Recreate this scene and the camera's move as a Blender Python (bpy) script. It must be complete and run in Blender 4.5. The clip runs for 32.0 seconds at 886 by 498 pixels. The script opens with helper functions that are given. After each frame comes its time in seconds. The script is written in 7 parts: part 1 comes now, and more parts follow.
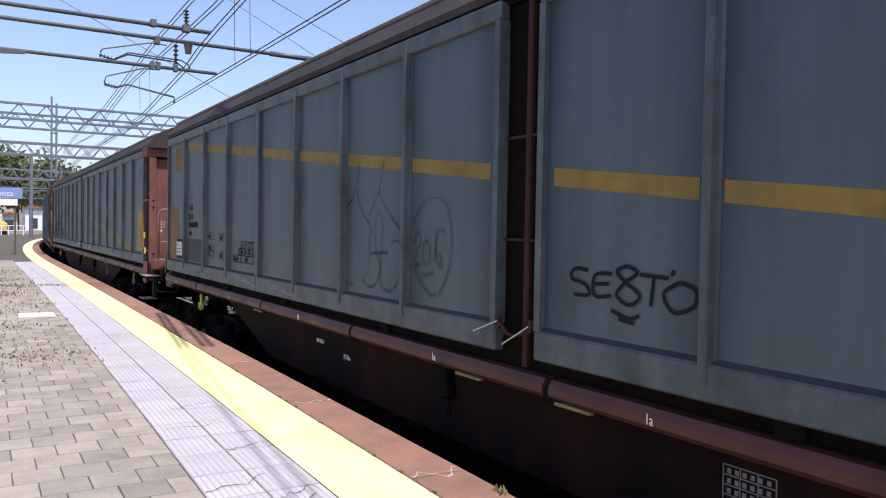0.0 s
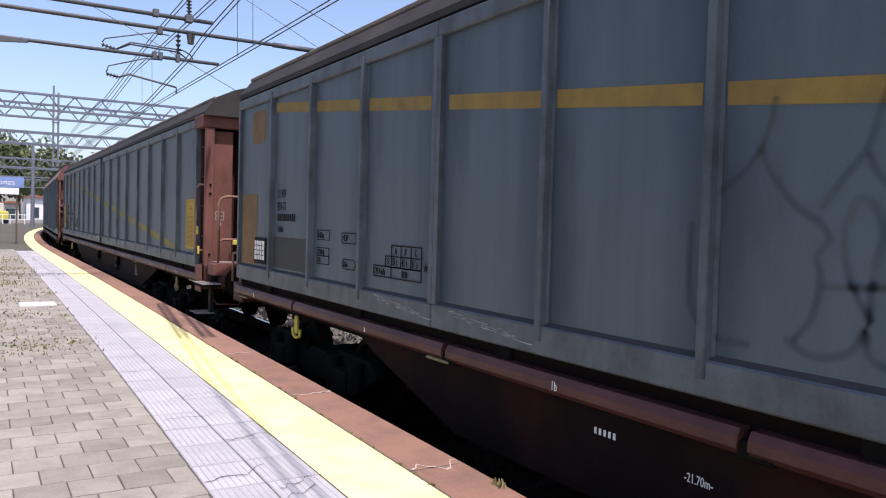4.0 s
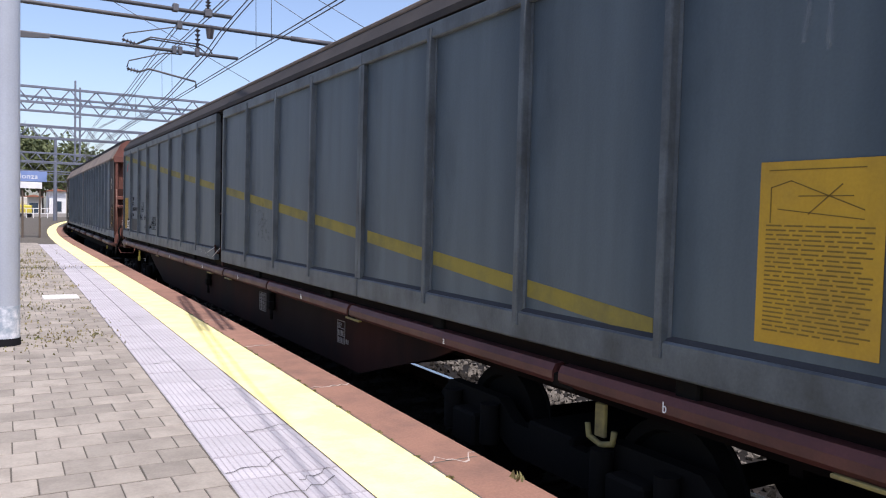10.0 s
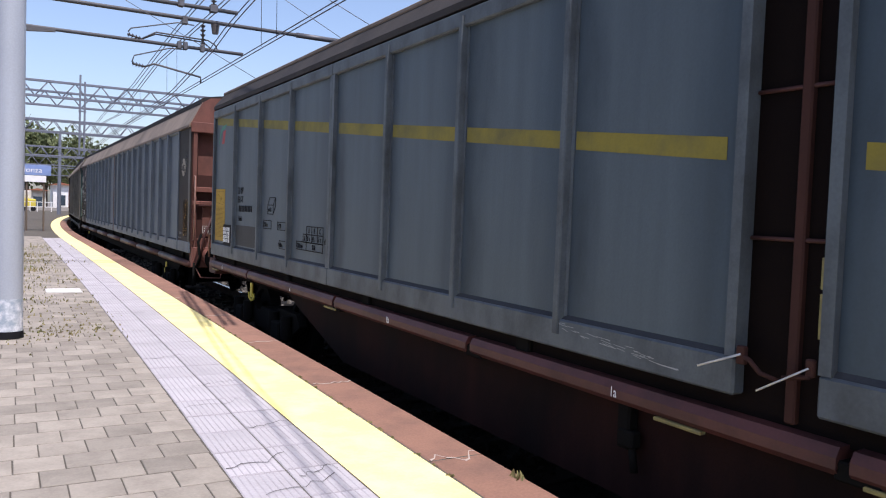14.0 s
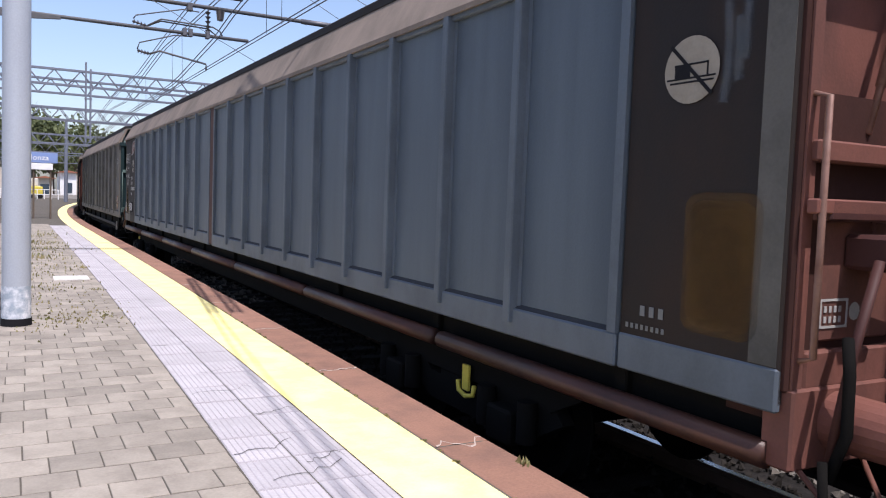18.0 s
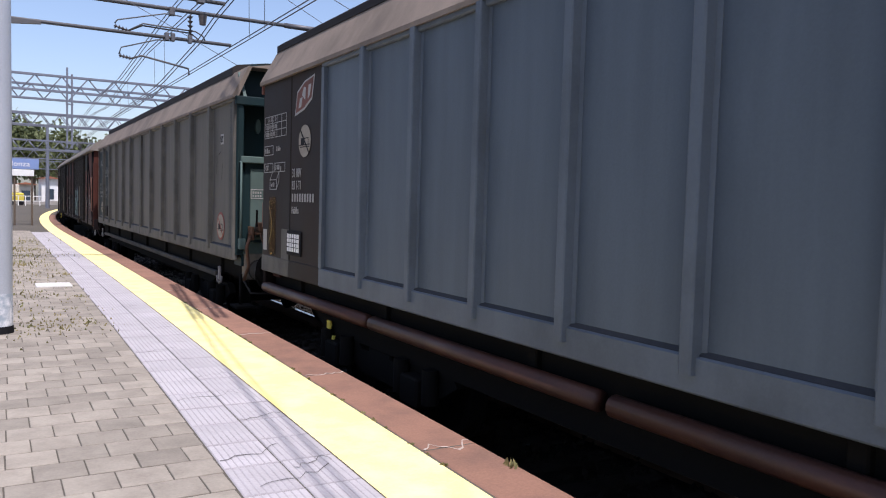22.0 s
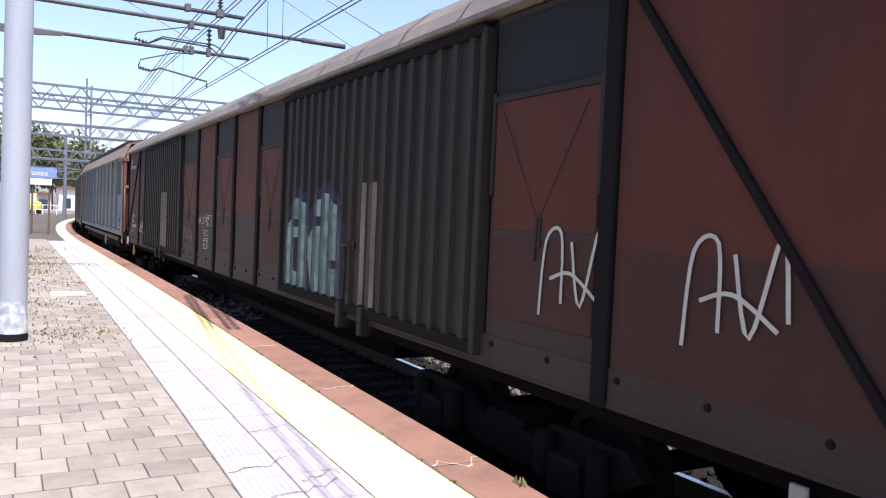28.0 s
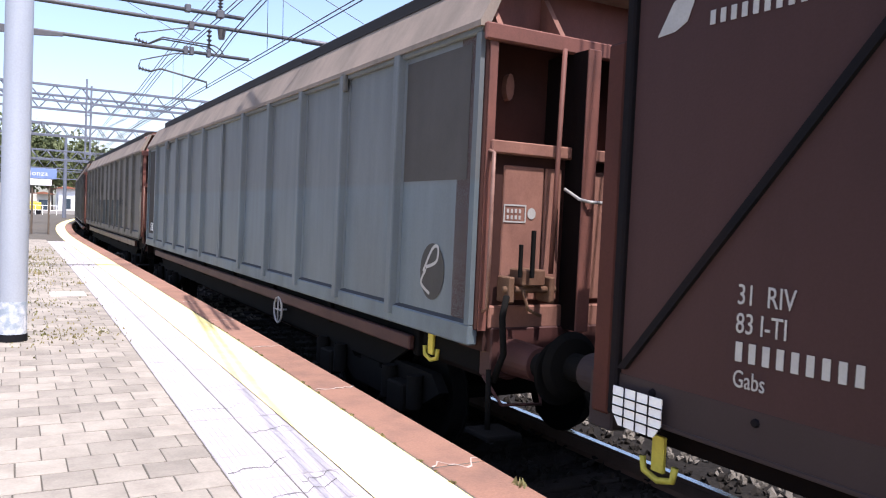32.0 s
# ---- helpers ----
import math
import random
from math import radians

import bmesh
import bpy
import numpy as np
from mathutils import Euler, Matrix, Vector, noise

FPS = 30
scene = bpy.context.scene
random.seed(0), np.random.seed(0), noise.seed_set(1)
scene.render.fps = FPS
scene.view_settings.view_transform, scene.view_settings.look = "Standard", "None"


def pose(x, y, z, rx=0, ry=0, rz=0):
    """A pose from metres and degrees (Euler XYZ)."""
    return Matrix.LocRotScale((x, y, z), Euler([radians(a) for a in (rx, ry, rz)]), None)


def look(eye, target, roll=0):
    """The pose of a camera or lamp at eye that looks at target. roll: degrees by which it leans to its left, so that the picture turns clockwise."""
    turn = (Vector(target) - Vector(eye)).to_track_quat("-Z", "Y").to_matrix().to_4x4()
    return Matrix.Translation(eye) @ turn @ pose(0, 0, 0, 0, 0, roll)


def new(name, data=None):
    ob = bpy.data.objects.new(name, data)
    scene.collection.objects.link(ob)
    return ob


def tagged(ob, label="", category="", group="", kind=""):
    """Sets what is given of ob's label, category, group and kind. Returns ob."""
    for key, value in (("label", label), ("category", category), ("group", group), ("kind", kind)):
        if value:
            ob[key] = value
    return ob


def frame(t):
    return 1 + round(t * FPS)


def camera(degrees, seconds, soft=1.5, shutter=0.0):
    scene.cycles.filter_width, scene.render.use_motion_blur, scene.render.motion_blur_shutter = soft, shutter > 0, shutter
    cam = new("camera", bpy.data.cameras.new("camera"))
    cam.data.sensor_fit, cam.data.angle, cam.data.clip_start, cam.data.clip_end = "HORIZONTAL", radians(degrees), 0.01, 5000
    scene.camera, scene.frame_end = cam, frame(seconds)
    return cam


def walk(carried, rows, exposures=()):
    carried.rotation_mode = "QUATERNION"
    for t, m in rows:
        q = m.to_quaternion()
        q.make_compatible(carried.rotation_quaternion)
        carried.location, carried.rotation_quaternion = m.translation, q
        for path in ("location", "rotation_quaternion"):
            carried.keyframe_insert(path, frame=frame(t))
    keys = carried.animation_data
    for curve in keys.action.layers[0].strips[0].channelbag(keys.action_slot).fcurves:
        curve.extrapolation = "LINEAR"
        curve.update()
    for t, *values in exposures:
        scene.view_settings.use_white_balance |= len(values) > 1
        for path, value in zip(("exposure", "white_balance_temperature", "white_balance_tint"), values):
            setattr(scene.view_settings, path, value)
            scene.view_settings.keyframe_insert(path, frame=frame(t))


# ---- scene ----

# camera: held at eye height on the platform, turning a little
cam = camera(59.3, 32.0, 1.1, 0.03)
TURNS = [
    (0, 88.59, -1.00, -31.10), (0.5, 88.80, -1.43, -31.11), (1, 88.63, -1.60, -31.16), (1.5, 88.33, -1.34, -31.06),
    (2, 88.14, -1.39, -30.74), (2.5, 87.66, -1.54, -30.83), (3, 88.06, -1.57, -30.92), (3.5, 88.09, -1.55, -31.00),
    (5.5, 88.07, -1.63, -31.05), (6, 88.26, -1.60, -31.01), (6.5, 88.61, -1.70, -30.80), (7, 88.73, -1.62, -30.65),
    (7.5, 88.79, -1.72, -30.26), (8, 88.48, -1.65, -30.26), (8.5, 87.80, -1.54, -30.41), (9, 87.63, -1.53, -30.44),
    (9.5, 87.63, -1.61, -30.14), (10, 87.55, -1.48, -29.68), (10.5, 87.39, -1.50, -29.82), (11, 87.25, -1.73, -29.89),
    (11.5, 87.35, -1.91, -29.95), (12, 87.39, -1.91, -29.82), (12.5, 87.50, -1.78, -29.80), (13, 87.66, -1.99, -29.84),
    (13.5, 87.39, -2.01, -29.66), (14, 87.41, -2.13, -29.45), (14.5, 87.50, -2.04, -29.44), (16.5, 87.18, -2.39, -29.51),
    (17, 87.21, -2.29, -29.66), (17.5, 86.60, -2.45, -29.12), (18, 86.44, -2.04, -29.02), (18.5, 86.61, -2.45, -29.20),
    (19, 86.36, -2.48, -29.36), (19.5, 86.33, -2.48, -29.33), (20, 86.51, -2.52, -29.41), (20.5, 86.34, -2.01, -29.85),
    (21, 86.72, -2.33, -29.95), (21.5, 86.87, -1.87, -29.96), (22, 86.70, -1.56, -30.11), (22.5, 86.70, -2.03, -29.92),
    (23, 86.79, -2.00, -29.80), (23.5, 87.00, -2.24, -29.65), (24, 87.17, -2.19, -29.77), (24.5, 87.24, -2.31, -29.40),
    (25, 87.19, -2.32, -29.32), (25.5, 87.28, -2.22, -29.58), (26, 87.38, -2.10, -29.55), (26.5, 87.34, -2.35, -29.47),
    (28.5, 87.90, -2.46, -29.09), (29, 87.86, -2.30, -28.98), (29.5, 87.70, -1.80, -29.07), (30, 87.80, -2.05, -29.23),
    (30.5, 87.65, -2.35, -29.07), (31, 87.86, -2.36, -29.18), (31.5, 87.96, -2.53, -29.13), (32, 87.86, -2.56, -29.15)]
EYE = (0.0, 0.0, 1.51)
walk(cam, [(t, pose(*EYE, a, b, c)) for t, a, b, c in TURNS],
     [(t, e, 6230, 20) for t, e in ((0, 0.47), (12, 0.4), (17, 0.36), (18, 0.44), (19, 0.36), (20, 0.3), (21.5, 0.3), (23.4, 0.42), (24.1, 0.58), (25, 0.4), (26.5, 0.44), (28.5, 0.98), (32, 1.0))])

# daylight: a high summer sun, nearly along the track
world = bpy.data.worlds.new("world")
scene.world = world
world.use_nodes = True
SUN_DIR = Vector((0.05, -0.48, 1.0)).normalized()
wn = world.node_tree
sky = wn.nodes.new("ShaderNodeTexSky")
sky.sky_type = "NISHITA"
sky.sun_disc = False
sky.sun_elevation = math.asin(SUN_DIR.z)
sky.sun_rotation = math.atan2(SUN_DIR.x, SUN_DIR.y)
sky.altitude = 160
sky.air_density = 1.0
sky.dust_density = 2.0
sky.ozone_density = 1.0
wn.links.new(sky.outputs[0], wn.nodes["Background"].inputs[0])
wn.nodes["Background"].inputs[1].default_value = 0.15
sun = new("sun", bpy.data.lights.new("sun", "SUN"))
sun.data.energy = 3.95
sun.data.angle = radians(0.53)
sun.data.color = (1.0, 0.96, 0.9)
sun.matrix_world = look(SUN_DIR * 50, (0, 0, 0))

# the track: straight past the camera, then a wide curve to the far side
TRACK_X, RAIL_Z = 4.36, -0.60
CURVE_Y, CURVE_R = 33.0, 370.0


def bend(y):
    return (y - CURVE_Y) ** 2 / (2 * CURVE_R) if y > CURVE_Y else 0.0


def track_point(s):
    """The place on the track's centre line, s metres along it."""
    return Vector((TRACK_X + bend(s), s, RAIL_Z))


START_SPEED = 0.981
GAIN = (0.029, 0.077, 0.211, 0.195, 0.092, 0.155, 0.155, 0.161, 0.165, 0.161, 0.159, 0.168, 0.12, 0.102, 0.129, 0.206, 0.216)   # acceleration every two seconds


def gone(t):
    """Metres that the train has gone since the start; its acceleration changes evenly between the given ones."""
    way, speed, k = 0.0, START_SPEED, 0
    while t > 0:
        h = min(t, 2.0)
        a, b = GAIN[k], GAIN[min(k + 1, len(GAIN) - 1)]
        rise = (b - a) / 2
        way += speed * h + a * h * h / 2 + rise * h ** 3 / 6
        speed += a * h + rise * h * h / 2
        t, k = t - 2.0, k + 1
    return way


# ---- materials ----
def material(name, colour, rough=0.6, metal=0.0, stain=None, amount=0.4, scale=1.2, grain=0.12, bump=0.1, streak=0.0,
             fine=60.0, spread=0.0, spec=0.3, below=None, drip=0.0, dust_shade=None, sheen=0.0):
    """A surface with broad stains, fine grain and relief. streak: how far the stains are drawn out downwards.
    spread: how much alike pieces differ. below: a height and the colour of the paint under it.
    drip: strength of thin rain streaks. dust_shade: colour, half width and strength of a paler middle, a dusty film and
    the shade beside the ribs painted together. sheen: how finely dusted the paint is."""
    m = bpy.data.materials.new(name)
    m.use_nodes = True
    t = m.node_tree
    n, l = t.nodes, t.links
    bs = n["Principled BSDF"]
    bs.inputs["Roughness"].default_value = rough
    bs.inputs["Metallic"].default_value = metal
    bs.inputs["Specular IOR Level"].default_value = spec
    bs.inputs["Sheen Weight"].default_value = sheen
    bs.inputs["Sheen Tint"].default_value = (1.0, 0.93, 0.86, 1)
    co = n.new("ShaderNodeTexCoord")
    mp = n.new("ShaderNodeMapping")
    mp.inputs["Scale"].default_value = (1, 1, 1 - streak)
    each = n.new("ShaderNodeObjectInfo")
    away = n.new("ShaderNodeVectorMath")
    away.operation = "SCALE"
    away.inputs[0].default_value = (31.0, 47.0, 23.0)
    l.new(each.outputs["Random"], away.inputs[3])
    moved = n.new("ShaderNodeVectorMath")
    l.new(co.outputs["Object"], moved.inputs[0])
    l.new(away.outputs[0], moved.inputs[1])
    l.new(moved.outputs[0], mp.inputs[0])
    big = n.new("ShaderNodeTexNoise")
    big.inputs["Scale"].default_value = scale
    big.inputs["Detail"].default_value = 7
    big.inputs["Roughness"].default_value = 0.62
    l.new(mp.outputs[0], big.inputs[0])
    ramp = n.new("ShaderNodeValToRGB")
    ramp.color_ramp.elements[0].position = 0.42
    ramp.color_ramp.elements[1].position = 0.68
    l.new(big.outputs[0], ramp.inputs[0])
    small = n.new("ShaderNodeTexNoise")
    small.inputs["Scale"].default_value = fine
    small.inputs["Detail"].default_value = 4
    l.new(moved.outputs[0], small.inputs[0])
    mix = n.new("ShaderNodeMix")
    mix.data_type = "RGBA"
    mix.inputs[6].default_value = (*colour, 1)
    mix.inputs[7].default_value = (*(stain or [c * 0.6 for c in colour]), 1)
    if below:
        sx = n.new("ShaderNodeSeparateXYZ")
        l.new(co.outputs["Object"], sx.inputs[0])
        lt = n.new("ShaderNodeMapRange")
        lt.inputs[1].default_value = below[0] - 0.03
        lt.inputs[2].default_value = below[0] + 0.03
        l.new(sx.outputs[2], lt.inputs[0])
        tone = n.new("ShaderNodeMix")
        tone.data_type = "RGBA"
        tone.inputs[6].default_value = (*below[1], 1)
        tone.inputs[7].default_value = (*colour, 1)
        l.new(lt.outputs[0], tone.inputs[0])
        l.new(tone.outputs[2], mix.inputs[6])
    sc = n.new("ShaderNodeMath")
    sc.operation = "MULTIPLY"
    sc.inputs[1].default_value = amount
    l.new(ramp.outputs[0], sc.inputs[0])
    l.new(sc.outputs[0], mix.inputs[0])
    val = n.new("ShaderNodeMapRange")
    val.inputs[3].default_value = 1 - grain
    val.inputs[4].default_value = 1 + grain
    l.new(small.outputs[0], val.inputs[0])
    hsv = n.new("ShaderNodeHueSaturation")
    paint = mix.outputs[2]
    # darker towards both sides: shade beside the ribs is painted in here too
    if dust_shade:
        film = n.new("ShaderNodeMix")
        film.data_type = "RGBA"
        film.inputs[7].default_value = (*dust_shade[0], 1)
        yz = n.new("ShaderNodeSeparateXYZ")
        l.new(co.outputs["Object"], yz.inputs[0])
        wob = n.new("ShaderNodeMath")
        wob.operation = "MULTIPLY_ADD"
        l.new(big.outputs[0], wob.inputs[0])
        wob.inputs[1].default_value = dust_shade[1] * 0.9
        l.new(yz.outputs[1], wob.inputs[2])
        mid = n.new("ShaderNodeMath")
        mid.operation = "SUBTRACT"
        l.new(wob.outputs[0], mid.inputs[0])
        mid.inputs[1].default_value = dust_shade[1] * 0.45
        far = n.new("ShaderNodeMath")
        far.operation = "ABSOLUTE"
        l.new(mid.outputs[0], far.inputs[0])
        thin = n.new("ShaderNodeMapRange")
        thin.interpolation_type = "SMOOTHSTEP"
        thin.inputs[1].default_value = dust_shade[1]
        thin.inputs[2].default_value = dust_shade[1] * 0.35
        thin.inputs[4].default_value = dust_shade[2]
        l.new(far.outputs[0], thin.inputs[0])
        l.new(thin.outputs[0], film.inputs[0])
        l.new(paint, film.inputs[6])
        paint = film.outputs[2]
    l.new(paint, hsv.inputs["Color"])
    last = val.outputs[0]
    if drip:
        rain = n.new("ShaderNodeTexNoise")
        rain.inputs["Scale"].default_value = 1.0
        rain.inputs["Detail"].default_value = 5
        rm = n.new("ShaderNodeMapping")
        rm.inputs["Scale"].default_value = (7, 7, 0.6)
        l.new(moved.outputs[0], rm.inputs[0])
        l.new(rm.outputs[0], rain.inputs[0])
        rr = n.new("ShaderNodeMapRange")
        rr.inputs[1].default_value = 0.3
        rr.inputs[2].default_value = 0.7
        rr.inputs[3].default_value = 1 - drip
        rr.inputs[4].default_value = 1 + drip * 0.6
        l.new(rain.outputs[0], rr.inputs[0])
        md = n.new("ShaderNodeMath")
        md.operation = "MULTIPLY"
        l.new(last, md.inputs[0])
        l.new(rr.outputs[0], md.inputs[1])
        last = md.outputs[0]
    if spread:
        inf = n.new("ShaderNodeObjectInfo")
        inf.name = "spread_info"
        pr = n.new("ShaderNodeMapRange")
        pr.inputs[3].default_value = 1 - spread
        pr.inputs[4].default_value = 1 + spread
        l.new(inf.outputs["Random"], pr.inputs[0])
        mu = n.new("ShaderNodeMath")
        mu.operation = "MULTIPLY"
        l.new(last, mu.inputs[0])
        l.new(pr.outputs[0], mu.inputs[1])
        last = mu.outputs[0]
    l.new(last, hsv.inputs["Value"])
    l.new(hsv.outputs[0], bs.inputs["Base Color"])
    if bump:
        bp = n.new("ShaderNodeBump")
        bp.inputs["Strength"].default_value = bump
        bp.inputs["Distance"].default_value = 0.01
        l.new(small.outputs[0], bp.inputs["Height"])
        l.new(bp.outputs[0], bs.inputs["Normal"])
    rg = n.new("ShaderNodeMapRange")
    rg.inputs[3].default_value = max(0.05, rough - 0.12)
    rg.inputs[4].default_value = min(1.0, rough + 0.12)
    l.new(big.outputs[0], rg.inputs[0])
    l.new(rg.outputs[0], bs.inputs["Roughness"])
    return m


def island_paver():
    """The paving blocks farther off: each block a little different."""
    m = material("paver_far", (0.30, 0.268, 0.22), 0.9, stain=(0.195, 0.172, 0.142), amount=0.7, scale=3.5, grain=0.16, spread=0.17, bump=0.3)
    n, l = m.node_tree.nodes, m.node_tree.links
    geo = n.new("ShaderNodeNewGeometry")
    inf = n["spread_info"]
    for link in list(inf.outputs["Random"].links):
        l.new(geo.outputs["Random Per Island"], link.to_socket)
    n.remove(inf)
    return m


M_PAVER = material("paver", (0.30, 0.268, 0.22), 0.9, stain=(0.195, 0.172, 0.142), amount=0.7, scale=3.5, spread=0.17, grain=0.16, bump=0.3)
M_PAVER_FAR = island_paver()
M_COVER = material("cover_plate", (0.62, 0.6, 0.56), 0.8, scale=4)
M_JOINT = material("joint", (0.105, 0.093, 0.074), 0.95, scale=6, grain=0.3, bump=0.3)
M_GREY_TILE = material("grey_tile", (0.45, 0.425, 0.435), 0.85, stain=(0.35, 0.33, 0.335), amount=0.6, scale=2.2, spread=0.07, grain=0.16, bump=0.3)
M_YELLOW = material("yellow_paint", (0.93, 0.80, 0.31), 0.7, stain=(0.90, 0.82, 0.47), amount=0.7, scale=3, bump=0.2)
M_EDGE = material("edge_stone", (0.27, 0.145, 0.1), 0.9, stain=(0.17, 0.1, 0.075), amount=0.7, scale=3, grain=0.22, spread=0.1, bump=0.4)
M_CRACK = material("mortar", (0.5, 0.42, 0.36), 0.9, scale=9)
M_CONCRETE = material("concrete", (0.34, 0.32, 0.29), 0.9, scale=1.5, bump=0.3)
# bed nearly black: shade under the train is part of the colour
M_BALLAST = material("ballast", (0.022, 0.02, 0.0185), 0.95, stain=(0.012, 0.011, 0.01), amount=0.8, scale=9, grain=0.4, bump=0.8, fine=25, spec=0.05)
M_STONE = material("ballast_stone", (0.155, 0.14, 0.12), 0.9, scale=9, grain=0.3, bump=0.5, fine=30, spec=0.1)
M_STONE_SHADED = material("shaded_ballast", (0.028, 0.025, 0.022), 0.9, scale=9, grain=0.3, bump=0.5, fine=30, spec=0.05)
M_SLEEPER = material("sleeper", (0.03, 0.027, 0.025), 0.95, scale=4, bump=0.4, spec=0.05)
M_RAIL = material("rail", (0.16, 0.10, 0.07), 0.7, 0.3, scale=5)
M_RAIL_TOP = material("rail_top", (0.55, 0.54, 0.53), 0.25, 1.0, scale=9)
# panel edges darker than the middles: rib shade in the colour besides dirt
M_ALU = material("grey_door", (0.041, 0.062, 0.08), 0.55, 0.0, stain=(0.026, 0.038, 0.048), amount=0.75, scale=1.6, streak=0.6, grain=0.1, drip=0.13, dust_shade=((0.076, 0.101, 0.118), 0.6, 0.8), sheen=0.055)
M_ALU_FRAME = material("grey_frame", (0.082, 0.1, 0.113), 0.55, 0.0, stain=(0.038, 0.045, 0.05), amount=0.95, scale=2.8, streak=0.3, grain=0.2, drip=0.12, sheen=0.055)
M_BLUEGREY = material("blue_grey", (0.06, 0.081, 0.104), 0.55, stain=(0.042, 0.056, 0.072), amount=0.6, scale=1.1, streak=0.6, grain=0.08, drip=0.1, dust_shade=((0.09, 0.115, 0.14), 0.48, 0.7), sheen=0.04)
M_BLUEGREY_FRAME = material("blue_grey_frame", (0.094, 0.117, 0.142), 0.55, stain=(0.062, 0.075, 0.088), amount=0.7, scale=2.2, streak=0.3, grain=0.1, drip=0.05, sheen=0.04)
M_TAUPE = material("dusty_side", (0.043, 0.041, 0.037), 0.8, stain=(0.03, 0.0285, 0.026), amount=0.6, scale=1.1, streak=0.6, grain=0.1, drip=0.12, dust_shade=((0.117, 0.11, 0.094), 0.68, 0.9), sheen=0.05)
M_TAUPE_FRAME = material("dusty_frame", (0.105, 0.1, 0.088), 0.8, stain=(0.05, 0.049, 0.044), amount=0.85, scale=2.4, streak=0.3, grain=0.15, drip=0.06, sheen=0.05)
M_LIGHTBLUE = material("light_blue", (0.108, 0.12, 0.122), 0.65, stain=(0.07, 0.078, 0.08), amount=0.7, scale=1.1, streak=0.6, below=(2.42, (0.108, 0.142, 0.16)), drip=0.1, dust_shade=((0.135, 0.15, 0.155), 0.6, 0.45), sheen=0.05)
M_EAVE = material("dusty_eave", (0.23, 0.185, 0.148), 0.9, stain=(0.13, 0.108, 0.088), amount=0.8, scale=1.2, streak=0.3, bump=0.15, drip=0.08)
M_BROWN = material("brown_end", (0.168, 0.066, 0.049), 0.7, stain=(0.085, 0.039, 0.03), amount=0.85, scale=1.8, streak=0.35, grain=0.14, drip=0.05)
M_BROWN_PALE = material("pale_brown", (0.24, 0.115, 0.083), 0.8, stain=(0.13, 0.06, 0.045), amount=0.75, scale=2.2, streak=0.3, grain=0.14, drip=0.06)
# darker copy of the end brown, for surfaces that lie in shade
M_BROWN_SHADED = material("shaded_brown", (0.05, 0.021, 0.0165), 0.8, stain=(0.028, 0.014, 0.012), amount=0.7, scale=1.6, grain=0.12, spec=0.15)
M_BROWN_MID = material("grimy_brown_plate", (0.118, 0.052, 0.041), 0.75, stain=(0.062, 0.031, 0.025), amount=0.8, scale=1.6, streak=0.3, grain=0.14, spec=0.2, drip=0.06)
M_MAROON = material("maroon_frame", (0.058, 0.021, 0.018), 0.65, stain=(0.036, 0.016, 0.0135), amount=0.6, scale=1.5, grain=0.12)
M_DARKBROWN = material("dark_brown", (0.0165, 0.0125, 0.011), 0.7, stain=(0.03, 0.018, 0.0125), amount=0.7, scale=1.8, streak=0.35, drip=0.06, spec=0.25)
M_ROOF = material("dark_roof", (0.03, 0.026, 0.024), 0.85, stain=(0.062, 0.054, 0.048), amount=0.6, scale=1.4, drip=0.07)
M_ROOF_TAN = material("tan_roof", (0.2, 0.178, 0.155), 0.85, stain=(0.13, 0.115, 0.1), amount=0.7, scale=1.4, drip=0.08)
M_GREEN = material("dark_green", (0.008, 0.023, 0.026), 0.6, stain=(0.014, 0.024, 0.023), amount=0.6, scale=1.3, streak=0.5, spec=0.2)
M_GREEN_PALE = material("dull_green", (0.085, 0.130, 0.118), 0.7, stain=(0.06, 0.08, 0.07), amount=0.6, scale=1.3, streak=0.5, drip=0.07)
M_GABS = material("gabs_brown", (0.028, 0.0168, 0.0165), 0.8, stain=(0.02, 0.0135, 0.0135), amount=0.6, scale=0.9, streak=0.6, grain=0.08, sheen=0.04)
M_GABS_RED = material("gabs_red", (0.066, 0.0215, 0.0155), 0.8, stain=(0.036, 0.0155, 0.0125), amount=0.8, scale=1.5, streak=0.45, drip=0.06, spec=0.15, grain=0.14)
M_HATCH = material("hatch_red", (0.07, 0.0225, 0.0165), 0.8, stain=(0.042, 0.0165, 0.013), amount=0.8, scale=1.5, streak=0.45, drip=0.06, spec=0.12, grain=0.14, below=(2.03, (0.042, 0.0205, 0.018)), sheen=0.045)
M_SLATE = material("sooty_slate", (0.0095, 0.0105, 0.0115), 0.7, stain=(0.015, 0.0145, 0.0145), amount=0.6, scale=0.8, streak=0.8, drip=0.08, spec=0.15, sheen=0.02)
M_GABS_DARK = material("gabs_door", (0.0165, 0.0145, 0.0135), 0.75, stain=(0.028, 0.022, 0.0185), amount=0.7, scale=0.8, streak=0.8, drip=0.14, spec=0.18, grain=0.16, sheen=0.03)
# black parts; on bogies and sills it also holds the shade beneath
M_BLACK = material("near_black", (0.007, 0.0067, 0.0063), 0.9, stain=(0.012, 0.0105, 0.009), scale=2, bump=0.2, spec=0.05)
# grime plus shade: recesses and undersides get their darkness from this colour
M_GRIME_SHADE = material("grime_and_shade", (0.0065, 0.0046, 0.0043), 0.9, stain=(0.011, 0.0068, 0.0058), amount=0.6, scale=1.5, bump=0.2, spec=0.05)
M_STEEL = material("galvanised", (0.17, 0.185, 0.225), 0.55, 0.2, stain=(0.12, 0.13, 0.15), scale=2)
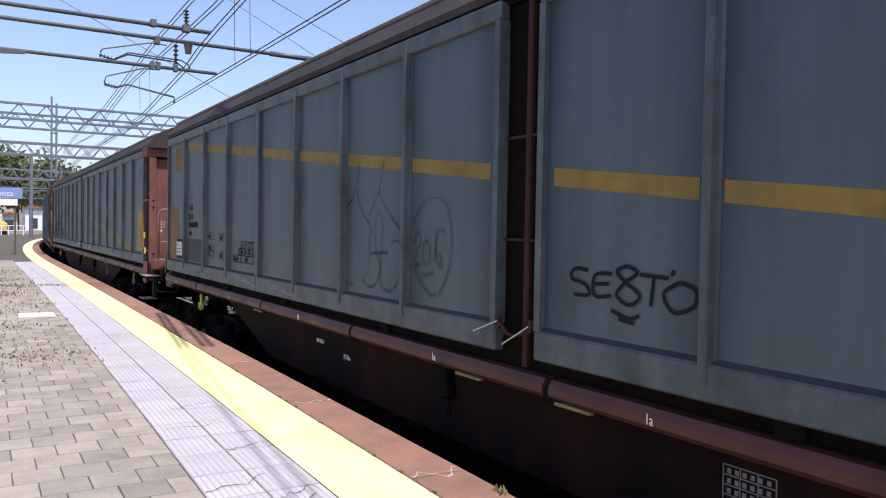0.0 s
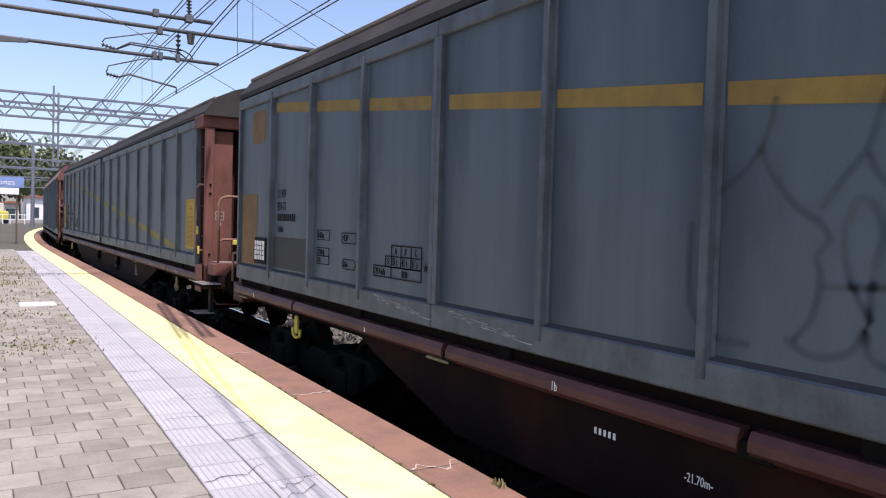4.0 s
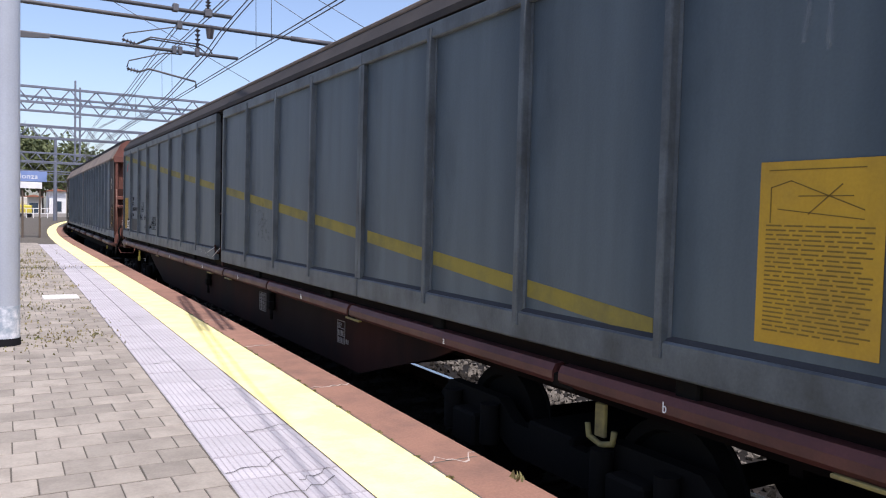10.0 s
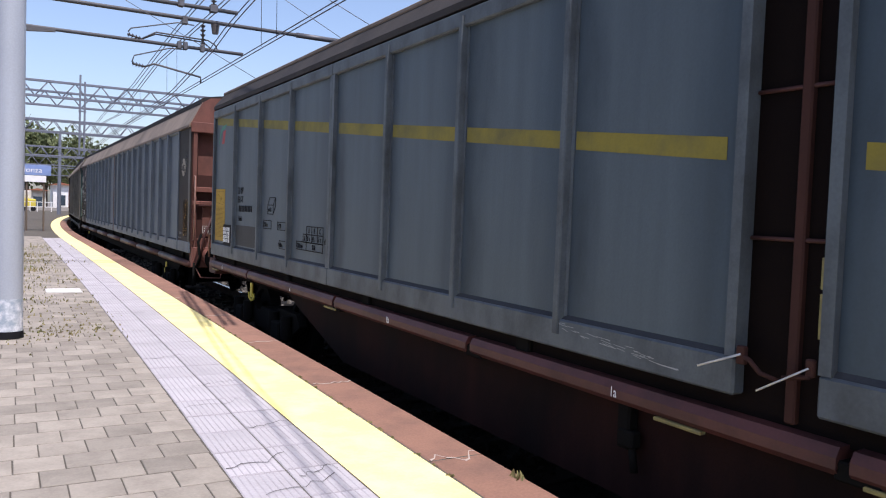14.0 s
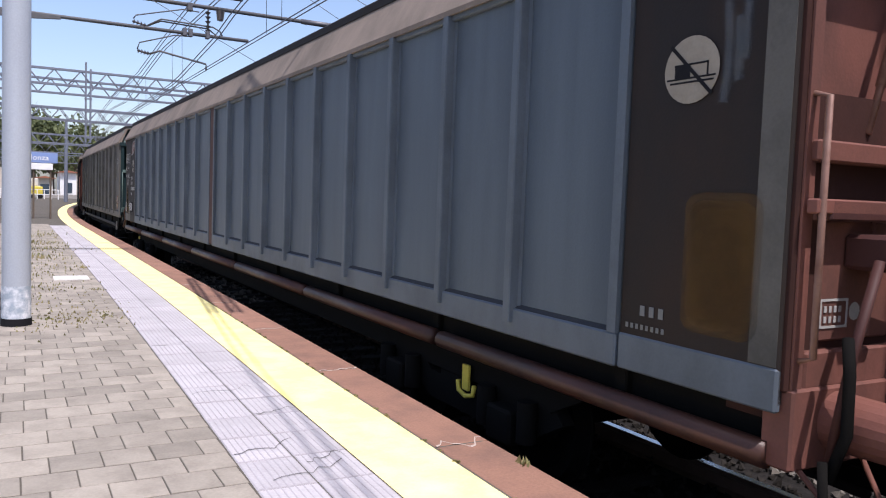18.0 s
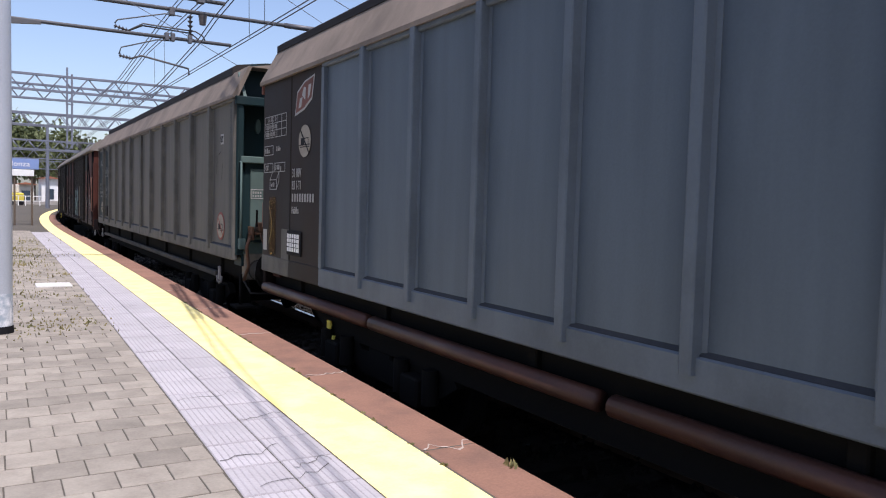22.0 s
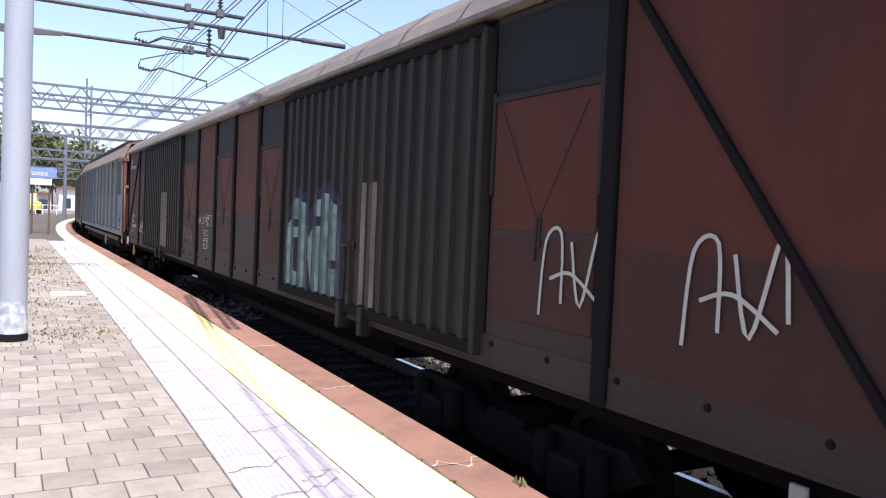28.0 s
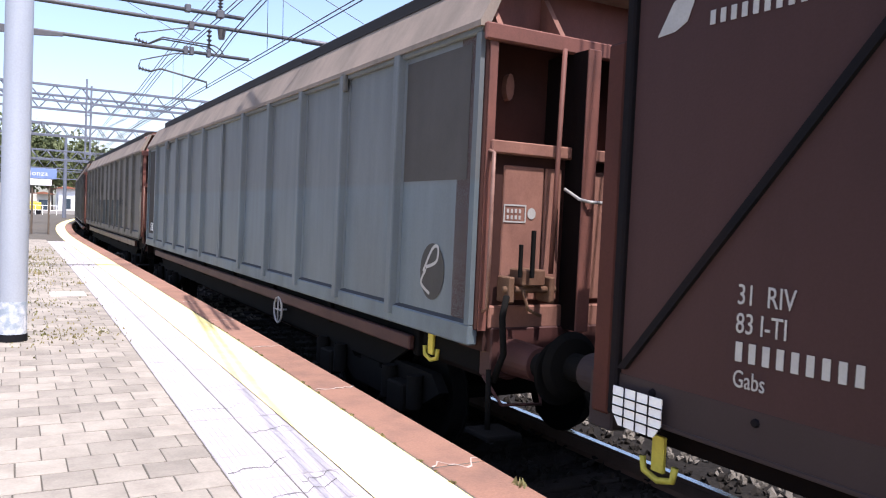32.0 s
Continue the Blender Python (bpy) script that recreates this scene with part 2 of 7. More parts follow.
M_CROSS = material("dull_tube", (0.105, 0.105, 0.11), 0.6, 0.1, stain=(0.07, 0.065, 0.06), scale=4)
M_ROOF_BLACK = material("black_roof_sheet", (0.020, 0.017, 0.016), 0.8, stain=(0.035, 0.028, 0.024), scale=1.5)
M_LEDGE = material("dirty_ledge", (0.028, 0.031, 0.036), 0.85, stain=(0.05, 0.05, 0.05), scale=3, grain=0.25)
M_WIRE = material("wire", (0.13, 0.13, 0.14), 0.5, 0.4, scale=5, bump=0)
M_INSULATOR = material("insulator", (0.10, 0.09, 0.09), 0.3, scale=5)
M_SIGN_BLUE = material("sign_blue", (0.2, 0.28, 0.5), 0.5, scale=3)
M_WHITE = material("white_paint", (0.78, 0.78, 0.76), 0.6, scale=3, stain=(0.6, 0.6, 0.58))
M_INK = material("black_ink", (0.013, 0.013, 0.015), 0.7, scale=8, spec=0.1)
M_MARK_YELLOW = material("yellow_mark", (0.215, 0.175, 0.026), 0.65, stain=(0.11, 0.1, 0.045), amount=0.7, scale=3, drip=0.07)
M_MARK_ORANGE = material("orange_mark", (0.18, 0.095, 0.025), 0.65, stain=(0.12, 0.068, 0.028), amount=0.8, scale=3, drip=0.06)
M_YELLOW_PART = material("yellow_part", (0.62, 0.50, 0.07), 0.55, scale=6)
M_LEAF = material("leaf", (0.105, 0.125, 0.05), 0.7, stain=(0.035, 0.05, 0.025), scale=0.5, grain=0.3)
M_BARK = material("bark", (0.13, 0.10, 0.075), 0.95, scale=6, bump=0.5)
M_WALL_YELLOW = material("yellow_wall", (0.6, 0.52, 0.29), 0.9, stain=(0.36, 0.3, 0.16), scale=0.9, bump=0.2)
M_POLE = material("painted_pole", (0.40, 0.43, 0.47), 0.45, 0.1, stain=(0.32, 0.345, 0.38), scale=1.5, streak=0.6, drip=0.06)
M_POLE_WHITE = material("flaking_white", (0.32, 0.37, 0.42), 0.6, stain=(0.72, 0.73, 0.74), amount=1.0, scale=11, grain=0.15)
M_ROOF_GREY = material("grey_roof", (0.2, 0.19, 0.18), 0.8, scale=2)
M_GLASS_DARK = material("dark_pane", (0.05, 0.07, 0.09), 0.15, scale=3, bump=0)
M_WALL_BLUE = material("blue_wall", (0.16, 0.22, 0.34), 0.9, scale=1)
M_WALL_PALE = material("pale_wall", (0.6, 0.56, 0.48), 0.9, scale=0.6)
M_ROOF_RED = material("roof_tile", (0.3, 0.13, 0.08), 0.9, scale=3, bump=0.4)
M_GRASS = material("dry_grass", (0.24, 0.20, 0.09), 0.9, stain=(0.1, 0.13, 0.04), amount=0.8, scale=3, grain=0.3)
M_GROUND = material("far_ground", (0.2, 0.18, 0.15), 0.95, scale=0.4, bump=0.3)
M_JOINT_DARK = material("dirt_crack", (0.12, 0.11, 0.105), 0.95, scale=6, bump=0)
M_BROWN_RAIL = material("worn_brown_rail", (0.22, 0.125, 0.095), 0.55, 0.1, stain=(0.13, 0.06, 0.042), amount=0.7, scale=6)
M_WORN = material("worn_steel", (0.46, 0.42, 0.38), 0.45, 0.4, stain=(0.25, 0.17, 0.12), amount=0.7, scale=5)
M_OLD_WHITE2 = material("bare_bright_bar", (0.55, 0.55, 0.54), 0.5, 0.3, stain=(0.3, 0.28, 0.26), scale=8)
# maroon taken nearly to black, with the shade under the walls in it
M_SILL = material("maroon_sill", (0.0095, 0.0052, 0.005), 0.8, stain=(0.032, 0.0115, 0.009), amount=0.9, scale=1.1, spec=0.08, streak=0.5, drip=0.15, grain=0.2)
M_MAROON_LIP = material("maroon_lip", (0.08, 0.027, 0.024), 0.5, stain=(0.04, 0.0165, 0.015), amount=0.75, scale=3, grain=0.18)
M_YELLOW_OLD = material("old_yellow", (0.24, 0.20, 0.07), 0.65, stain=(0.1, 0.085, 0.05), amount=0.7, scale=9)
M_MARK_ORANGE2 = material("ochre_stripe", (0.235, 0.15, 0.028), 0.65, stain=(0.15, 0.105, 0.04), amount=0.7, scale=3, drip=0.12)
M_SPRAY = material("black_spray", (0.011, 0.011, 0.013), 0.75, scale=4, spec=0.15)
M_SPRAY_FAINT = material("faint_spray", (0.022, 0.025, 0.03), 0.75, scale=6)
M_SPRAY_FAINT.node_tree.nodes["Principled BSDF"].inputs["Alpha"].default_value = 0.055
M_SMEAR = material("sooty_smear", (0.02, 0.022, 0.026), 0.8, scale=6)
M_SMEAR.node_tree.nodes["Principled BSDF"].inputs["Alpha"].default_value = 0.025
M_OVERPAINT = material("grey_brown_overpaint", (0.06, 0.054, 0.048), 0.75, stain=(0.045, 0.042, 0.038), scale=2, drip=0.06)
M_DARK_PANEL = material("dark_field", (0.03, 0.031, 0.033), 0.65, stain=(0.045, 0.043, 0.04), scale=2, drip=0.06)
M_NOTICE = material("yellow_notice", (0.41, 0.25, 0.018), 0.65, stain=(0.29, 0.18, 0.03), amount=0.7, scale=2, drip=0.08)
M_PRINT = material("faded_print", (0.17, 0.11, 0.018), 0.7, scale=5)
M_SCRATCH = material("bare_scratch", (0.33, 0.34, 0.35), 0.6, scale=12)
M_LOGO_GREEN = material("logo_green", (0.06, 0.22, 0.16), 0.6, scale=5)
M_LOGO_RED = material("logo_red", (0.42, 0.06, 0.06), 0.6, scale=5)
M_TABLE = material("faded_white", (0.2, 0.19, 0.18), 0.7, scale=6)
M_DRIP = material("pale_run", (0.26, 0.30, 0.33), 0.6, scale=8)
M_DRIP.node_tree.nodes["Principled BSDF"].inputs["Alpha"].default_value = 0.06
M_CREAM = material("cream_disc", (0.30, 0.265, 0.21), 0.7, stain=(0.2, 0.17, 0.13), amount=0.6, scale=5)
M_RED_RING = material("red_ring", (0.25, 0.07, 0.055), 0.7, scale=5)
M_OLD_WHITE = material("old_white", (0.36, 0.35, 0.33), 0.7, stain=(0.22, 0.215, 0.2), scale=4)
M_RUST = material("rusty_iron", (0.10, 0.048, 0.028), 0.85, stain=(0.17, 0.11, 0.065), amount=0.6, scale=7, bump=0.3)
M_TUBE = material("brown_tube", (0.058, 0.024, 0.016), 0.45, stain=(0.028, 0.0155, 0.0135), amount=0.75, scale=3, grain=0.18)
M_HEAD = material("dusty_headstock", (0.2, 0.175, 0.135), 0.9, stain=(0.05, 0.055, 0.05), amount=0.8, scale=3, grain=0.15)
M_FADED = material("faded_lettering", (0.17, 0.175, 0.17), 0.75, stain=(0.1, 0.1, 0.1), scale=5)
M_RUNNER = material("dusty_runner", (0.045, 0.043, 0.039), 0.8, stain=(0.02, 0.02, 0.019), amount=0.8, scale=3)
M_STAIN = material("rust_stain", (0.155, 0.085, 0.024), 0.85, stain=(0.05, 0.03, 0.014), amount=0.9, scale=3, streak=0.5, drip=0.1)
M_STAIN.node_tree.nodes["Principled BSDF"].inputs["Alpha"].default_value = 0.2
M_TEAL_PANEL = material("teal_panel", (0.019, 0.03, 0.031), 0.75, stain=(0.04, 0.041, 0.039), amount=0.8, scale=1.4, streak=0.5, drip=0.06, spec=0.2)
M_POST = material("brown_post", (0.072, 0.029, 0.021), 0.7, stain=(0.06, 0.028, 0.022), amount=0.7, scale=2, grain=0.12)
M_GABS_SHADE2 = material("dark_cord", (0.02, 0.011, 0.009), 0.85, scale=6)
M_GABS_RED2 = material("plain_red", (0.073, 0.0237, 0.018), 0.8, stain=(0.043, 0.0175, 0.014), amount=0.7, scale=1.4, streak=0.45, drip=0.06, spec=0.12, grain=0.14, below=(1.98, (0.04, 0.0207, 0.0183)), sheen=0.045)
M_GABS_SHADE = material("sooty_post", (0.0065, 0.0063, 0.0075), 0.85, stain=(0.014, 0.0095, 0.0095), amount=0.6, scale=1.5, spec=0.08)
M_GABS_PLUM = material("plum", (0.042, 0.019, 0.018), 0.8, stain=(0.03, 0.0155, 0.0145), amount=0.6, scale=0.9, streak=0.6, spec=0.2, drip=0.05, sheen=0.03)
# one spray in lit and shaded copies: bright on slopes, dark on flats
M_TURQUOISE_LIT = material("sunlit_turquoise_spray", (0.22, 0.31, 0.305), 0.75, stain=(0.1, 0.145, 0.145), amount=0.9, scale=4.5, grain=0.25, drip=0.12)
M_TURQUOISE_SHADED = material("shaded_turquoise_spray", (0.043, 0.074, 0.068), 0.75, stain=(0.02, 0.024, 0.025), amount=0.9, scale=4.5, grain=0.25, drip=0.12)
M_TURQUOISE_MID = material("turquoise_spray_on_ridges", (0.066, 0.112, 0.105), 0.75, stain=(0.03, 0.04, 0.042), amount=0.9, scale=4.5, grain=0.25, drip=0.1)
M_VIOLET = material("violet_spray", (0.030, 0.027, 0.05), 0.75, stain=(0.022, 0.02, 0.025), amount=0.9, scale=4.5, drip=0.12)
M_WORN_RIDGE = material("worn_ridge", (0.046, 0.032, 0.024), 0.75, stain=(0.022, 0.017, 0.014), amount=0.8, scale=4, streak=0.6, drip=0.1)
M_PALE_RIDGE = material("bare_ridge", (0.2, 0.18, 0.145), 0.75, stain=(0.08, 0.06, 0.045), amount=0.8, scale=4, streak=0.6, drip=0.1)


# ---- shapes ----
class Shape:
    """Gathers boxes, bars and tubes into one mesh."""

    def __init__(self):
        self.v, self.f, self.smooth = [], [], []

    def add(self, verts, faces, smooth=False):
        k = len(self.v)
        self.v += [tuple(p) for p in verts]
        self.f += [tuple(i + k for i in f) for f in faces]
        self.smooth += [smooth] * len(faces)
        return self

    def box(self, x0, x1, y0, y1, z0, z1, b=0.0):
        """A box; b: width of its bevelled edges."""
        if b <= 0:
            p = [(x, y, z) for z in (z0, z1) for y in (y0, y1) for x in (x0, x1)]
            return self.add(p, [(0, 2, 3, 1), (4, 5, 7, 6), (0, 1, 5, 4), (2, 6, 7, 3), (0, 4, 6, 2), (1, 3, 7, 5)])
        bm = bmesh.new()
        bmesh.ops.create_cube(bm, size=1)
        for q in bm.verts:
            q.co = Vector(((x0 + x1) / 2 + q.co.x * (x1 - x0), (y0 + y1) / 2 + q.co.y * (y1 - y0), (z0 + z1) / 2 + q.co.z * (z1 - z0)))
        bmesh.ops.bevel(bm, geom=bm.edges[:], offset=b, segments=1, affect="EDGES")
        bm.verts.index_update()
        self.add([q.co for q in bm.verts], [[q.index for q in f.verts] for f in bm.faces])
        bm.free()
        return self

    def prism(self, outline, axis, lo, hi):
        """A 2D outline swept along an axis: x takes (y, z), y takes (x, z), z takes (x, y)."""
        n = len(outline)

        def at(p, w):
            return {"x": (w, p[0], p[1]), "y": (p[0], w, p[1]), "z": (p[0], p[1], w)}[axis]
        v = [at(p, lo) for p in outline] + [at(p, hi) for p in outline]
        f = [tuple(range(n)), tuple(range(2 * n - 1, n - 1, -1))]
        f += [(i, i + n, (i + 1) % n + n, (i + 1) % n) for i in range(n)]
        return self.add(v, f)

    def tube(self, path, r, n=8, closed=False):
        """A round bar along a path."""
        path = [Vector(p) for p in path]
        m = len(path)
        v, f = [], []
        side = None
        for i, p in enumerate(path):
            a = path[(i - 1) % m] if closed or i else p
            b = path[(i + 1) % m] if closed or i < m - 1 else p
            d = (b - a).normalized()
            if side is None:
                side = d.orthogonal().normalized()
            side = (side - d * side.dot(d)).normalized()
            up = d.cross(side)
            for k in range(n):
                c, s = math.cos(2 * math.pi * k / n), math.sin(2 * math.pi * k / n)
                v.append(p + (side * c + up * s) * r)
        for i in range(m if closed else m - 1):
            j = (i + 1) % m
            for k in range(n):
                f.append((i * n + k, i * n + (k + 1) % n, j * n + (k + 1) % n, j * n + k))
        if not closed:
            f += [tuple(range(n - 1, -1, -1)), tuple((m - 1) * n + k for k in range(n))]
        return self.add(v, f, True)

    def cone(self, p0, p1, r0, r1, n=20):
        """A round body from p0 to p1."""
        p0, p1 = Vector(p0), Vector(p1)
        d = (p1 - p0).normalized()
        s = d.orthogonal().normalized()
        u = d.cross(s)
        ring = [(math.cos(2 * math.pi * k / n), math.sin(2 * math.pi * k / n)) for k in range(n)]
        v = [p + (s * c + u * e) * r for p, r in ((p0, r0), (p1, r1)) for c, e in ring]
        self.add(v, [(k, (k + 1) % n, (k + 1) % n + n, k + n) for k in range(n)], True)
        return self.add(v, [tuple(range(n - 1, -1, -1)), tuple(range(n, 2 * n))])

    def lathe(self, profile, centre, axis="x", n=24):
        """A turned body: profile of (along, radius) round an axis through the centre."""
        c = Vector(centre)
        rows = []
        for a, r in profile:
            ring = []
            for k in range(n + 1):
                u, v = r * math.cos(2 * math.pi * k / n), r * math.sin(2 * math.pi * k / n)
                ring.append(c + Vector((a, u, v) if axis == "x" else (u, a, v)))
            rows.append(ring)
        m = len(rows)
        v = [p for r in rows for p in r[:-1]]
        f = [(i * n + k, i * n + (k + 1) % n, (i + 1) * n + (k + 1) % n, (i + 1) * n + k) for i in range(m - 1) for k in range(n)]
        f += [tuple(range(n - 1, -1, -1)), tuple((m - 1) * n + k for k in range(n))]
        return self.add(v, f)

    def strip(self, rows):
        """A sheet from rows of points."""
        w = len(rows[0])
        v = [p for r in rows for p in r]
        f = [(i * w + j, i * w + j + 1, (i + 1) * w + j + 1, (i + 1) * w + j) for i in range(len(rows) - 1) for j in range(w - 1)]
        return self.add(v, f)

    def mesh(self, name, material):
        me = bpy.data.meshes.new(name)
        me.from_pydata(self.v, [], self.f)
        me.polygons.foreach_set("use_smooth", self.smooth)
        me.materials.append(material)
        bm = bmesh.new()
        bm.from_mesh(me)
        bmesh.ops.recalc_face_normals(bm, faces=bm.faces[:])
        bm.to_mesh(me)
        bm.free()
        return me


def part(name, shape, mat, parent=None, label="", at=None):
    """One mesh object under a thing or under a part."""
    me = shape if isinstance(shape, bpy.types.Mesh) else shape.mesh(name, mat)
    ob = new(name, me)
    if parent is not None:
        ob.parent = parent
    if at is not None:
        ob.matrix_basis = at
    if label:
        ob["label"] = label
    return ob


def structure(name, shape, mat, label, category):
    return tagged(part(name, shape, mat), label, category, kind="structure")


def shift(x=0, y=0, z=0):
    return Matrix.Translation((x, y, z))


# ---- ground, platform and track ----
def drift(y):
    """How far the platform's lines stand off from straight ones at y."""
    return (0.27 * (1 - math.exp(-(y - 3.3) / 10)) if y > 3.3 else 0.027 * (max(y, -8) - 3.3)) + bend(y)


EDGE, YELLOW_R, YELLOW_L, GREY_L = 2.63, 2.24, 1.74, 1.08
YS = [-30 + 2 * i for i in range(15)] + [i * 1.0 for i in range(0, 40)] + [40 + 2 * i for i in range(36)]


def band(x0, x1, z, y0, y1, thick=0.12):
    """A strip of the platform between two of its lines, with thickness."""
    ys = [y0] + [y for y in YS if y0 < y < y1] + [y1]
    s = Shape()
    a = [(x0 + (drift(y) if x0 > -3 else 0), y) for y in ys]
    b = [(x1 + drift(y), y) for y in ys]
    s.strip([[(*p, z), (*q, z)] for p, q in zip(a, b)])
    s.strip([[(*q, z), (*q, z - thick)] for q in b])
    return s


GROUND = structure("ground", Shape().box(-400, 400, -200, 900, -1.4, -0.95), M_GROUND, "dry gravelly ground beyond the railway tracks", "ground")
PLATFORM = structure("platform", band(-9, EDGE - 0.02, -0.0045, -30, 116, 0.9), M_JOINT, "station platform paved in worn grey blocks", "platform")
LINE = structure("safety_line", band(YELLOW_L, YELLOW_R, 0.002, -12, 112, 0.02), M_YELLOW, "worn yellow safety line painted along the platform", "safety line")
STRIP = structure("tactile_strip", band(GREY_L + 0.004, YELLOW_L - 0.004, -0.005, -12, 34, 0.003), M_JOINT, "pale grey ridged tactile paving strip", "tactile paving")
KERB = structure("platform_edge", band(YELLOW_R + 0.012, EDGE, -0.02, -12, 112, 0.3), M_EDGE, "brown stone platform edge with pale mortar joints", "platform edge")
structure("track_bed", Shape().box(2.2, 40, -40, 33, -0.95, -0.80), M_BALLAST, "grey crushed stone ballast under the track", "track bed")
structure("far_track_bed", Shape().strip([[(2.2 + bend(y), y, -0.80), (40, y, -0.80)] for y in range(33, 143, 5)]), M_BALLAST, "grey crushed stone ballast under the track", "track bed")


# ---- rails and sleepers ----
def rail(x):
    s = Shape()
    o = [(-0.07, -0.17), (0.07, -0.17), (0.02, -0.145), (0.012, -0.05), (0.035, -0.035), (0.035, -0.004), (-0.035, -0.004), (-0.035, -0.035), (-0.012, -0.05), (-0.02, -0.145)]
    ys = [-40, 0, 33] + [33 + 5 * i for i in range(1, 22)]
    rows = [[(x + bend(y) + a, y, RAIL_Z + b) for a, b in o + o[:1]] for y in ys]
    r = structure("rail", s.strip(rows), M_RAIL, "rusty steel rail with a bright worn head", "rail")
    part("rail_head", Shape().strip([[(x + bend(y) - 0.036, y, RAIL_Z), (x + bend(y) + 0.036, y, RAIL_Z)] for y in ys]), M_RAIL_TOP, r)


for x in (TRACK_X - 0.75, TRACK_X + 0.75):
    rail(x)
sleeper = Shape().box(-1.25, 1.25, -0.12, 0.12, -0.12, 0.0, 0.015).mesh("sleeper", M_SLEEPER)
sleepers = tagged(new("sleepers"), "dark concrete sleepers under the rails", "railway sleepers", kind="structure")
for i in range(75):
    y = -6 + 0.6 * i
    part("sleeper", sleeper, None, sleepers, at=shift(TRACK_X + bend(y), y, RAIL_Z - 0.17))


def stones(count, x0, x1, y0, y1, z, seed, size=0.035):
    rnd = random.Random(seed)
    s = Shape()
    base = [(1, 0, -0.3), (0.3, 1, -0.2), (-0.8, 0.6, -0.3), (-0.7, -0.7, -0.2), (0.4, -0.9, -0.3), (0.1, 0.1, 0.8), (-0.2, -0.2, -0.8)]
    fs = [(0, 1, 5), (1, 2, 5), (2, 3, 5), (3, 4, 5), (4, 0, 5), (1, 0, 6), (2, 1, 6), (3, 2, 6), (4, 3, 6), (0, 4, 6)]
    for i in range(count):
        x, y = rnd.uniform(x0, x1), rnd.uniform(y0, y1)
        k = size * rnd.uniform(0.6, 1.5)
        m = Euler((rnd.uniform(0, 6), rnd.uniform(0, 6), rnd.uniform(0, 6))).to_matrix()
        s.add([m @ (Vector(p) * k * rnd.uniform(0.8, 1.2)) + Vector((x, y, z + rnd.uniform(-0.01, 0.025))) for p in base], fs)
    return s


# stones near the track carry the train's shade as colour, farther ones don't
tagged(part("ballast_stones", stones(3350, 2.75, 5.9, 1.0, 16.0, -0.785, 3), M_STONE_SHADED), "near-black ballast stones, the train's shade put into their colour", "ballast", kind="stuff")
tagged(part("ballast_stones", stones(2600, 5.9, 7.5, 1.0, 16.0, -0.785, 6), M_STONE), "loose pale crushed ballast stones", "ballast", kind="stuff")
tagged(part("ballast_stones", stones(2500, 2.8, 7.5, 16.0, 40.0, -0.785, 4, 0.05), M_STONE), "loose pale crushed ballast stones", "ballast", kind="stuff")


# ---- paving ----
PW, PD = 0.265, 0.272
rnd = random.Random(11)
pavers = []
def row(j, x_far):
    y = 2.6 + j * PD
    xr, first, out = GREY_L + drift(y + 0.12) + 0.001, True, []
    while xr > x_far:
        w = PW * 0.5 if first and j % 2 else PW
        out.append((xr - w, xr, y, y + PD))
        xr -= w
        first = False
    return out


for j in range(103):
    pavers += row(j, -0.75)
outer = []
for j in range(-32, 120):
    outer += [q for q in row(j, -6.5) if j < 0 or j >= 103 or q[0] <= -1.03]


def paver(x0, x1, y0, y1, tilt):
    a, b, c, d = x0 + 0.004, x1 - 0.004, y0 + 0.0062, y1 - 0.0062
    e = 0.002
    z = [0.0 + tilt * k for k in (0.4, -0.3, -0.6, 0.5)]
    v = [(a, c, -0.03), (b, c, -0.03), (b, d, -0.03), (a, d, -0.03), (a, c, -e + z[0]), (b, c, -e + z[1]), (b, d, -e + z[2]), (a, d, -e + z[3]),
         (a + e, c + e, z[0]), (b - e, c + e, z[1]), (b - e, d - e, z[2]), (a + e, d - e, z[3])]
    f = [(0, 1, 5, 4), (1, 2, 6, 5), (2, 3, 7, 6), (3, 0, 4, 7), (4, 5, 9, 8), (5, 6, 10, 9), (6, 7, 11, 10), (7, 4, 8, 11), (8, 9, 10, 11)]
    return Shape().add(v, f)


alike = {}
rest = Shape()
for k, (x0, x1, y0, y1) in enumerate(pavers):
    tilt = rnd.uniform(-0.0012, 0.0012)
    w = round(x1 - x0, 4)
    if k < 300:
        key = (w, k % 5)
        if key not in alike:
            alike[key] = paver(0, w, 0, PD, (k % 5 - 2) * 0.0006).mesh("paver", M_PAVER)
        part("paver", alike[key], None, PLATFORM, at=shift(x0, y0, rnd.uniform(-0.0012, 0.0015)) @ pose(0, 0, 0, 0, 0, rnd.uniform(-0.35, 0.35)))
    else:
        q = paver(x0, x1, y0, y1, tilt)
        rest.add(q.v, q.f)
for x0, x1, y0, y1 in outer:
    q = paver(x0, x1, y0, y1, rnd.uniform(-0.0012, 0.0012))
    rest.add(q.v, q.f)
tagged(part("pavers", rest, M_PAVER_FAR, PLATFORM), kind="stuff")


# ---- tactile tiles ----
def tactile():
    s = Shape().box(0.003, 0.323, 0.003, 0.447, -0.03, 0.0, 0.003)
    for i in range(8):
        x = 0.012 + i * 0.039
        s.prism([(x, 0.0), (x + 0.005, 0.002), (x + 0.025, 0.002), (x + 0.030, 0.0)], "y", 0.012, 0.438)
    return s


tile = tactile().mesh("tactile_tile", M_GREY_TILE)
tile.materials.append(material("tile_groove", (0.36, 0.34, 0.35), 0.9, stain=(0.27, 0.25, 0.25), amount=0.7, scale=5, grain=0.2, bump=0.3))
for face in tile.polygons:
    if face.center.z < 0.0005:
        face.material_index = 1
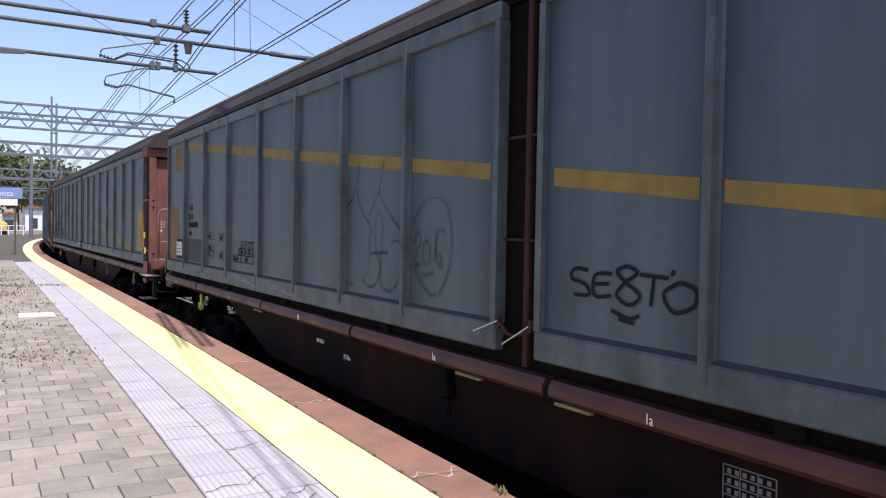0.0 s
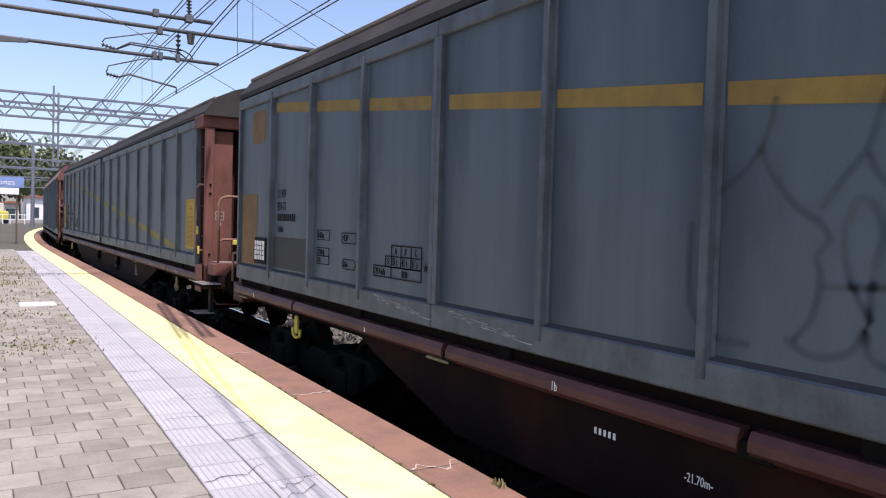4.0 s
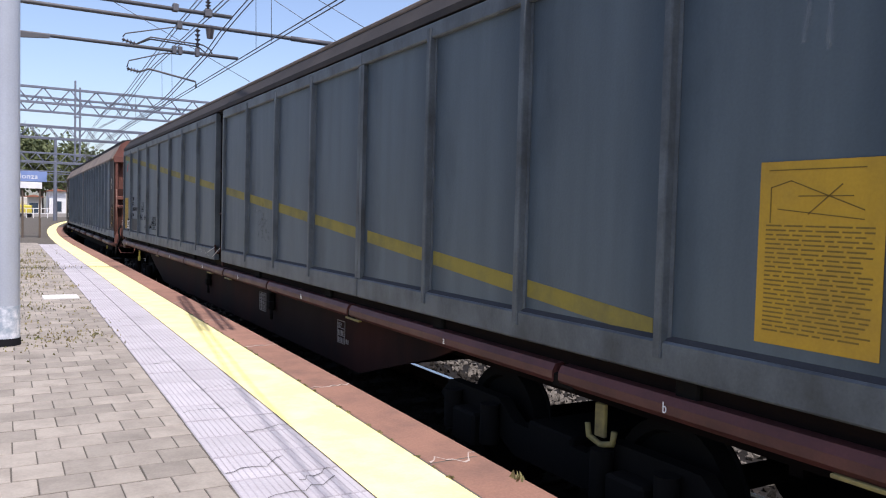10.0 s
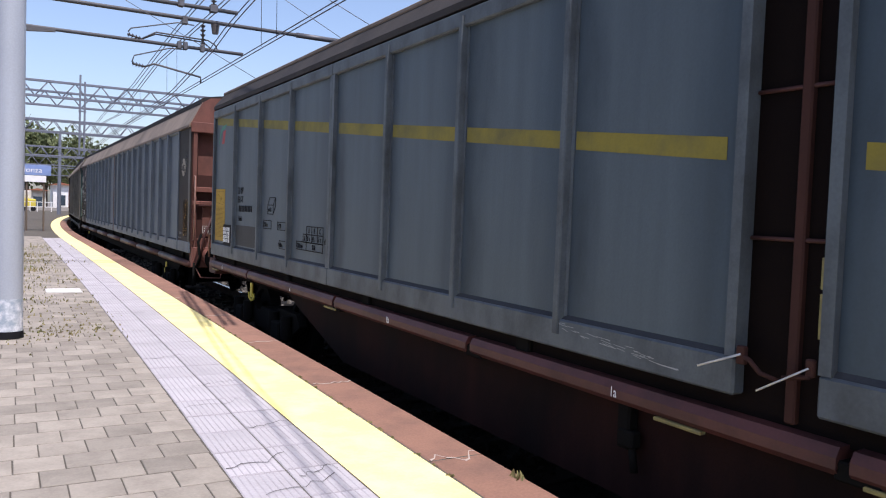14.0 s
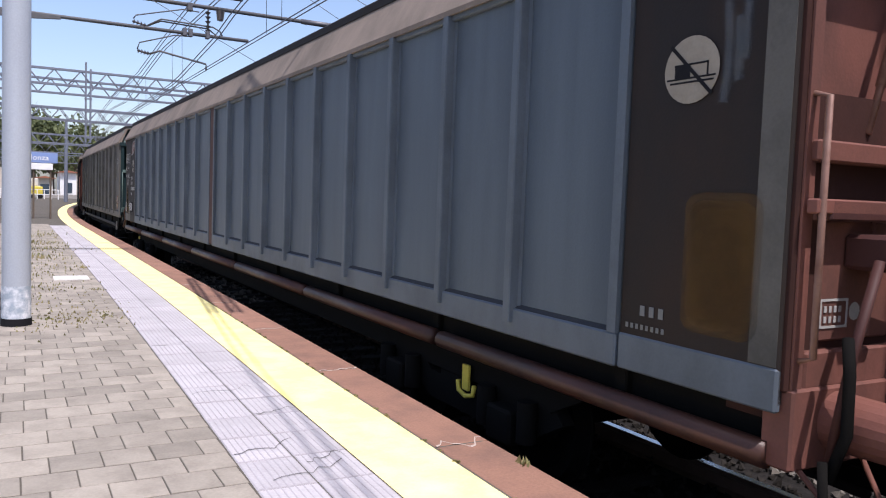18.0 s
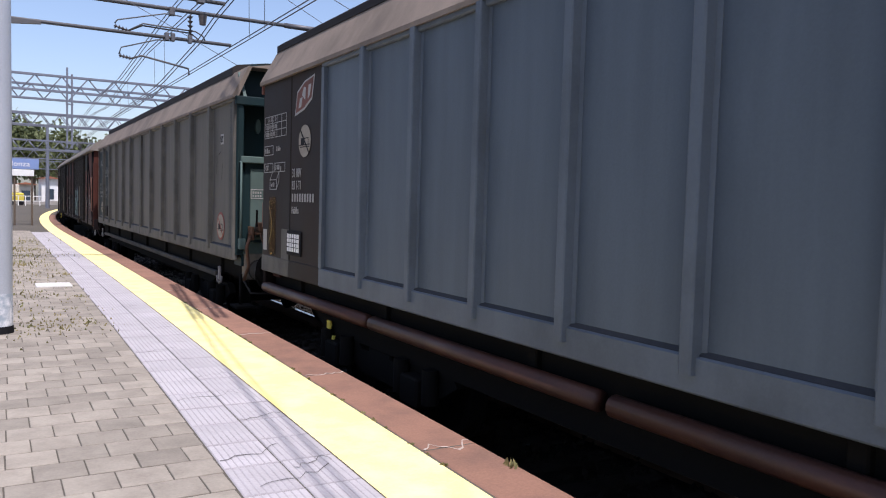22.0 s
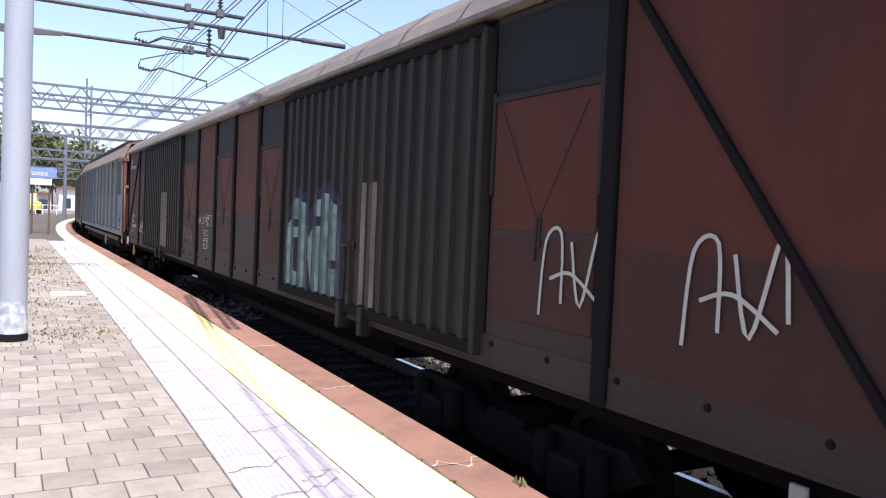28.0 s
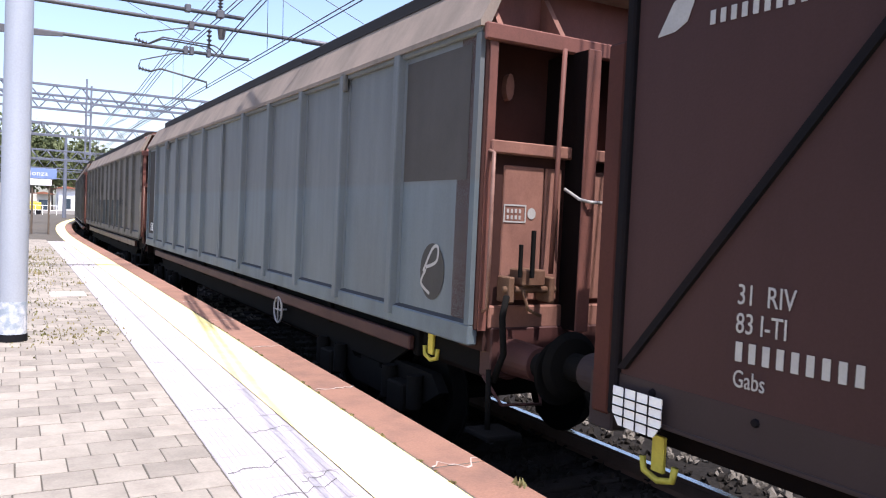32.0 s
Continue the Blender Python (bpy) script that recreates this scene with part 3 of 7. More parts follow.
for i in range(-13, 75):
    for c in range(2):
        y = 0.23 + 0.45 * i
        a = math.degrees(math.atan2(drift(y + 0.4) - drift(y - 0.4), 0.8))
        part("tactile_tile", tile, None, STRIP, at=shift(GREY_L + drift(y + 0.22) + 0.327 * c + 0.001, y, rnd.uniform(-0.0015, 0.0015)) @ pose(0, 0, 0, 0, 0, -a))

# ---- edge stones, with mortar in some joints ----
joints = [-10.0 + 2.22 * i for i in range(33)]
off = 4.1 - min(joints, key=lambda q: abs(q - 4.1))
for a, b in zip(joints, joints[1:]):
    y0, y1 = a + off + 0.008, b + off - 0.008
    xs = [(y, drift(y)) for y in (y0, (y0 + y1) / 2, y1)]
    s = Shape()
    top = [(YELLOW_R + 0.022 + d, y) for y, d in xs] + [(EDGE + d + 0.012, y) for y, d in reversed(xs)]
    s.prism(top, "z", -0.18, -0.006)
    inner = [(x + (0.012 if i < 3 else -0.012), y + (0.01 if i in (0, 5) else -0.01 if i in (2, 3) else 0)) for i, (x, y) in enumerate(top)]
    s.add([(x, y, -0.006) for x, y in top] + [(x, y, 0.0) for x, y in inner], [(i, (i + 1) % 6, (i + 1) % 6 + 6, i + 6) for i in range(6)] + [tuple(range(6, 12))])
    part("edge_stone", s, M_EDGE, KERB)
    if y1 < 13:
        rm = random.Random(int(y1 * 10))
        x, pts = YELLOW_R + 0.03 + drift(y1), []
        n = 9
        for i in range(n + 1):
            pts.append((x + (EDGE - YELLOW_R - 0.03) * i / n, y1 + 0.008 + rm.uniform(-0.025, 0.03) + (0.06 * math.sin(i * 0.9) if 3 < y1 < 5 else 0), rm.uniform(0.003, 0.014)))
        part("mortar_joint", Shape().strip([[(px, py - pw, 0.0025), (px, py + pw, 0.0025)] for px, py, pw in pts]), M_CRACK, KERB, "pale ragged mortar joint")

part("expansion_joint", Shape().box(-3, YELLOW_L + 0.9, 21.2, 21.26, 0.0045, 0.006), M_JOINT, PLATFORM)
tagged(part("inspection_cover", Shape().box(0.62, 1.15, 13.95, 14.5, -0.01, 0.02, 0.006), M_COVER), "pale flat cover plate let into the paving", "cover plate")

# cracks in the tactile tiles
rc = random.Random(8)
for y, x0, x1 in ((3.95, 1.2, 1.66), (4.45, 1.1, 1.5), (5.2, 1.42, 1.72), (5.9, 1.12, 1.6), (6.6, 1.3, 1.7), (7.9, 1.1, 1.5), (9.3, 1.4, 1.7), (4.15, 1.45, 1.7), (11.2, 1.15, 1.6)):
    n = 8
    pts = [(x0 + (x1 - x0) * i / n + drift(y), y + rc.uniform(-0.035, 0.035) + 0.16 * (i / n) ** 2 * rc.choice((1, 1, 0.4)), rc.uniform(0.0025, 0.0062)) for i in range(n + 1)]
    part("crack", Shape().strip([[(a, b - c, 0.0046), (a, b + c, 0.0046)] for a, b, c in pts]), M_JOINT_DARK, STRIP, "dark crack across a tile")


# ---- the train ----
WAGONS = []   # thing, place of its middle at the start, half its bogie distance
NEAR, FAR = Matrix(), Matrix.Rotation(math.pi, 4, "Z")
SHARED = {}
WHEELS = []   # wheelset, its place under the bogie, its first turn


def shared(key, make, mat):
    """A mesh that alike pieces share."""
    if (key, mat.name) not in SHARED:
        SHARED[key, mat.name] = make().mesh(key[0], mat)
    return SHARED[key, mat.name]


SIDE = Matrix(((0, 0, -1, 0), (-1, 0, 0, 0), (0, 1, 0, 0), (0, 0, 0, 1)))    # a sign's plane on the platform side
FACE = Matrix(((1, 0, 0, 0), (0, 0, -1, 0), (0, 1, 0, 0), (0, 0, 0, 1)))     # a sign's plane on the front end


def lettering(text, height, narrow=0.72):
    """A mesh of flat letters, its lower left corner at the origin."""
    cu = bpy.data.curves.new("letters", "FONT")
    cu.body = text
    cu.size = height / 0.7
    cu.extrude = 0.0015
    cu.resolution_u = 3
    ob = new("letters", cu)
    ob.scale = (narrow, 1, 1)
    bpy.context.view_layer.update()
    me = bpy.data.meshes.new_from_object(ob.evaluated_get(bpy.context.evaluated_depsgraph_get()))
    me.transform(Matrix.Diagonal((narrow, 1, 1, 1)))
    bpy.data.objects.remove(ob)
    bpy.data.curves.remove(cu)
    return me


def write(parent, text, y, z, height, mat=None, x=-1.222, narrow=0.72, plane=SIDE, name="marking"):
    me = lettering(text, height, narrow)
    me.materials.append(mat or M_INK)
    return part(name, me, None, parent, at=shift(x, y, z) @ plane)


def bars(parent, y, z, width, height, mat=None, x=-1.222, count=7, plane=SIDE, name="marking"):
    """A row of plain bars for figures that stay unread."""
    s = Shape()
    w = width / count
    for i in range(count):
        s.box(i * w + w * 0.12, i * w + w * 0.62, 0, height * 0.96, -0.0015, 0.0015)
    return part(name, s, mat or M_INK, parent, at=shift(x, y, z) @ plane)


def lines(parent, segs, mat=None, x=-1.222, w=0.012, plane=SIDE, name="marking", at=(0, 0)):
    """Painted lines between points given across and up, from the corner at."""
    s = Shape()
    for a, b, c, d in segs:
        p, q = Vector((a, b)), Vector((c, d))
        u = (q - p).normalized() * w / 2
        v = Vector((-u.y, u.x))
        s.prism([tuple(p - u - v), tuple(q + u - v), tuple(q + u + v), tuple(p - u + v)], "z", -0.0015, 0.0015)
    return part(name, s, mat or M_INK, parent, at=shift(x, at[0], at[1]) @ plane)


def frame_lines(w, h, cols=(), rows=()):
    return [(0, 0, w, 0), (0, h, w, h), (0, 0, 0, h), (w, 0, w, h)] + [(c, 0, c, h) for c in cols] + [(0, r, w, r) for r in rows]


def patch(parent, y0, y1, z0, z1, mat, x=-1.2185, name="painted_patch", label="", r=0.0):
    """A flat painted field on the platform side, with rounded corners if r is given."""
    s = Shape()
    if r:
        o = []
        for cy, cz, a0 in ((y1 - r, z1 - r, 0), (y0 + r, z1 - r, 90), (y0 + r, z0 + r, 180), (y1 - r, z0 + r, 270)):
            o += [(cy + r * math.cos(radians(a0 + k * 22.5)), cz + r * math.sin(radians(a0 + k * 22.5))) for k in range(5)]
        s.prism(o, "x", x - 0.001, x + 0.001)
    else:
        s.box(x - 0.001, x + 0.001, y0, y1, z0, z1)
    return part(name, s, mat, parent, label)


def scrawl(parent, strokes, mat, y, z, x=-1.222, r=0.018, name="graffiti", label="", soft=False):
    """Hand-sprayed strokes: points across (to the right) and up from the corner (y, z)."""
    s = Shape()
    for st in strokes:
        pts = []
        for i in range(len(st) - 1):
            p0, p1, p2, p3 = (Vector(st[max(0, min(len(st) - 1, i + k))]) for k in (-1, 0, 1, 2))
            for k in range(5):
                u = k / 5
                pts.append(0.5 * (2 * p1 + (p2 - p0) * u + (2 * p0 - 5 * p1 + 4 * p2 - p3) * u * u + (3 * p1 - p0 - 3 * p2 + p3) * u ** 3))
        pts.append(Vector(st[-1]))
        for layer, wide in enumerate((1.9, 1.4, 1.0, 0.6) if soft else (1.0,)):
            rows = []
            for i, p in enumerate(pts):
                d = (pts[min(i + 1, len(pts) - 1)] - pts[max(i - 1, 0)])
                d = d.normalized() if d.length else Vector((1, 0))
                q = Vector((-d.y, d.x)) * r * wide
                rows.append([(x - layer * 0.0012, y - (p - q).x, z + (p - q).y), (x - layer * 0.0012, y - (p + q).x, z + (p + q).y)])
            s.strip(rows)
    return part(name, s, mat, parent, label)


def door(parent, y0, y1, z0, z1, n, m_panel, m_frame, turn, label, low=0.19, top=0.13, rib=0.07, stile=0.06, proud=0.012):
    """A sliding wall: a frame with n sunk panels and ribs between them."""
    s = Shape()
    s.box(-1.258, -1.17, y0, y1, z0, z0 + low, 0.012)
    s.box(-1.258, -1.17, y0, y1, z1 - top, z1, 0.012)
    s.box(-1.257, -1.17, y0, y0 + stile, z0 + low, z1 - top)
    s.box(-1.257, -1.17, y1 - stile, y1, z0 + low, z1 - top)
    d = part("sliding_door", s, m_frame, parent, label, turn)
    part("ledge", Shape().prism([(-1.246, z0 + low - 0.004), (-1.212, z0 + low + 0.03), (-1.17, z0 + low + 0.03), (-1.17, z0 + low - 0.004)], "y", y0 + stile, y1 - stile), M_LEDGE, d)
    w = (y1 - y0 - 2 * stile) / n
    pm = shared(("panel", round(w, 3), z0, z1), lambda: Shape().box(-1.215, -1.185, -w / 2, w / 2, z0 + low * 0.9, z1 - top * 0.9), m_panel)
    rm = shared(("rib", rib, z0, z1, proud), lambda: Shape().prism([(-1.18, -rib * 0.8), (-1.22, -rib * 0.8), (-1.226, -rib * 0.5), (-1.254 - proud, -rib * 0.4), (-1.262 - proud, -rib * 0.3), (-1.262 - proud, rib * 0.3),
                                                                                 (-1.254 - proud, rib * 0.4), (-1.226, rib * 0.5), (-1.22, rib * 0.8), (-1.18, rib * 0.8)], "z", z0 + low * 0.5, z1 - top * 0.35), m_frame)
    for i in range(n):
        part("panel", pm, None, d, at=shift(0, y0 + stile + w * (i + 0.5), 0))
        if i:
            part("rib", rm, None, d, at=shift(0, y0 + stile + w * i, 0))
    return d


def bogie(parent, y):
    def build():
        s = Shape()
        o = [(-1.5, 0.60), (-1.35, 0.74), (-0.62, 0.74), (-0.4, 0.60), (0.4, 0.60), (0.62, 0.74), (1.35, 0.74), (1.5, 0.60), (1.2, 0.44), (0.62, 0.46),
             (0.4, 0.36), (-0.4, 0.36), (-0.62, 0.46), (-1.2, 0.44)]
        for x in (-1.06, 0.96):
            s.prism(o, "x", x, x + 0.1)
        s.box(-1.06, 1.06, -0.25, 0.25, 0.42, 0.66, 0.02)
        for x in (-1.13, 1.13):
            for dy in (-0.9, 0.9):
                s.box(x - 0.08, x + 0.08, dy - 0.16, dy + 0.16, 0.34, 0.60, 0.02)
                for e in (-0.27, 0.27):
                    s.cone((x, dy + e, 0.40), (x, dy + e, 0.70), 0.075, 0.075, 10)
        return s
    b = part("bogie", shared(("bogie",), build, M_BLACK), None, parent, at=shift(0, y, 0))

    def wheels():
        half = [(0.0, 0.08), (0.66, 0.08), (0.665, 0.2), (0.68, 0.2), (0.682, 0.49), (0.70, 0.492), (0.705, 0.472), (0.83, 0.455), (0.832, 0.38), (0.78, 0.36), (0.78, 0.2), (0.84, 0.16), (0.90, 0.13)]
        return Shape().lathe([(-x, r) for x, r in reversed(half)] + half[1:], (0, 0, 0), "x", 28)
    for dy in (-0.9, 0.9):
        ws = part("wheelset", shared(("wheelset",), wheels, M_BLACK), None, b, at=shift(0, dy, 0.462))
        WHEELS.append((ws, shift(0, dy, 0.462), 40 * dy + 7 * y))


def buffers(parent, n, reach, turn, mat, z=1.12, base=0.19):
    """Two buffers, a hook and a brake hose at one end; n: headstock, reach: to the buffers' faces."""
    for x in (-0.875, 0.875):
        b = part("buffer", Shape().lathe([(-n - 0.002, base), (-n - 0.03, base), (-n - 0.032, 0.145), (-n - reach * 0.5, 0.135), (-n - reach * 0.62, 0.13), (-n - reach * 0.63, 0.1)], (x, 0, z), "y", 22), mat, parent, at=turn)
        part("buffer_head", Shape().lathe([(-n - reach * 0.60, 0.10), (-n - reach + 0.06, 0.10), (-n - reach + 0.045, 0.20), (-n - reach + 0.012, 0.245), (-n - reach + 0.003, 0.225)], (x, 0, z), "y", 26), M_BLACK, b, "greasy black buffer head")
    part("coupling", Shape().tube([(0, -n, 1.02), (0, -n - reach * 0.7, 1.04), (0, -n - reach * 0.95, 0.98), (0, -n - reach * 0.8, 0.93)], 0.035, 8)
         .tube([(-0.05, -n - reach * 0.5, 1.0), (-0.05, -n - reach * 0.9, 0.72), (0.05, -n - reach * 0.9, 0.72), (0.05, -n - reach * 0.5, 1.0)], 0.022, 6), M_BLACK, parent, at=turn)
    part("brake_hose", Shape().tube([(-0.32, -n - 0.02, 0.98), (-0.34, -n - reach * 0.4, 0.86), (-0.36, -n - reach * 0.7, 0.62), (-0.36, -n - reach * 0.95, 0.6)], 0.022, 8),
         M_BLACK, parent, at=turn)
    part("shunter_handle", Shape().tube([(-1.12, -n - 0.03, 0.92), (-1.05, -n - 0.2, 0.72), (-0.68, -n - 0.2, 0.70), (-0.6, -n - 0.03, 0.9)], 0.014, 8), mat, parent, at=turn)


def added_rigging(parent, y0, y1):
    """An unseen air reservoir and brake beams, added behind a bogie to hide the sunlit ballast."""
    q = Shape().lathe([(y0, 0.02), (y0 + 0.01, 0.15), (y0 + 0.06, 0.21), (y1 - 0.06, 0.21), (y1 - 0.01, 0.15), (y1, 0.02)], (0.55, 0, 0.66), "y", 14)
    for y in (y0 + 0.2, y1 - 0.2):
        q.box(0.33, 0.77, y - 0.03, y + 0.03, 0.62, 0.92).box(-0.7, 0.8, y - 0.04, y + 0.04, 0.78, 0.88)
    part("air_reservoir", q, M_GRIME_SHADE, parent, "unseen air reservoir added under the frame")
    # plain dark plate added to close the view under the frame
    part("brake_beam", Shape().box(0.86, 0.9, y0 - 0.3, y1, 0.2, 0.9, 0.01), M_GRIME_SHADE, parent)
    part("brake_rod", Shape().tube([(-0.3, y0, 0.6), (0.1, y1, 0.5)], 0.03, 8), M_GRIME_SHADE, parent)


def hook(parent, y, z, mat=None, x=-1.1):
    """A rope hook under the frame."""
    s = Shape().box(x - 0.015, x + 0.015, y - 0.045, y + 0.045, z - 0.04, z + 0.17, 0.006)
    s.tube([(x, y - 0.12, z + 0.02), (x, y - 0.105, z - 0.06), (x, y, z - 0.09), (x, y + 0.105, z - 0.06), (x, y + 0.12, z + 0.02)], 0.02, 8)
    return part("rope_hook", s, mat or M_YELLOW_PART, parent, "yellow painted hook")


def reflector(parent, y, z, w=0.36, h=0.24, x=-1.222, holder=True):
    """A white tail board with a dark lattice, in a black holder."""
    if holder:
        p = part("board_holder", Shape().box(x - 0.012, x, y - w * 0.62, y + w * 0.62, z - h * 0.72, z + h * 0.68, 0.008), M_INK, parent)
    else:
        p = parent
    b = part("tail_board", Shape().box(x - 0.022, x - 0.014, y - w / 2, y + w / 2, z - h / 2, z + h / 2), M_WHITE, p, "white latticed tail board")
    s = []
    for i in range(1, 5):
        s.append((w * i / 5, 0, w * i / 5, h))
    for i in range(1, 4):
        s.append((0, h * i / 4, w, h * i / 4))
    lines(p, s, M_INK, x - 0.024, 0.008, at=(y + w / 2, z - h / 2), name="lattice")
    return b


def drawn_out(w, k):
    """Lengthens a wagon by a factor, all but its bogies, which only move apart."""
    for ob in w.children:
        if ob.name.startswith("bogie"):
            ob.matrix_basis = shift(0, ob.matrix_basis.translation.y * k, 0)
        else:
            ob.matrix_parent_inverse = Matrix.Diagonal((1, k, 1, 1))


def body_core(w, n, m, zt=3.66):
    part("body", Shape().box(-1.165, 1.165, -n + 0.02, n - 0.02, 1.16, zt), m, w)


# the grey aluminium-walled wagons
def roof_arch(w, outline, n0, n1, mat, name="roof", label=""):
    return part(name, Shape().prism(outline, "y", n0, n1), mat, w, label)


def both(o):
    """A half outline, mirrored to a whole one."""
    return o + [(-x, z) for x, z in reversed(o) if x]


def grey_end(w, n, turn, platform):
    """The ribbed brown end, with or without a brakeman's platform."""
    # wall behind the ribs in the darker brown, shade of the recess included
    e = part("end_wall", Shape().box(-1.18, 1.18, -n - 0.05, -n + 0.01, 1.2, 3.72), M_BROWN_SHADED, w, "rust-brown ribbed end wall", turn)
    if not platform:
        for x in (-1.18, -0.42, 0.34, 1.1):
            part("end_rib", Shape().box(x, x + 0.08, -n - 0.13, -n - 0.05, 1.2, 3.7, 0.01), M_BROWN, e)
        part("gable", Shape().prism(both([(-1.22, 3.72), (-1.06, 3.98), (-0.8, 4.12), (-0.45, 4.23), (0, 4.28)]), "y", -n - 0.08, -n - 0.02), M_BROWN, e)
        part("headstock", Shape().box(-1.2, 1.2, -n - 0.32, -n + 0.1, 0.94, 1.2, 0.012), M_MAROON, e)
        part("grab_rail", Shape().tube([(1.2, -n - 0.1, 1.62), (1.2, -n - 0.34, 1.6), (1.2, -n - 0.36, 1.5), (1.2, -n - 0.36, 1.2)], 0.018, 8), M_BROWN_RAIL, e)
        return e
    n = n - 0.15
    for x in (-1.2, 1.06):
        part("corner_post", Shape().box(x, x + 0.14, -n - 0.53, -n - 0.43, 1.02, 3.56, 0.012), M_BROWN, e)
    # flanks below are near black: the recess's shade is in their colour
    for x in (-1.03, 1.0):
        part("flank", Shape().box(x, x + 0.03, -n - 0.40, -n - 0.05, 1.2, 3.56), M_GRIME_SHADE, e)
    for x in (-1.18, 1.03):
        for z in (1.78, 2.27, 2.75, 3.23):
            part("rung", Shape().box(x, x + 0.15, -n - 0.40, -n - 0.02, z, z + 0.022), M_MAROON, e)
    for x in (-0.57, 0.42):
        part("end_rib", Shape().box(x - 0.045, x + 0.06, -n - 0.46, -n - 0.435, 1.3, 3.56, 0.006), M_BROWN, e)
        # web darker than its flange: unlit side of the rib painted as such
        part("rib_web", Shape().box(x, x + 0.015, -n - 0.435, -n - 0.05, 1.3, 3.56), M_GRIME_SHADE, e, "grimy web of the rib, shade added to its colour")
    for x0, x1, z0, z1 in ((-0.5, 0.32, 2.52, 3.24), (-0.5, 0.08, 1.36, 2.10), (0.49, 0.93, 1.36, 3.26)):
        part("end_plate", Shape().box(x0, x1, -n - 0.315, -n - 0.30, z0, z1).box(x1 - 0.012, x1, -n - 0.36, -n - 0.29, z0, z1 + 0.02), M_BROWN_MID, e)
    part("end_plate", Shape().box(-1.05, -0.74, -n - 0.43, -n - 0.415, 1.36, 3.5), M_BROWN, e)
    part("cross_rail", Shape().box(-0.5, 0.42, -n - 0.37, -n - 0.30, 2.36, 2.55, 0.01), M_BROWN, e)
    # pressings: flat maroon lines standing in for the shaded folds
    for z in (2.72, 1.62):
        lines(e, [(-0.38, z, -0.1, z + 0.26), (-0.1, z + 0.26, 0.24, z - 0.04)] if z > 2 else [(-0.4, z, -0.2, z + 0.2), (-0.2, z + 0.2, 0.04, z)], M_MAROON, -0.0, 0.035, FACE, "pressing", (-n - 0.318, 0))
    for z in (1.5, 2.48, 2.62):
        part("bolt", Shape().cone((-1.12, -n - 0.53, z), (-1.12, -n - 0.55, z), 0.022, 0.018, 8), M_BLACK, e)
    part("top_beam", Shape().box(-1.27, 1.27, -n - 0.55, -n - 0.03, 3.54, 3.74, 0.015), M_BROWN, e)
    part("gable", Shape().prism(both([(-1.24, 3.74), (-1.06, 3.98), (-0.8, 4.12), (-0.45, 4.23), (0, 4.28)]), "y", -n - 0.50, -n - 0.44), M_BROWN, e)
    part("headstock", Shape().box(-1.2, 1.2, -n - 0.55, -n - 0.1, 0.94, 1.34, 0.012), M_BROWN, e)
    part("stencil", lettering_mesh("214", 0.085, M_WHITE), None, e, at=shift(0.36, -n - 0.463, 2.62) @ FACE)
    lines(e, frame_lines(0.13, 0.13, (0.065,), (0.065,)), M_OLD_WHITE, 0, 0.01, FACE, "inspection_mark", (0, 0)).matrix_basis = shift(-1.0, -n - 0.432, 2.06) @ FACE
    part("small_disc", Shape().prism([(-0.94 + 0.03 * math.cos(k * 0.5236), 1.99 + 0.034 * math.sin(k * 0.5236)) for k in range(12)], "y", -n - 0.434, -n - 0.431), M_OLD_WHITE, e)
    for x in (-1.0,):
        part("grab_rail", Shape().tube([(-1.16, -n - 0.44, 2.62), (-1.24, -n - 0.34, 2.63), (-1.27, -n - 0.24, 2.56), (-1.27, -n - 0.24, 1.64), (-1.24, -n - 0.34, 1.56), (-1.16, -n - 0.44, 1.57)], 0.016, 8), M_BROWN_RAIL, e)
        part("grab_rail", Shape().tube([(1.16, -n - 0.44, 2.62), (1.24, -n - 0.34, 2.63), (1.27, -n - 0.24, 2.56), (1.27, -n - 0.24, 1.64), (1.24, -n - 0.34, 1.56), (1.16, -n - 0.44, 1.57)], 0.016, 8), M_BROWN_RAIL, e)
    part("side_plate", Shape().box(-1.26, -1.235, -n - 0.56, -n - 0.2, 0.9, 1.33, 0.006), M_BROWN, e)
    f = part("footplate", Shape().box(-1.15, 1.15, -n - 1.10, -n - 0.55, 1.36, 1.395, 0.006), M_BROWN, w, "worn chequered steel footplate", turn)
    s = Shape()
    for i in range(40):
        for j in range(9):
            x, y = -1.11 + i * 0.056, -n - 1.07 + j * 0.058
            s.box(x, x + 0.034, y, y + 0.022, 1.395, 1.401)
    tagged(part("tread_pattern", s, M_WORN, f, "worn bright tread pattern"), kind="stuff")
    part("footplate_beam", Shape().box(-1.15, 1.15, -n - 1.10, -n - 1.06, 1.27, 1.36).box(-1.1, -1.0, -n - 1.05, -n - 0.5, 1.2, 1.36).box(1.0, 1.1, -n - 1.05, -n - 0.5, 1.2, 1.36), M_BROWN, f)
    part("handrail", Shape().tube([(-1.12, -n - 1.05, 1.4), (-1.12, -n - 1.05, 2.32), (-1.08, -n - 1.05, 2.40), (-1.0, -n - 1.05, 2.43), (1.0, -n - 1.05, 2.43), (1.08, -n - 1.05, 2.40), (1.12, -n - 1.05, 2.32), (1.12, -n - 1.05, 1.4)], 0.021, 10), M_BROWN_RAIL, f)
    part("handrail", Shape().tube([(-1.12, -n - 1.05, 1.70), (-1.06, -n - 1.05, 1.76), (1.06, -n - 1.05, 1.76), (1.12, -n - 1.05, 1.70)], 0.018, 8), M_BROWN_RAIL, f)
    part("yellow_bracket", Shape().box(-0.9, -0.83, -n - 1.08, -n - 1.03, 1.68, 1.75, 0.006), M_YELLOW_PART, f)
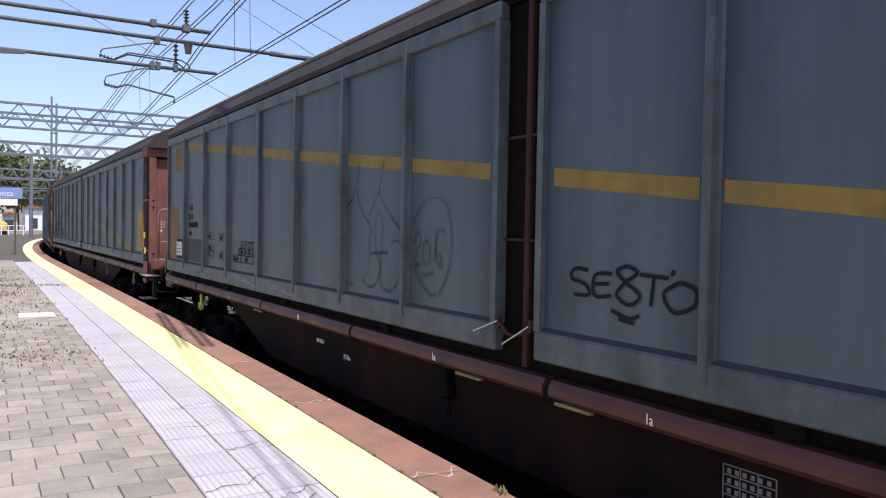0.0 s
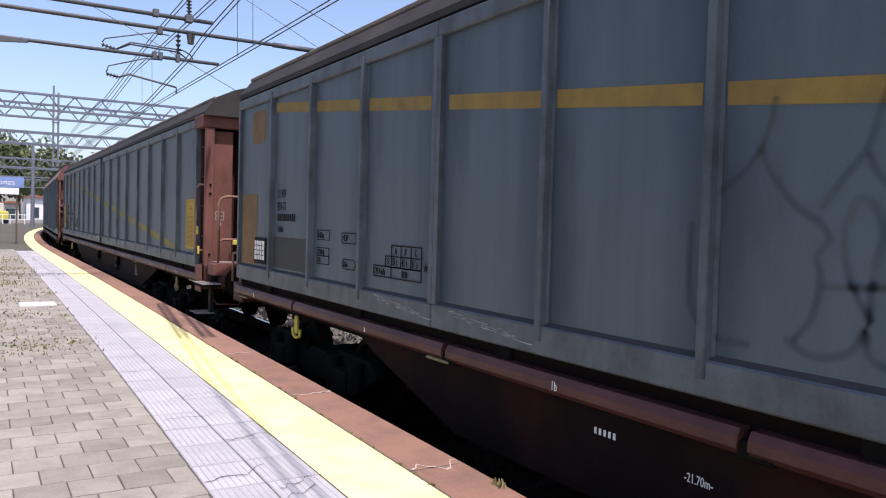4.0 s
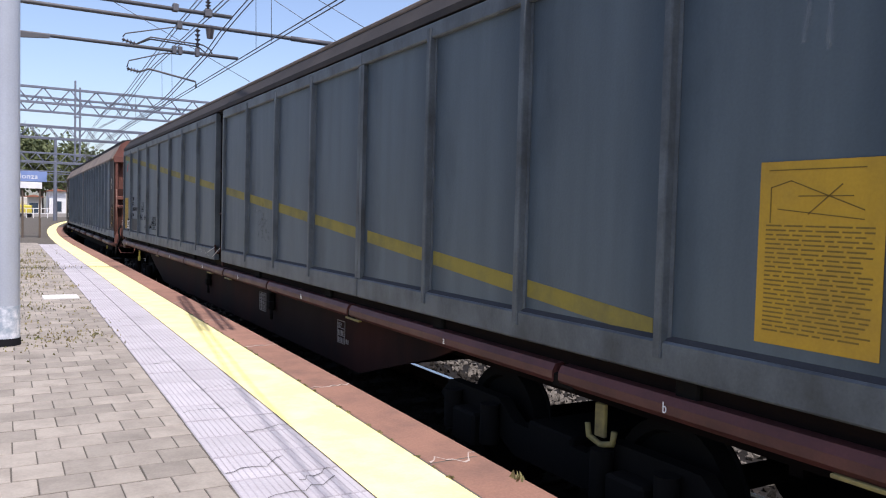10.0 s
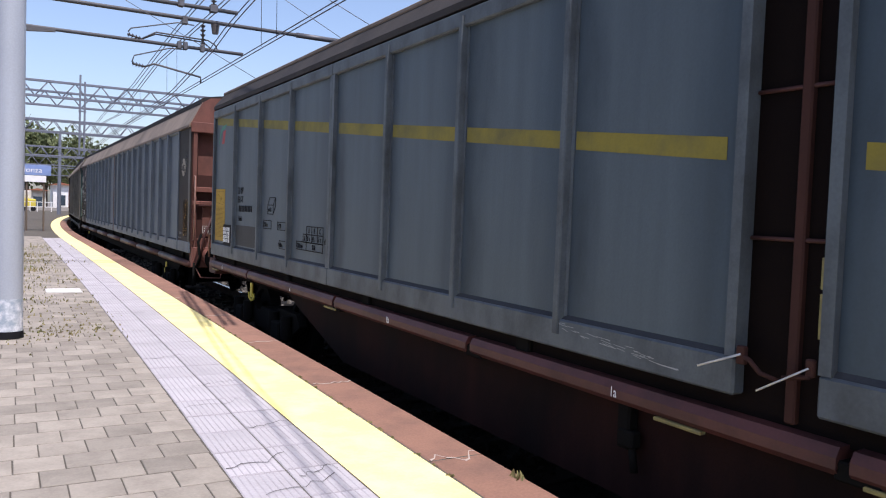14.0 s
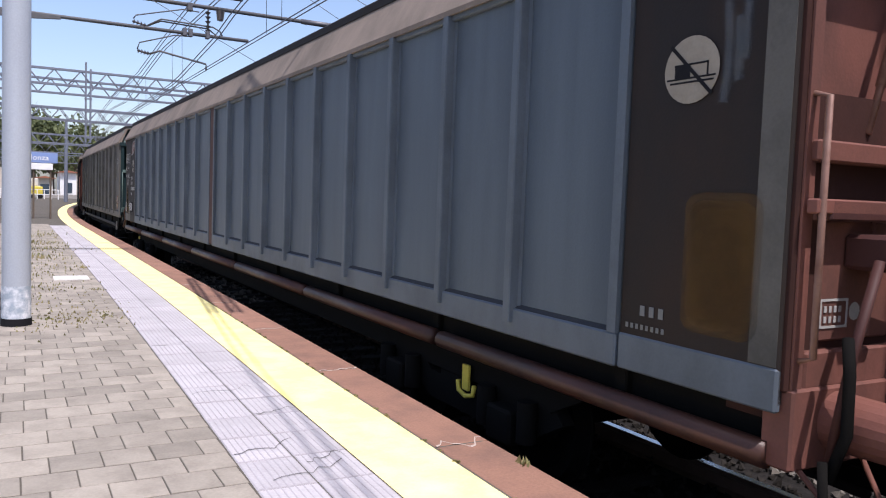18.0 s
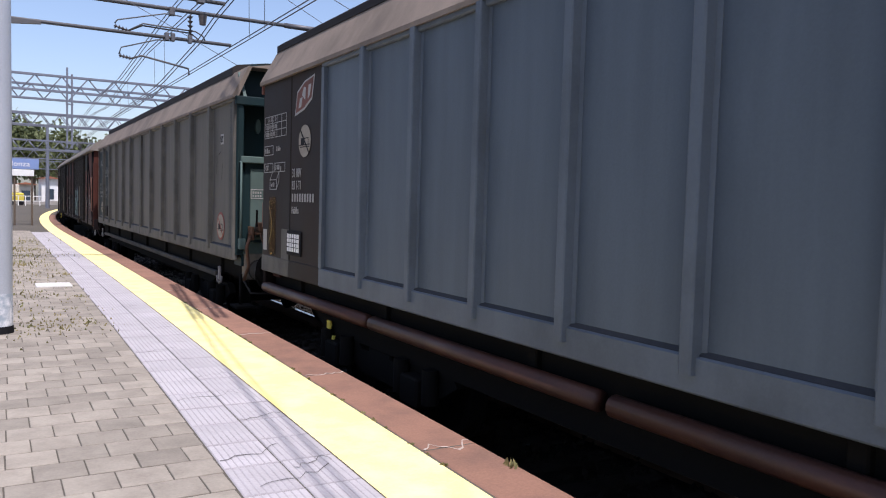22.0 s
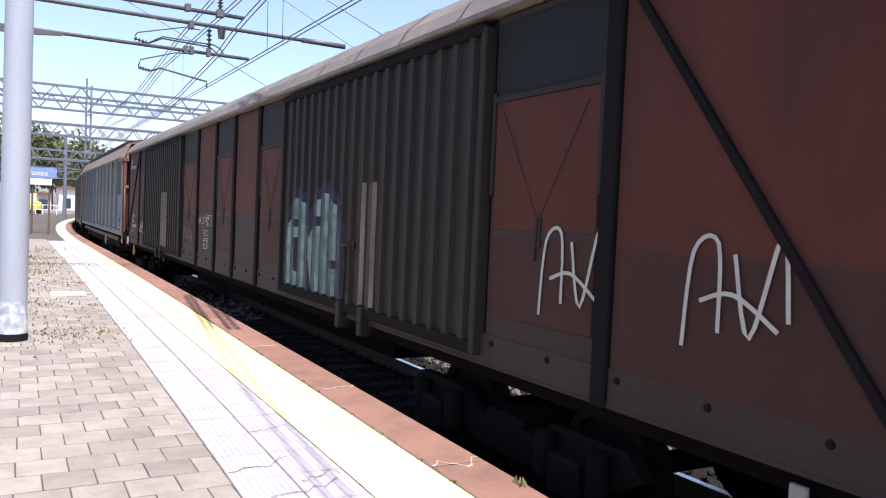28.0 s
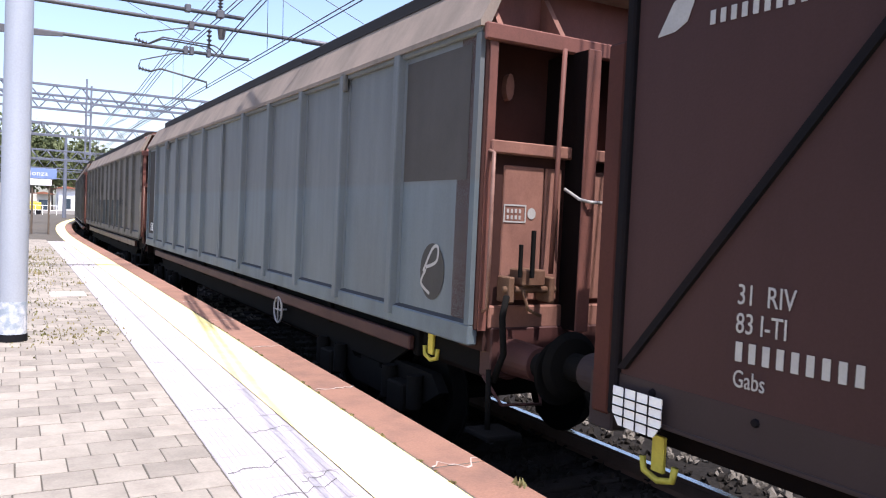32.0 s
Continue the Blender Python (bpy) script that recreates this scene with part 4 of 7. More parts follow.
    bp = part("brake_column", Shape().cone((-0.66, -n - 1.0, 1.18), (-0.66, -n - 1.0, 2.42), 0.036, 0.03, 12).cone((-0.66, -n - 1.0, 2.38), (-0.66, -n - 1.0, 2.5), 0.055, 0.04, 12)
              .box(-0.78, -0.73, -n - 1.03, -n - 0.98, 1.3, 2.42, 0.006).tube([(-0.66, -n - 1.0, 2.5), (-0.66, -n - 1.0, 2.57), (-0.74, -n - 1.0, 2.58), (-0.56, -n - 1.0, 2.56)], 0.013, 8), M_BROWN, f)
    part("brake_handle", Shape().tube([(-0.70, -n - 1.0, 2.58), (-0.70, -n - 1.0, 2.72)], 0.014, 8), M_YELLOW_PART, bp, "yellow brake handle")
    part("step_box", Shape().box(-1.2, -0.86, -n - 1.10, -n - 0.74, 1.2, 1.385, 0.012), M_BROWN, f)
    for ya, yb, z in ((-1.09, -0.46, 1.07), (-0.76, -0.28, 0.58)):
        st = part("step", Shape().box(-1.36, -1.08, -n + ya, -n + yb, z - 0.05, z - 0.01, 0.006), M_BLACK, f)
        s = Shape()
        for i in range(int((yb - ya) / 0.05)):
            s.box(-1.35, -1.09, -n + ya + 0.02 + i * 0.05, -n + ya + 0.034 + i * 0.05, z - 0.01, z + 0.006)
        for x in (-1.355, -1.27, -1.18, -1.09):
            s.box(x, x + 0.012, -n + ya, -n + yb, z - 0.01, z + 0.006)
        part("step_grating", s, M_WORN, st)
    part("step_hanger", Shape().box(-1.14, -1.08, -n - 0.72, -n - 0.60, 0.54, 1.2), M_DARKBROWN, f)
    return e


def lettering_mesh(text, h, mat, narrow=0.8):
    me = lettering(text, h, narrow)
    me.materials.append(mat)
    return me


def grey_wagon(y0, label, stripe, n=10.8):
    w = new("covered_wagon")
    tagged(w, label, "freight wagon", "wagons of the train")
    # near-black core: shade in the gap between the walls is painted on it
    body_core(w, n, M_GRIME_SHADE)
    g = 0.215
    q = (n - g) / 2
    for turn in (NEAR, FAR):
        for a, b in ((-n, -n + q), (-n + q + 0.004, -g), (g, g + q - 0.004), (g + q, n)):
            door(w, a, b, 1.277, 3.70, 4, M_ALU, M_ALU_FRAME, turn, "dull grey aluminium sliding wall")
    roof_arch(w, both([(-1.25, 3.72), (-1.25, 3.78), (-1.06, 4.02), (-0.8, 4.15), (-0.45, 4.26), (0, 4.30)]), -n - 0.48, n + 0.03, M_ROOF, label="dusty dark arched roof")
    for x in (-1.2, 1.17):
        part("gutter", Shape().box(x, x + 0.03, -n, n, 3.67, 3.75), M_BLACK, w)
    part("roof_rail", Shape().box(-1.10, -1.05, -n - 0.45, n + 0.02, 3.985, 4.03, 0.01), M_EAVE, w)
    belly = [(-n, 1.03), (-7.2, 1.03), (-6.8, 0.88), (-5.3, 0.46), (5.3, 0.46), (6.8, 0.88), (7.2, 1.03), (n, 1.03), (n, 1.16), (-n, 1.16)]
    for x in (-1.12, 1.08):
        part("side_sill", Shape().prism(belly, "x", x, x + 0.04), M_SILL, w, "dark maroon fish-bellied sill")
    part("underframe", Shape().box(-0.9, 0.9, -n, n, 0.9, 1.16), M_GRIME_SHADE, w, "grimy steel underframe, darkened for the shade beneath")
    part("centre_sill", Shape().box(-0.5, 0.5, -5, 5, 0.45, 0.9), M_GRIME_SHADE, w)
    for turn in (NEAR, FAR):
        ys = [-n - 0.1, -8.6, -5.3, -2.6, -0.35, 2.6, 5.3, 8.6, n + 0.1]
        for i in range(8):
            r = part("solebar_rail", Shape().prism([(-1.26, 1.08), (-1.26, 1.13), (-1.235, 1.175), (-1.1, 1.185), (-1.1, 1.05), (-1.235, 1.05)], "y", ys[i] + 0.03, ys[i + 1] - 0.03), M_MAROON_LIP, w, "", turn)
            if turn is NEAR:
                write(r, ("b", "a", "1b", "1a", "1a", "1b", "a", "b")[i], ys[i] + 1.4, 1.085, 0.06, M_WHITE, -1.264)
                part("joint_block", Shape().box(-1.245, -1.12, ys[i] - 0.16, ys[i] + 0.05, 1.03, 1.12, 0.01), M_BLACK, w)
        for y in (-9.6, -7, -4.6, -2, 2, 4.6, 7, 9.6):
            part("door_roller", Shape().box(-1.2, -1.1, y - 0.08, y + 0.08, 1.14, 1.29, 0.012), M_BLACK, w, "", turn)
    for y in (-8.3, 8.3):
        bogie(w, y)
    added_rigging(w, -n + 0.05, -9.7)
    added_rigging(w, 9.7, n - 0.05)
    grey_end(w, n, NEAR, True)
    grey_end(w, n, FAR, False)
    buffers(w, n + 0.40, 0.87, NEAR, M_BROWN)
    buffers(w, n + 0.30, 0.61, FAR, M_MAROON)
    for y in (-2.5, 1.0):
        part("crank", Shape().box(-1.2, -1.12, y - 0.05, y + 0.05, 0.78, 1.06, 0.012).box(-1.22, -1.14, y - 0.1, y + 0.02, 0.80, 0.90, 0.012).tube([(-1.18, y - 0.06, 0.82), (-1.18, y - 0.09, 0.66)], 0.022, 8), M_BLACK, w, "grimy black locking crank")
    # locking bars at the gap between the walls
    lk = part("door_latch", Shape().tube([(-1.25, 0.2, 1.49), (-1.27, 0.12, 1.47), (-1.27, 0.06, 1.42), (-1.25, -0.02, 1.40)], 0.012, 8)
              .box(-1.27, -1.24, 0.15, 0.2, 1.44, 1.53, 0.006).box(-1.27, -1.24, -0.2, -0.16, 1.45, 1.53, 0.006).tube([(-1.26, -0.18, 1.45), (-1.26, -0.05, 1.42)], 0.012, 6), M_BROWN_SHADED, w, "rusty dark latch")
    part("latch_bar", Shape().tube([(-1.27, 0.17, 1.49), (-1.33, 0.37, 1.40)], 0.006, 6), M_OLD_WHITE2, lk, "bare bright bar")
    part("latch_bar", Shape().tube([(-1.27, -0.18, 1.49), (-1.33, 0.03, 1.35)], 0.005, 6), M_OLD_WHITE2, lk, "bare bright bar")
    for z0, z1 in ((1.62, 1.82), (1.84, 1.98)):
        part("yellow_edge", Shape().box(-1.235, -1.2, -0.205, -0.19, z0, z1), M_YELLOW_OLD, w)
    for z in (2.05, 2.75):
        part("gap_rail", Shape().tube([(-1.18, -0.22, z), (-1.18, 0.22, z)], 0.011, 6), M_MAROON, w)
    part("gap_post", Shape().box(-1.20, -1.15, -0.075, -0.02, 1.2, 3.68, 0.008), M_BROWN_SHADED, w)
    for y in (-10.6, -5.4, -0.6, 0.55, 5.4, 10.5):
        part("yellow_stay", Shape().box(-1.262, -1.22, y - 0.16, y + 0.16, 1.03, 1.05, 0.004), M_YELLOW_OLD, w)
    k0, k1 = stripe
    w0 = (q - 0.12) / 4
    for a in (-n, -n + q, g, g + q):
        for i in range(4):
            ya, yb = a + 0.08 + w0 * i + 0.06, a + 0.04 + w0 * (i + 1) - 0.05
            za, zb = k0 + k1 * ya, k0 + k1 * yb
            if 1.55 < za < 3.5:
                part("painted_stripe", Shape().prism([(ya, za), (yb, zb), (yb, zb - 0.115), (ya, za - 0.115)], "x", -1.2175, -1.2155), M_MARK_YELLOW if k0 < 2.52 else M_MARK_ORANGE2, w, "faded yellow stripe")
    for y, z in ((-n - 0.12, 1.82), (-n - 0.2, 1.5)):
        part("yellow_tag", Shape().box(-1.262, -1.235, y - 0.02, y + 0.02, z, z + 0.13, 0.006), M_YELLOW_PART, w, "yellow painted tag")
    hook(w, 8.86, 0.80)
    hook(w, -8.86, 0.80, M_YELLOW_OLD)
    WAGONS.append((w, y0, 7.9))
    return w


def notice(w, y0, y1, z0, z1):
    """A yellow instruction board with rows of small print."""
    p = patch(w, y0, y1, z0, z1, M_NOTICE, -1.219, "notice", "yellow notice with small black print")
    s = Shape()
    rnd = random.Random(5)
    h = z1 - z0
    y = y1 - 0.04
    for i in range(24):
        z = z1 - 0.30 - i * (h - 0.34) / 24
        a = y
        while a > y0 + 0.08:
            b = a - rnd.uniform(0.03, 0.11)
            s.box(-1.2215, -1.2205, max(b, y0 + 0.04), a, z, z + 0.008)
            a = b - 0.015
    part("small_print", s, M_PRINT, p)
    lines(p, [(0.06, 0.0, 0.06, 0.16), (0.06, 0.16, 0.16, 0.19), (0.16, 0.19, 0.5, 0.06), (0.2, 0.12, 0.45, 0.12), (0.25, 0.04, 0.4, 0.17), (0.1, 0.06, 0.5, 0.02), (0.05, 0.24, 0.5, 0.24)], M_PRINT, -1.221, 0.005, at=(y1, z1 - 0.28), name="diagram")


def load_table(w, y, z, mat, x=-1.222, k=1.0, figures=("35  t", "43  t", "51  t")):
    """The axle-load grid, with its upper left corner of the A column at y."""
    c, r = 0.177 * k, 0.095 * k
    lines(w, frame_lines(3 * c, 2 * r, (c, 2 * c), (r,)), mat, x, 0.011, at=(y, z), name="load_table")
    lines(w, frame_lines(3 * c, r), mat, x, 0.011, at=(y, z - r), name="load_table")
    lines(w, frame_lines(0.11 * k, r), mat, x, 0.011, at=(y + 0.11 * k, z), name="load_table")
    lines(w, frame_lines(0.34 * k, r), mat, x, 0.011, at=(y + 0.34 * k, z - r), name="load_table")
    for i, t in enumerate("ABC"):
        write(w, t, y - c * (i + 0.35), z + r * 1.2, 0.06 * k, mat, x)
        write(w, figures[i], y - c * i - 0.015, z + r * 0.2, 0.062 * k, mat, x, 0.6)
    write(w, "S", y + 0.075 * k, z + r * 0.2, 0.06 * k, mat, x)
    write(w, "120 Km/h", y + 0.33 * k, z - r * 0.82, 0.06 * k, mat, x, 0.62)
    write(w, "00.0t", y - c * 1.1, z - r * 0.82, 0.06 * k, mat, x, 0.62)
    for i in range(2):
        yy, zz = y - 3 * c - 0.07 * k - 0.09 * k * i, z + r * 0.3
        s = Shape().prism([(yy + 0.045 * k * (1 if j % 2 == 0 else 0.42) * math.sin(j * math.pi / 5), zz + 0.045 * k * (1 if j % 2 == 0 else 0.42) * math.cos(j * math.pi / 5)) for j in range(10)], "x", x - 0.001, x + 0.001)
        part("star", s, mat, w)


def cube_sign(w, y, z, k, mat, x=-1.222, text="m3 131"):
    lines(w, [(0, 0, 0.22 * k, 0), (0, 0, 0, 0.11 * k), (0, 0.11 * k, 0.22 * k, 0.11 * k), (0.22 * k, 0, 0.22 * k, 0.11 * k), (0, 0.11 * k, 0.08 * k, 0.2 * k), (0.08 * k, 0.2 * k, 0.3 * k, 0.2 * k),
              (0.22 * k, 0.11 * k, 0.3 * k, 0.2 * k), (0.22 * k, 0, 0.3 * k, 0.09 * k), (0.3 * k, 0.09 * k, 0.3 * k, 0.2 * k)], mat, x, 0.01, at=(y, z), name="volume_sign")
    write(w, text, y - 0.03 * k, z + 0.03 * k, 0.05 * k, mat, x, 0.55)


def boxed(w, text, y, z, width, height, mat, x=-1.222):
    lines(w, frame_lines(width, height), mat, x, 0.009, at=(y, z), name="boxed_sign")
    write(w, text, y - 0.02, z + height * 0.2, height * 0.6, mat, x, 0.6)


def pointed(w, text, y, z, width, height, mat, x=-1.222):
    e = height * 0.4
    lines(w, [(e, 0, width - e, 0), (e, height, width - e, height), (0, height / 2, e, 0), (0, height / 2, e, height), (width, height / 2, width - e, 0), (width, height / 2, width - e, height)], mat, x, 0.009, at=(y, z), name="length_sign")
    write(w, text, y - e * 0.7, z + height * 0.22, height * 0.55, mat, x, 0.6)


w1 = grey_wagon(4.21, "grey aluminium sliding-wall wagon with ochre stripe and spray tags", (2.55, 0.103))
patch(w1, 9.77, 10.30, 3.07, 3.49, M_MARK_ORANGE, r=0.1, label="rounded ochre patch")
patch(w1, 10.05, 10.68, 1.50, 2.42, M_MARK_ORANGE, label="ochre patch")
patch(w1, 8.27, 9.40, 1.515, 1.89, M_DARK_PANEL, label="dark grey field")
write(w1, "31 RIV", 9.26, 2.36, 0.10)
write(w1, "83 I-TI", 9.26, 2.21, 0.10)
bars(w1, 9.26, 2.08, 0.62, 0.09, count=9)
write(w1, "Habils", 9.24, 1.95, 0.075)
reflector(w1, 9.87, 1.70)
boxed(w1, "R 60 m", 7.98, 1.90, 0.33, 0.10, M_INK)
boxed(w1, "29 580 kg", 7.98, 1.73, 0.32, 0.085, M_INK)
boxed(w1, "32 h", 7.98, 1.645, 0.32, 0.085, M_INK)
boxed(w1, "<2'30'", 7.34, 1.885, 0.33, 0.10, M_INK)
pointed(w1, "50.0m", 7.33, 1.63, 0.32, 0.095, M_INK)
load_table(w1, 6.27, 1.71, M_INK)
write(w1, "-21.70m-", 3.05, 0.78, 0.05, M_WHITE, -1.124)
bars(w1, 3.75, 0.86, 0.2, 0.04, M_WHITE, -1.124, 5)
SESTO = [[(0.16, 0.20), (0.05, 0.21), (0.01, 0.14), (0.14, 0.10), (0.17, 0.03), (0.04, 0.02)], [(0.36, 0.19), (0.22, 0.17), (0.22, 0.03), (0.36, 0.04)], [(0.22, 0.11), (0.34, 0.12)],
         [(0.48, 0.25), (0.40, 0.21), (0.47, 0.14), (0.58, 0.06), (0.50, -0.01), (0.40, 0.05), (0.47, 0.14), (0.56, 0.21), (0.48, 0.25)], [(0.58, 0.20), (0.78, 0.19)], [(0.68, 0.19), (0.66, 0.0)],
         [(0.86, 0.17), (0.75, 0.09), (0.82, -0.02), (0.95, 0.03), (0.96, 0.13), (0.86, 0.17)], [(0.80, 0.21), (0.82, 0.24)], [(0.36, -0.06), (0.50, -0.10), (0.58, -0.07)], [(0.42, -0.11), (0.54, -0.13)]]
scrawl(w1, [[(a, b * 0.84) for a, b in q] for q in SESTO], M_SPRAY, -0.52, 1.715, r=0.0115, label="black sprayed tag")
CROWN = [[(0.12, 0.7), (0.3, 0.81), (0.4, 0.93), (0.45, 1.05), (0.47, 1.16)], [(0.4, 0.93), (0.47, 0.8), (0.59, 0.66), (0.71, 0.58), (0.75, 0.51), (0.7, 0.44), (0.72, 0.35), (0.69, 0.18), (0.6, 0.05)],
         [(0.71, 0.65), (0.81, 0.78), (0.9, 0.89), (0.94, 1.02), (0.98, 1.14)], [(0.91, 0.88), (0.95, 0.79), (1.06, 0.69), (1.19, 0.6), (1.33, 0.53), (1.37, 0.48)]]
FACE_TAG = [[(0.95, 0.18), (0.85, 0.35), (0.82, 0.53), (0.87, 0.68), (0.94, 0.66), (0.98, 0.54), (0.95, 0.39), (0.94, 0.16)], [(0.73, 0.31), (0.91, 0.32), (1.09, 0.33)], [(1.15, 0.42), (1.26, 0.44), (1.29, 0.4)],
            [(0.56, 0.06), (0.67, 0.01), (0.78, 0.01), (0.88, 0.06), (0.93, 0.15), (0.94, 0.05), (1.02, 0.0), (1.15, 0.0), (1.27, 0.07), (1.33, 0.17), (1.35, 0.31), (1.34, 0.48)],
            [(0.01, 0.58), (0.0, 0.34), (0.03, 0.13), (0.16, 0.02), (0.38, 0.0)]]
LOOP = [[(0.0, 0.58), (0.12, 0.71), (0.26, 0.78), (0.4, 0.79), (0.51, 0.74), (0.57, 0.64), (0.61, 0.49), (0.6, 0.33), (0.53, 0.15), (0.43, 0.04), (0.32, 0.0), (0.2, 0.05), (0.1, 0.12), (0.02, 0.22)],
        [(0.03, 0.42), (0.08, 0.5), (0.13, 0.48), (0.12, 0.41), (0.06, 0.31), (0.03, 0.24), (0.14, 0.24)], [(0.23, 0.45), (0.17, 0.39), (0.18, 0.28), (0.24, 0.24), (0.29, 0.31), (0.28, 0.39), (0.23, 0.45)],
        [(0.37, 0.54), (0.37, 0.4), (0.37, 0.27)], [(0.52, 0.51), (0.45, 0.53), (0.4, 0.48), (0.38, 0.38), (0.42, 0.26), (0.47, 0.24), (0.46, 0.32), (0.42, 0.34)], [(0.15, 0.16), (0.27, 0.17), (0.37, 0.19)]]
for shape, yy, zz in ((CROWN, 2.99, 1.57), (FACE_TAG, 2.99, 1.57), (LOOP, 1.46, 1.58)):
    scrawl(w1, shape, M_SPRAY_FAINT, yy, zz, r=0.014, label="faint grey sprayed scrawl", soft=True)

rs = random.Random(6)
SCRATCH = []
for i in range(34):
    a = rs.uniform(0, 1) ** 0.8
    b = 0.10 - 0.1 * a + rs.gauss(0, 0.012)
    SCRATCH.append([(a, b), (a + rs.uniform(0.02, 0.11), b - rs.uniform(0.0, 0.014))])
scrawl(w1, SCRATCH, M_SCRATCH, 6.55, 1.345, -1.2605, 0.0016, "scratches", "bright scratches on the lower rail")
scrawl(w1, SCRATCH, M_SCRATCH, 5.25, 1.34, -1.2605, 0.0014, "scratches", "bright scratches on the lower rail")

w2 = grey_wagon(28.72, "grey aluminium sliding-wall wagon with yellow notice and diagonal yellow stripe", (2.51, 0.1))
notice(w2, -10.6, -10.01, 1.55, 2.40)
notice(w2, 10.08, 10.67, 1.53, 2.38)
reflector(w2, 9.87, 1.645)
patch(w2, 8.27, 9.38, 1.515, 1.82, M_DARK_PANEL, label="dark grey field")
for pts, m in (([(0, 0.0), (0.1, 0.22), (0.26, 0.26), (0.12, 0.14)], M_LOGO_GREEN), ([(0.1, 0.22), (0.2, 0.29), (0.5, 0.31), (0.36, 0.24)], M_LOGO_GREEN), ([(0.2, 0.0), (0.28, 0.2), (0.42, 0.22), (0.34, 0.0)], M_LOGO_RED)):
    part("emblem", Shape().prism([(10.56 - a, 3.12 + b) for a, b in pts], "x", -1.219, -1.217), m, w2)
write(w2, "31 RIV", 9.29, 2.30, 0.10)
write(w2, "83 I-TI", 9.29, 2.165, 0.10)
bars(w2, 9.24, 2.03, 0.72, 0.095, count=9)
write(w2, "Habils", 9.24, 1.89, 0.075)
boxed(w2, "R 60 m", 7.97, 1.82, 0.34, 0.11, M_INK)
cube_sign(w2, 7.80, 2.02, 1.1, M_INK)
boxed(w2, "<2'30'", 7.36, 1.82, 0.33, 0.10, M_INK)
pointed(w2, "50.0m", 7.30, 1.58, 0.34, 0.10, M_INK)
load_table(w2, 6.27, 1.71, M_INK)
for wg in (w1, w2):
    lines(wg, frame_lines(0.3, 0.25, (0.1, 0.2), (0.05, 0.10, 0.15, 0.20)), M_TABLE, -1.124, 0.006, at=(-1.6 if wg is w1 else -1.87, 0.71), name="length_table")
    for i in range(5):
        bars(wg, (-1.6 if wg is w1 else -1.87) - 0.02, 0.72 + i * 0.05, 0.27, 0.026, M_TABLE, -1.126, 6, name="length_table")
for wg in (w1, w2):
    lines(wg, frame_lines(0.2, 0.24, (), (0.08, 0.16)), M_TABLE, -1.124, 0.008, at=(-4.72, 0.70), name="revision_mark")
    write(wg, "REV", -4.74, 0.87, 0.05, M_TABLE, -1.126, 0.8)
    bars(wg, -4.74, 0.79, 0.16, 0.05, M_TABLE, -1.126, 4, name="revision_mark")
    bars(wg, -4.74, 0.71, 0.3, 0.05, M_TABLE, -1.126, 7, name="revision_mark")
rs = random.Random(4)
SMEAR = [[(a, b), (a + rs.uniform(-0.02, 0.02), b + rs.uniform(0.01, 0.04))] for a, b in ((rs.gauss(0.5, 0.16), rs.gauss(0.3, 0.13)) for i in range(44))]
scrawl(w2, SMEAR, M_SMEAR, -1.75, 1.62, r=0.03, label="dark smeared spots", soft=True)
scrawl(w2, SCRATCH, M_SCRATCH, 1.6, 1.34, -1.2605, 0.0014, "scratches", "bright scratches on the lower rail")
RUNS = [[(0.05, 0.5), (0.08, 0.35), (0.06, 0.2)], [(0.12, 0.45), (0.2, 0.4), (0.22, 0.25), (0.18, 0.12)], [(0.0, 0.3), (0.04, 0.1), (0.02, -0.1)], [(0.25, 0.5), (0.28, 0.3), (0.26, 0.05)], [(0.15, 0.3), (0.14, -0.15)]]
scrawl(w2, RUNS, M_DRIP, -10.18, 3.03, r=0.01, name="dried_runs", label="pale dried runs", soft=True)


# the wagons with a tan eave: sliding walls that take part of the roof with them


def disc_sign(w, y, z, r, x=-1.222, ring=True):
    """A round cream sign that forbids hump shunting."""
    def disc(q, m, dx, name):
        return part(name, Shape().prism([(y + q * math.cos(k * math.pi / 14), z + q * math.sin(k * math.pi / 14)) for k in range(28)], "x", x - dx - 0.001, x - dx + 0.001), m, w)
    if ring:
        disc(r, M_RED_RING, 0.0, "sign_ring")
    disc(r * 0.84, M_CREAM, 0.003, "sign_disc")
    lines(w, [(-r * 0.62, r * 0.62, r * 0.62, -r * 0.62)], M_RED_RING if ring and r > 0.21 else M_INK, x - 0.006, r * 0.09, at=(y, z), name="sign_bar")
    lines(w, [(-r * 0.72, -r * 0.2, r * 0.72, -r * 0.2), (-r * 0.5, r * 0.14, r * 0.5, r * 0.14), (r * 0.5, -r * 0.2, r * 0.5, r * 0.14), (-r * 0.62, -r * 0.3, r * 0.66, -r * 0.3)], M_INK, x - 0.005, r * 0.045, at=(y, z), name="sign_wagon")
    part("sign_wagon", Shape().box(x - 0.007, x - 0.005, y + r * 0.02, y + r * 0.5, z - r * 0.2, z + r * 0.14), M_INK, w)


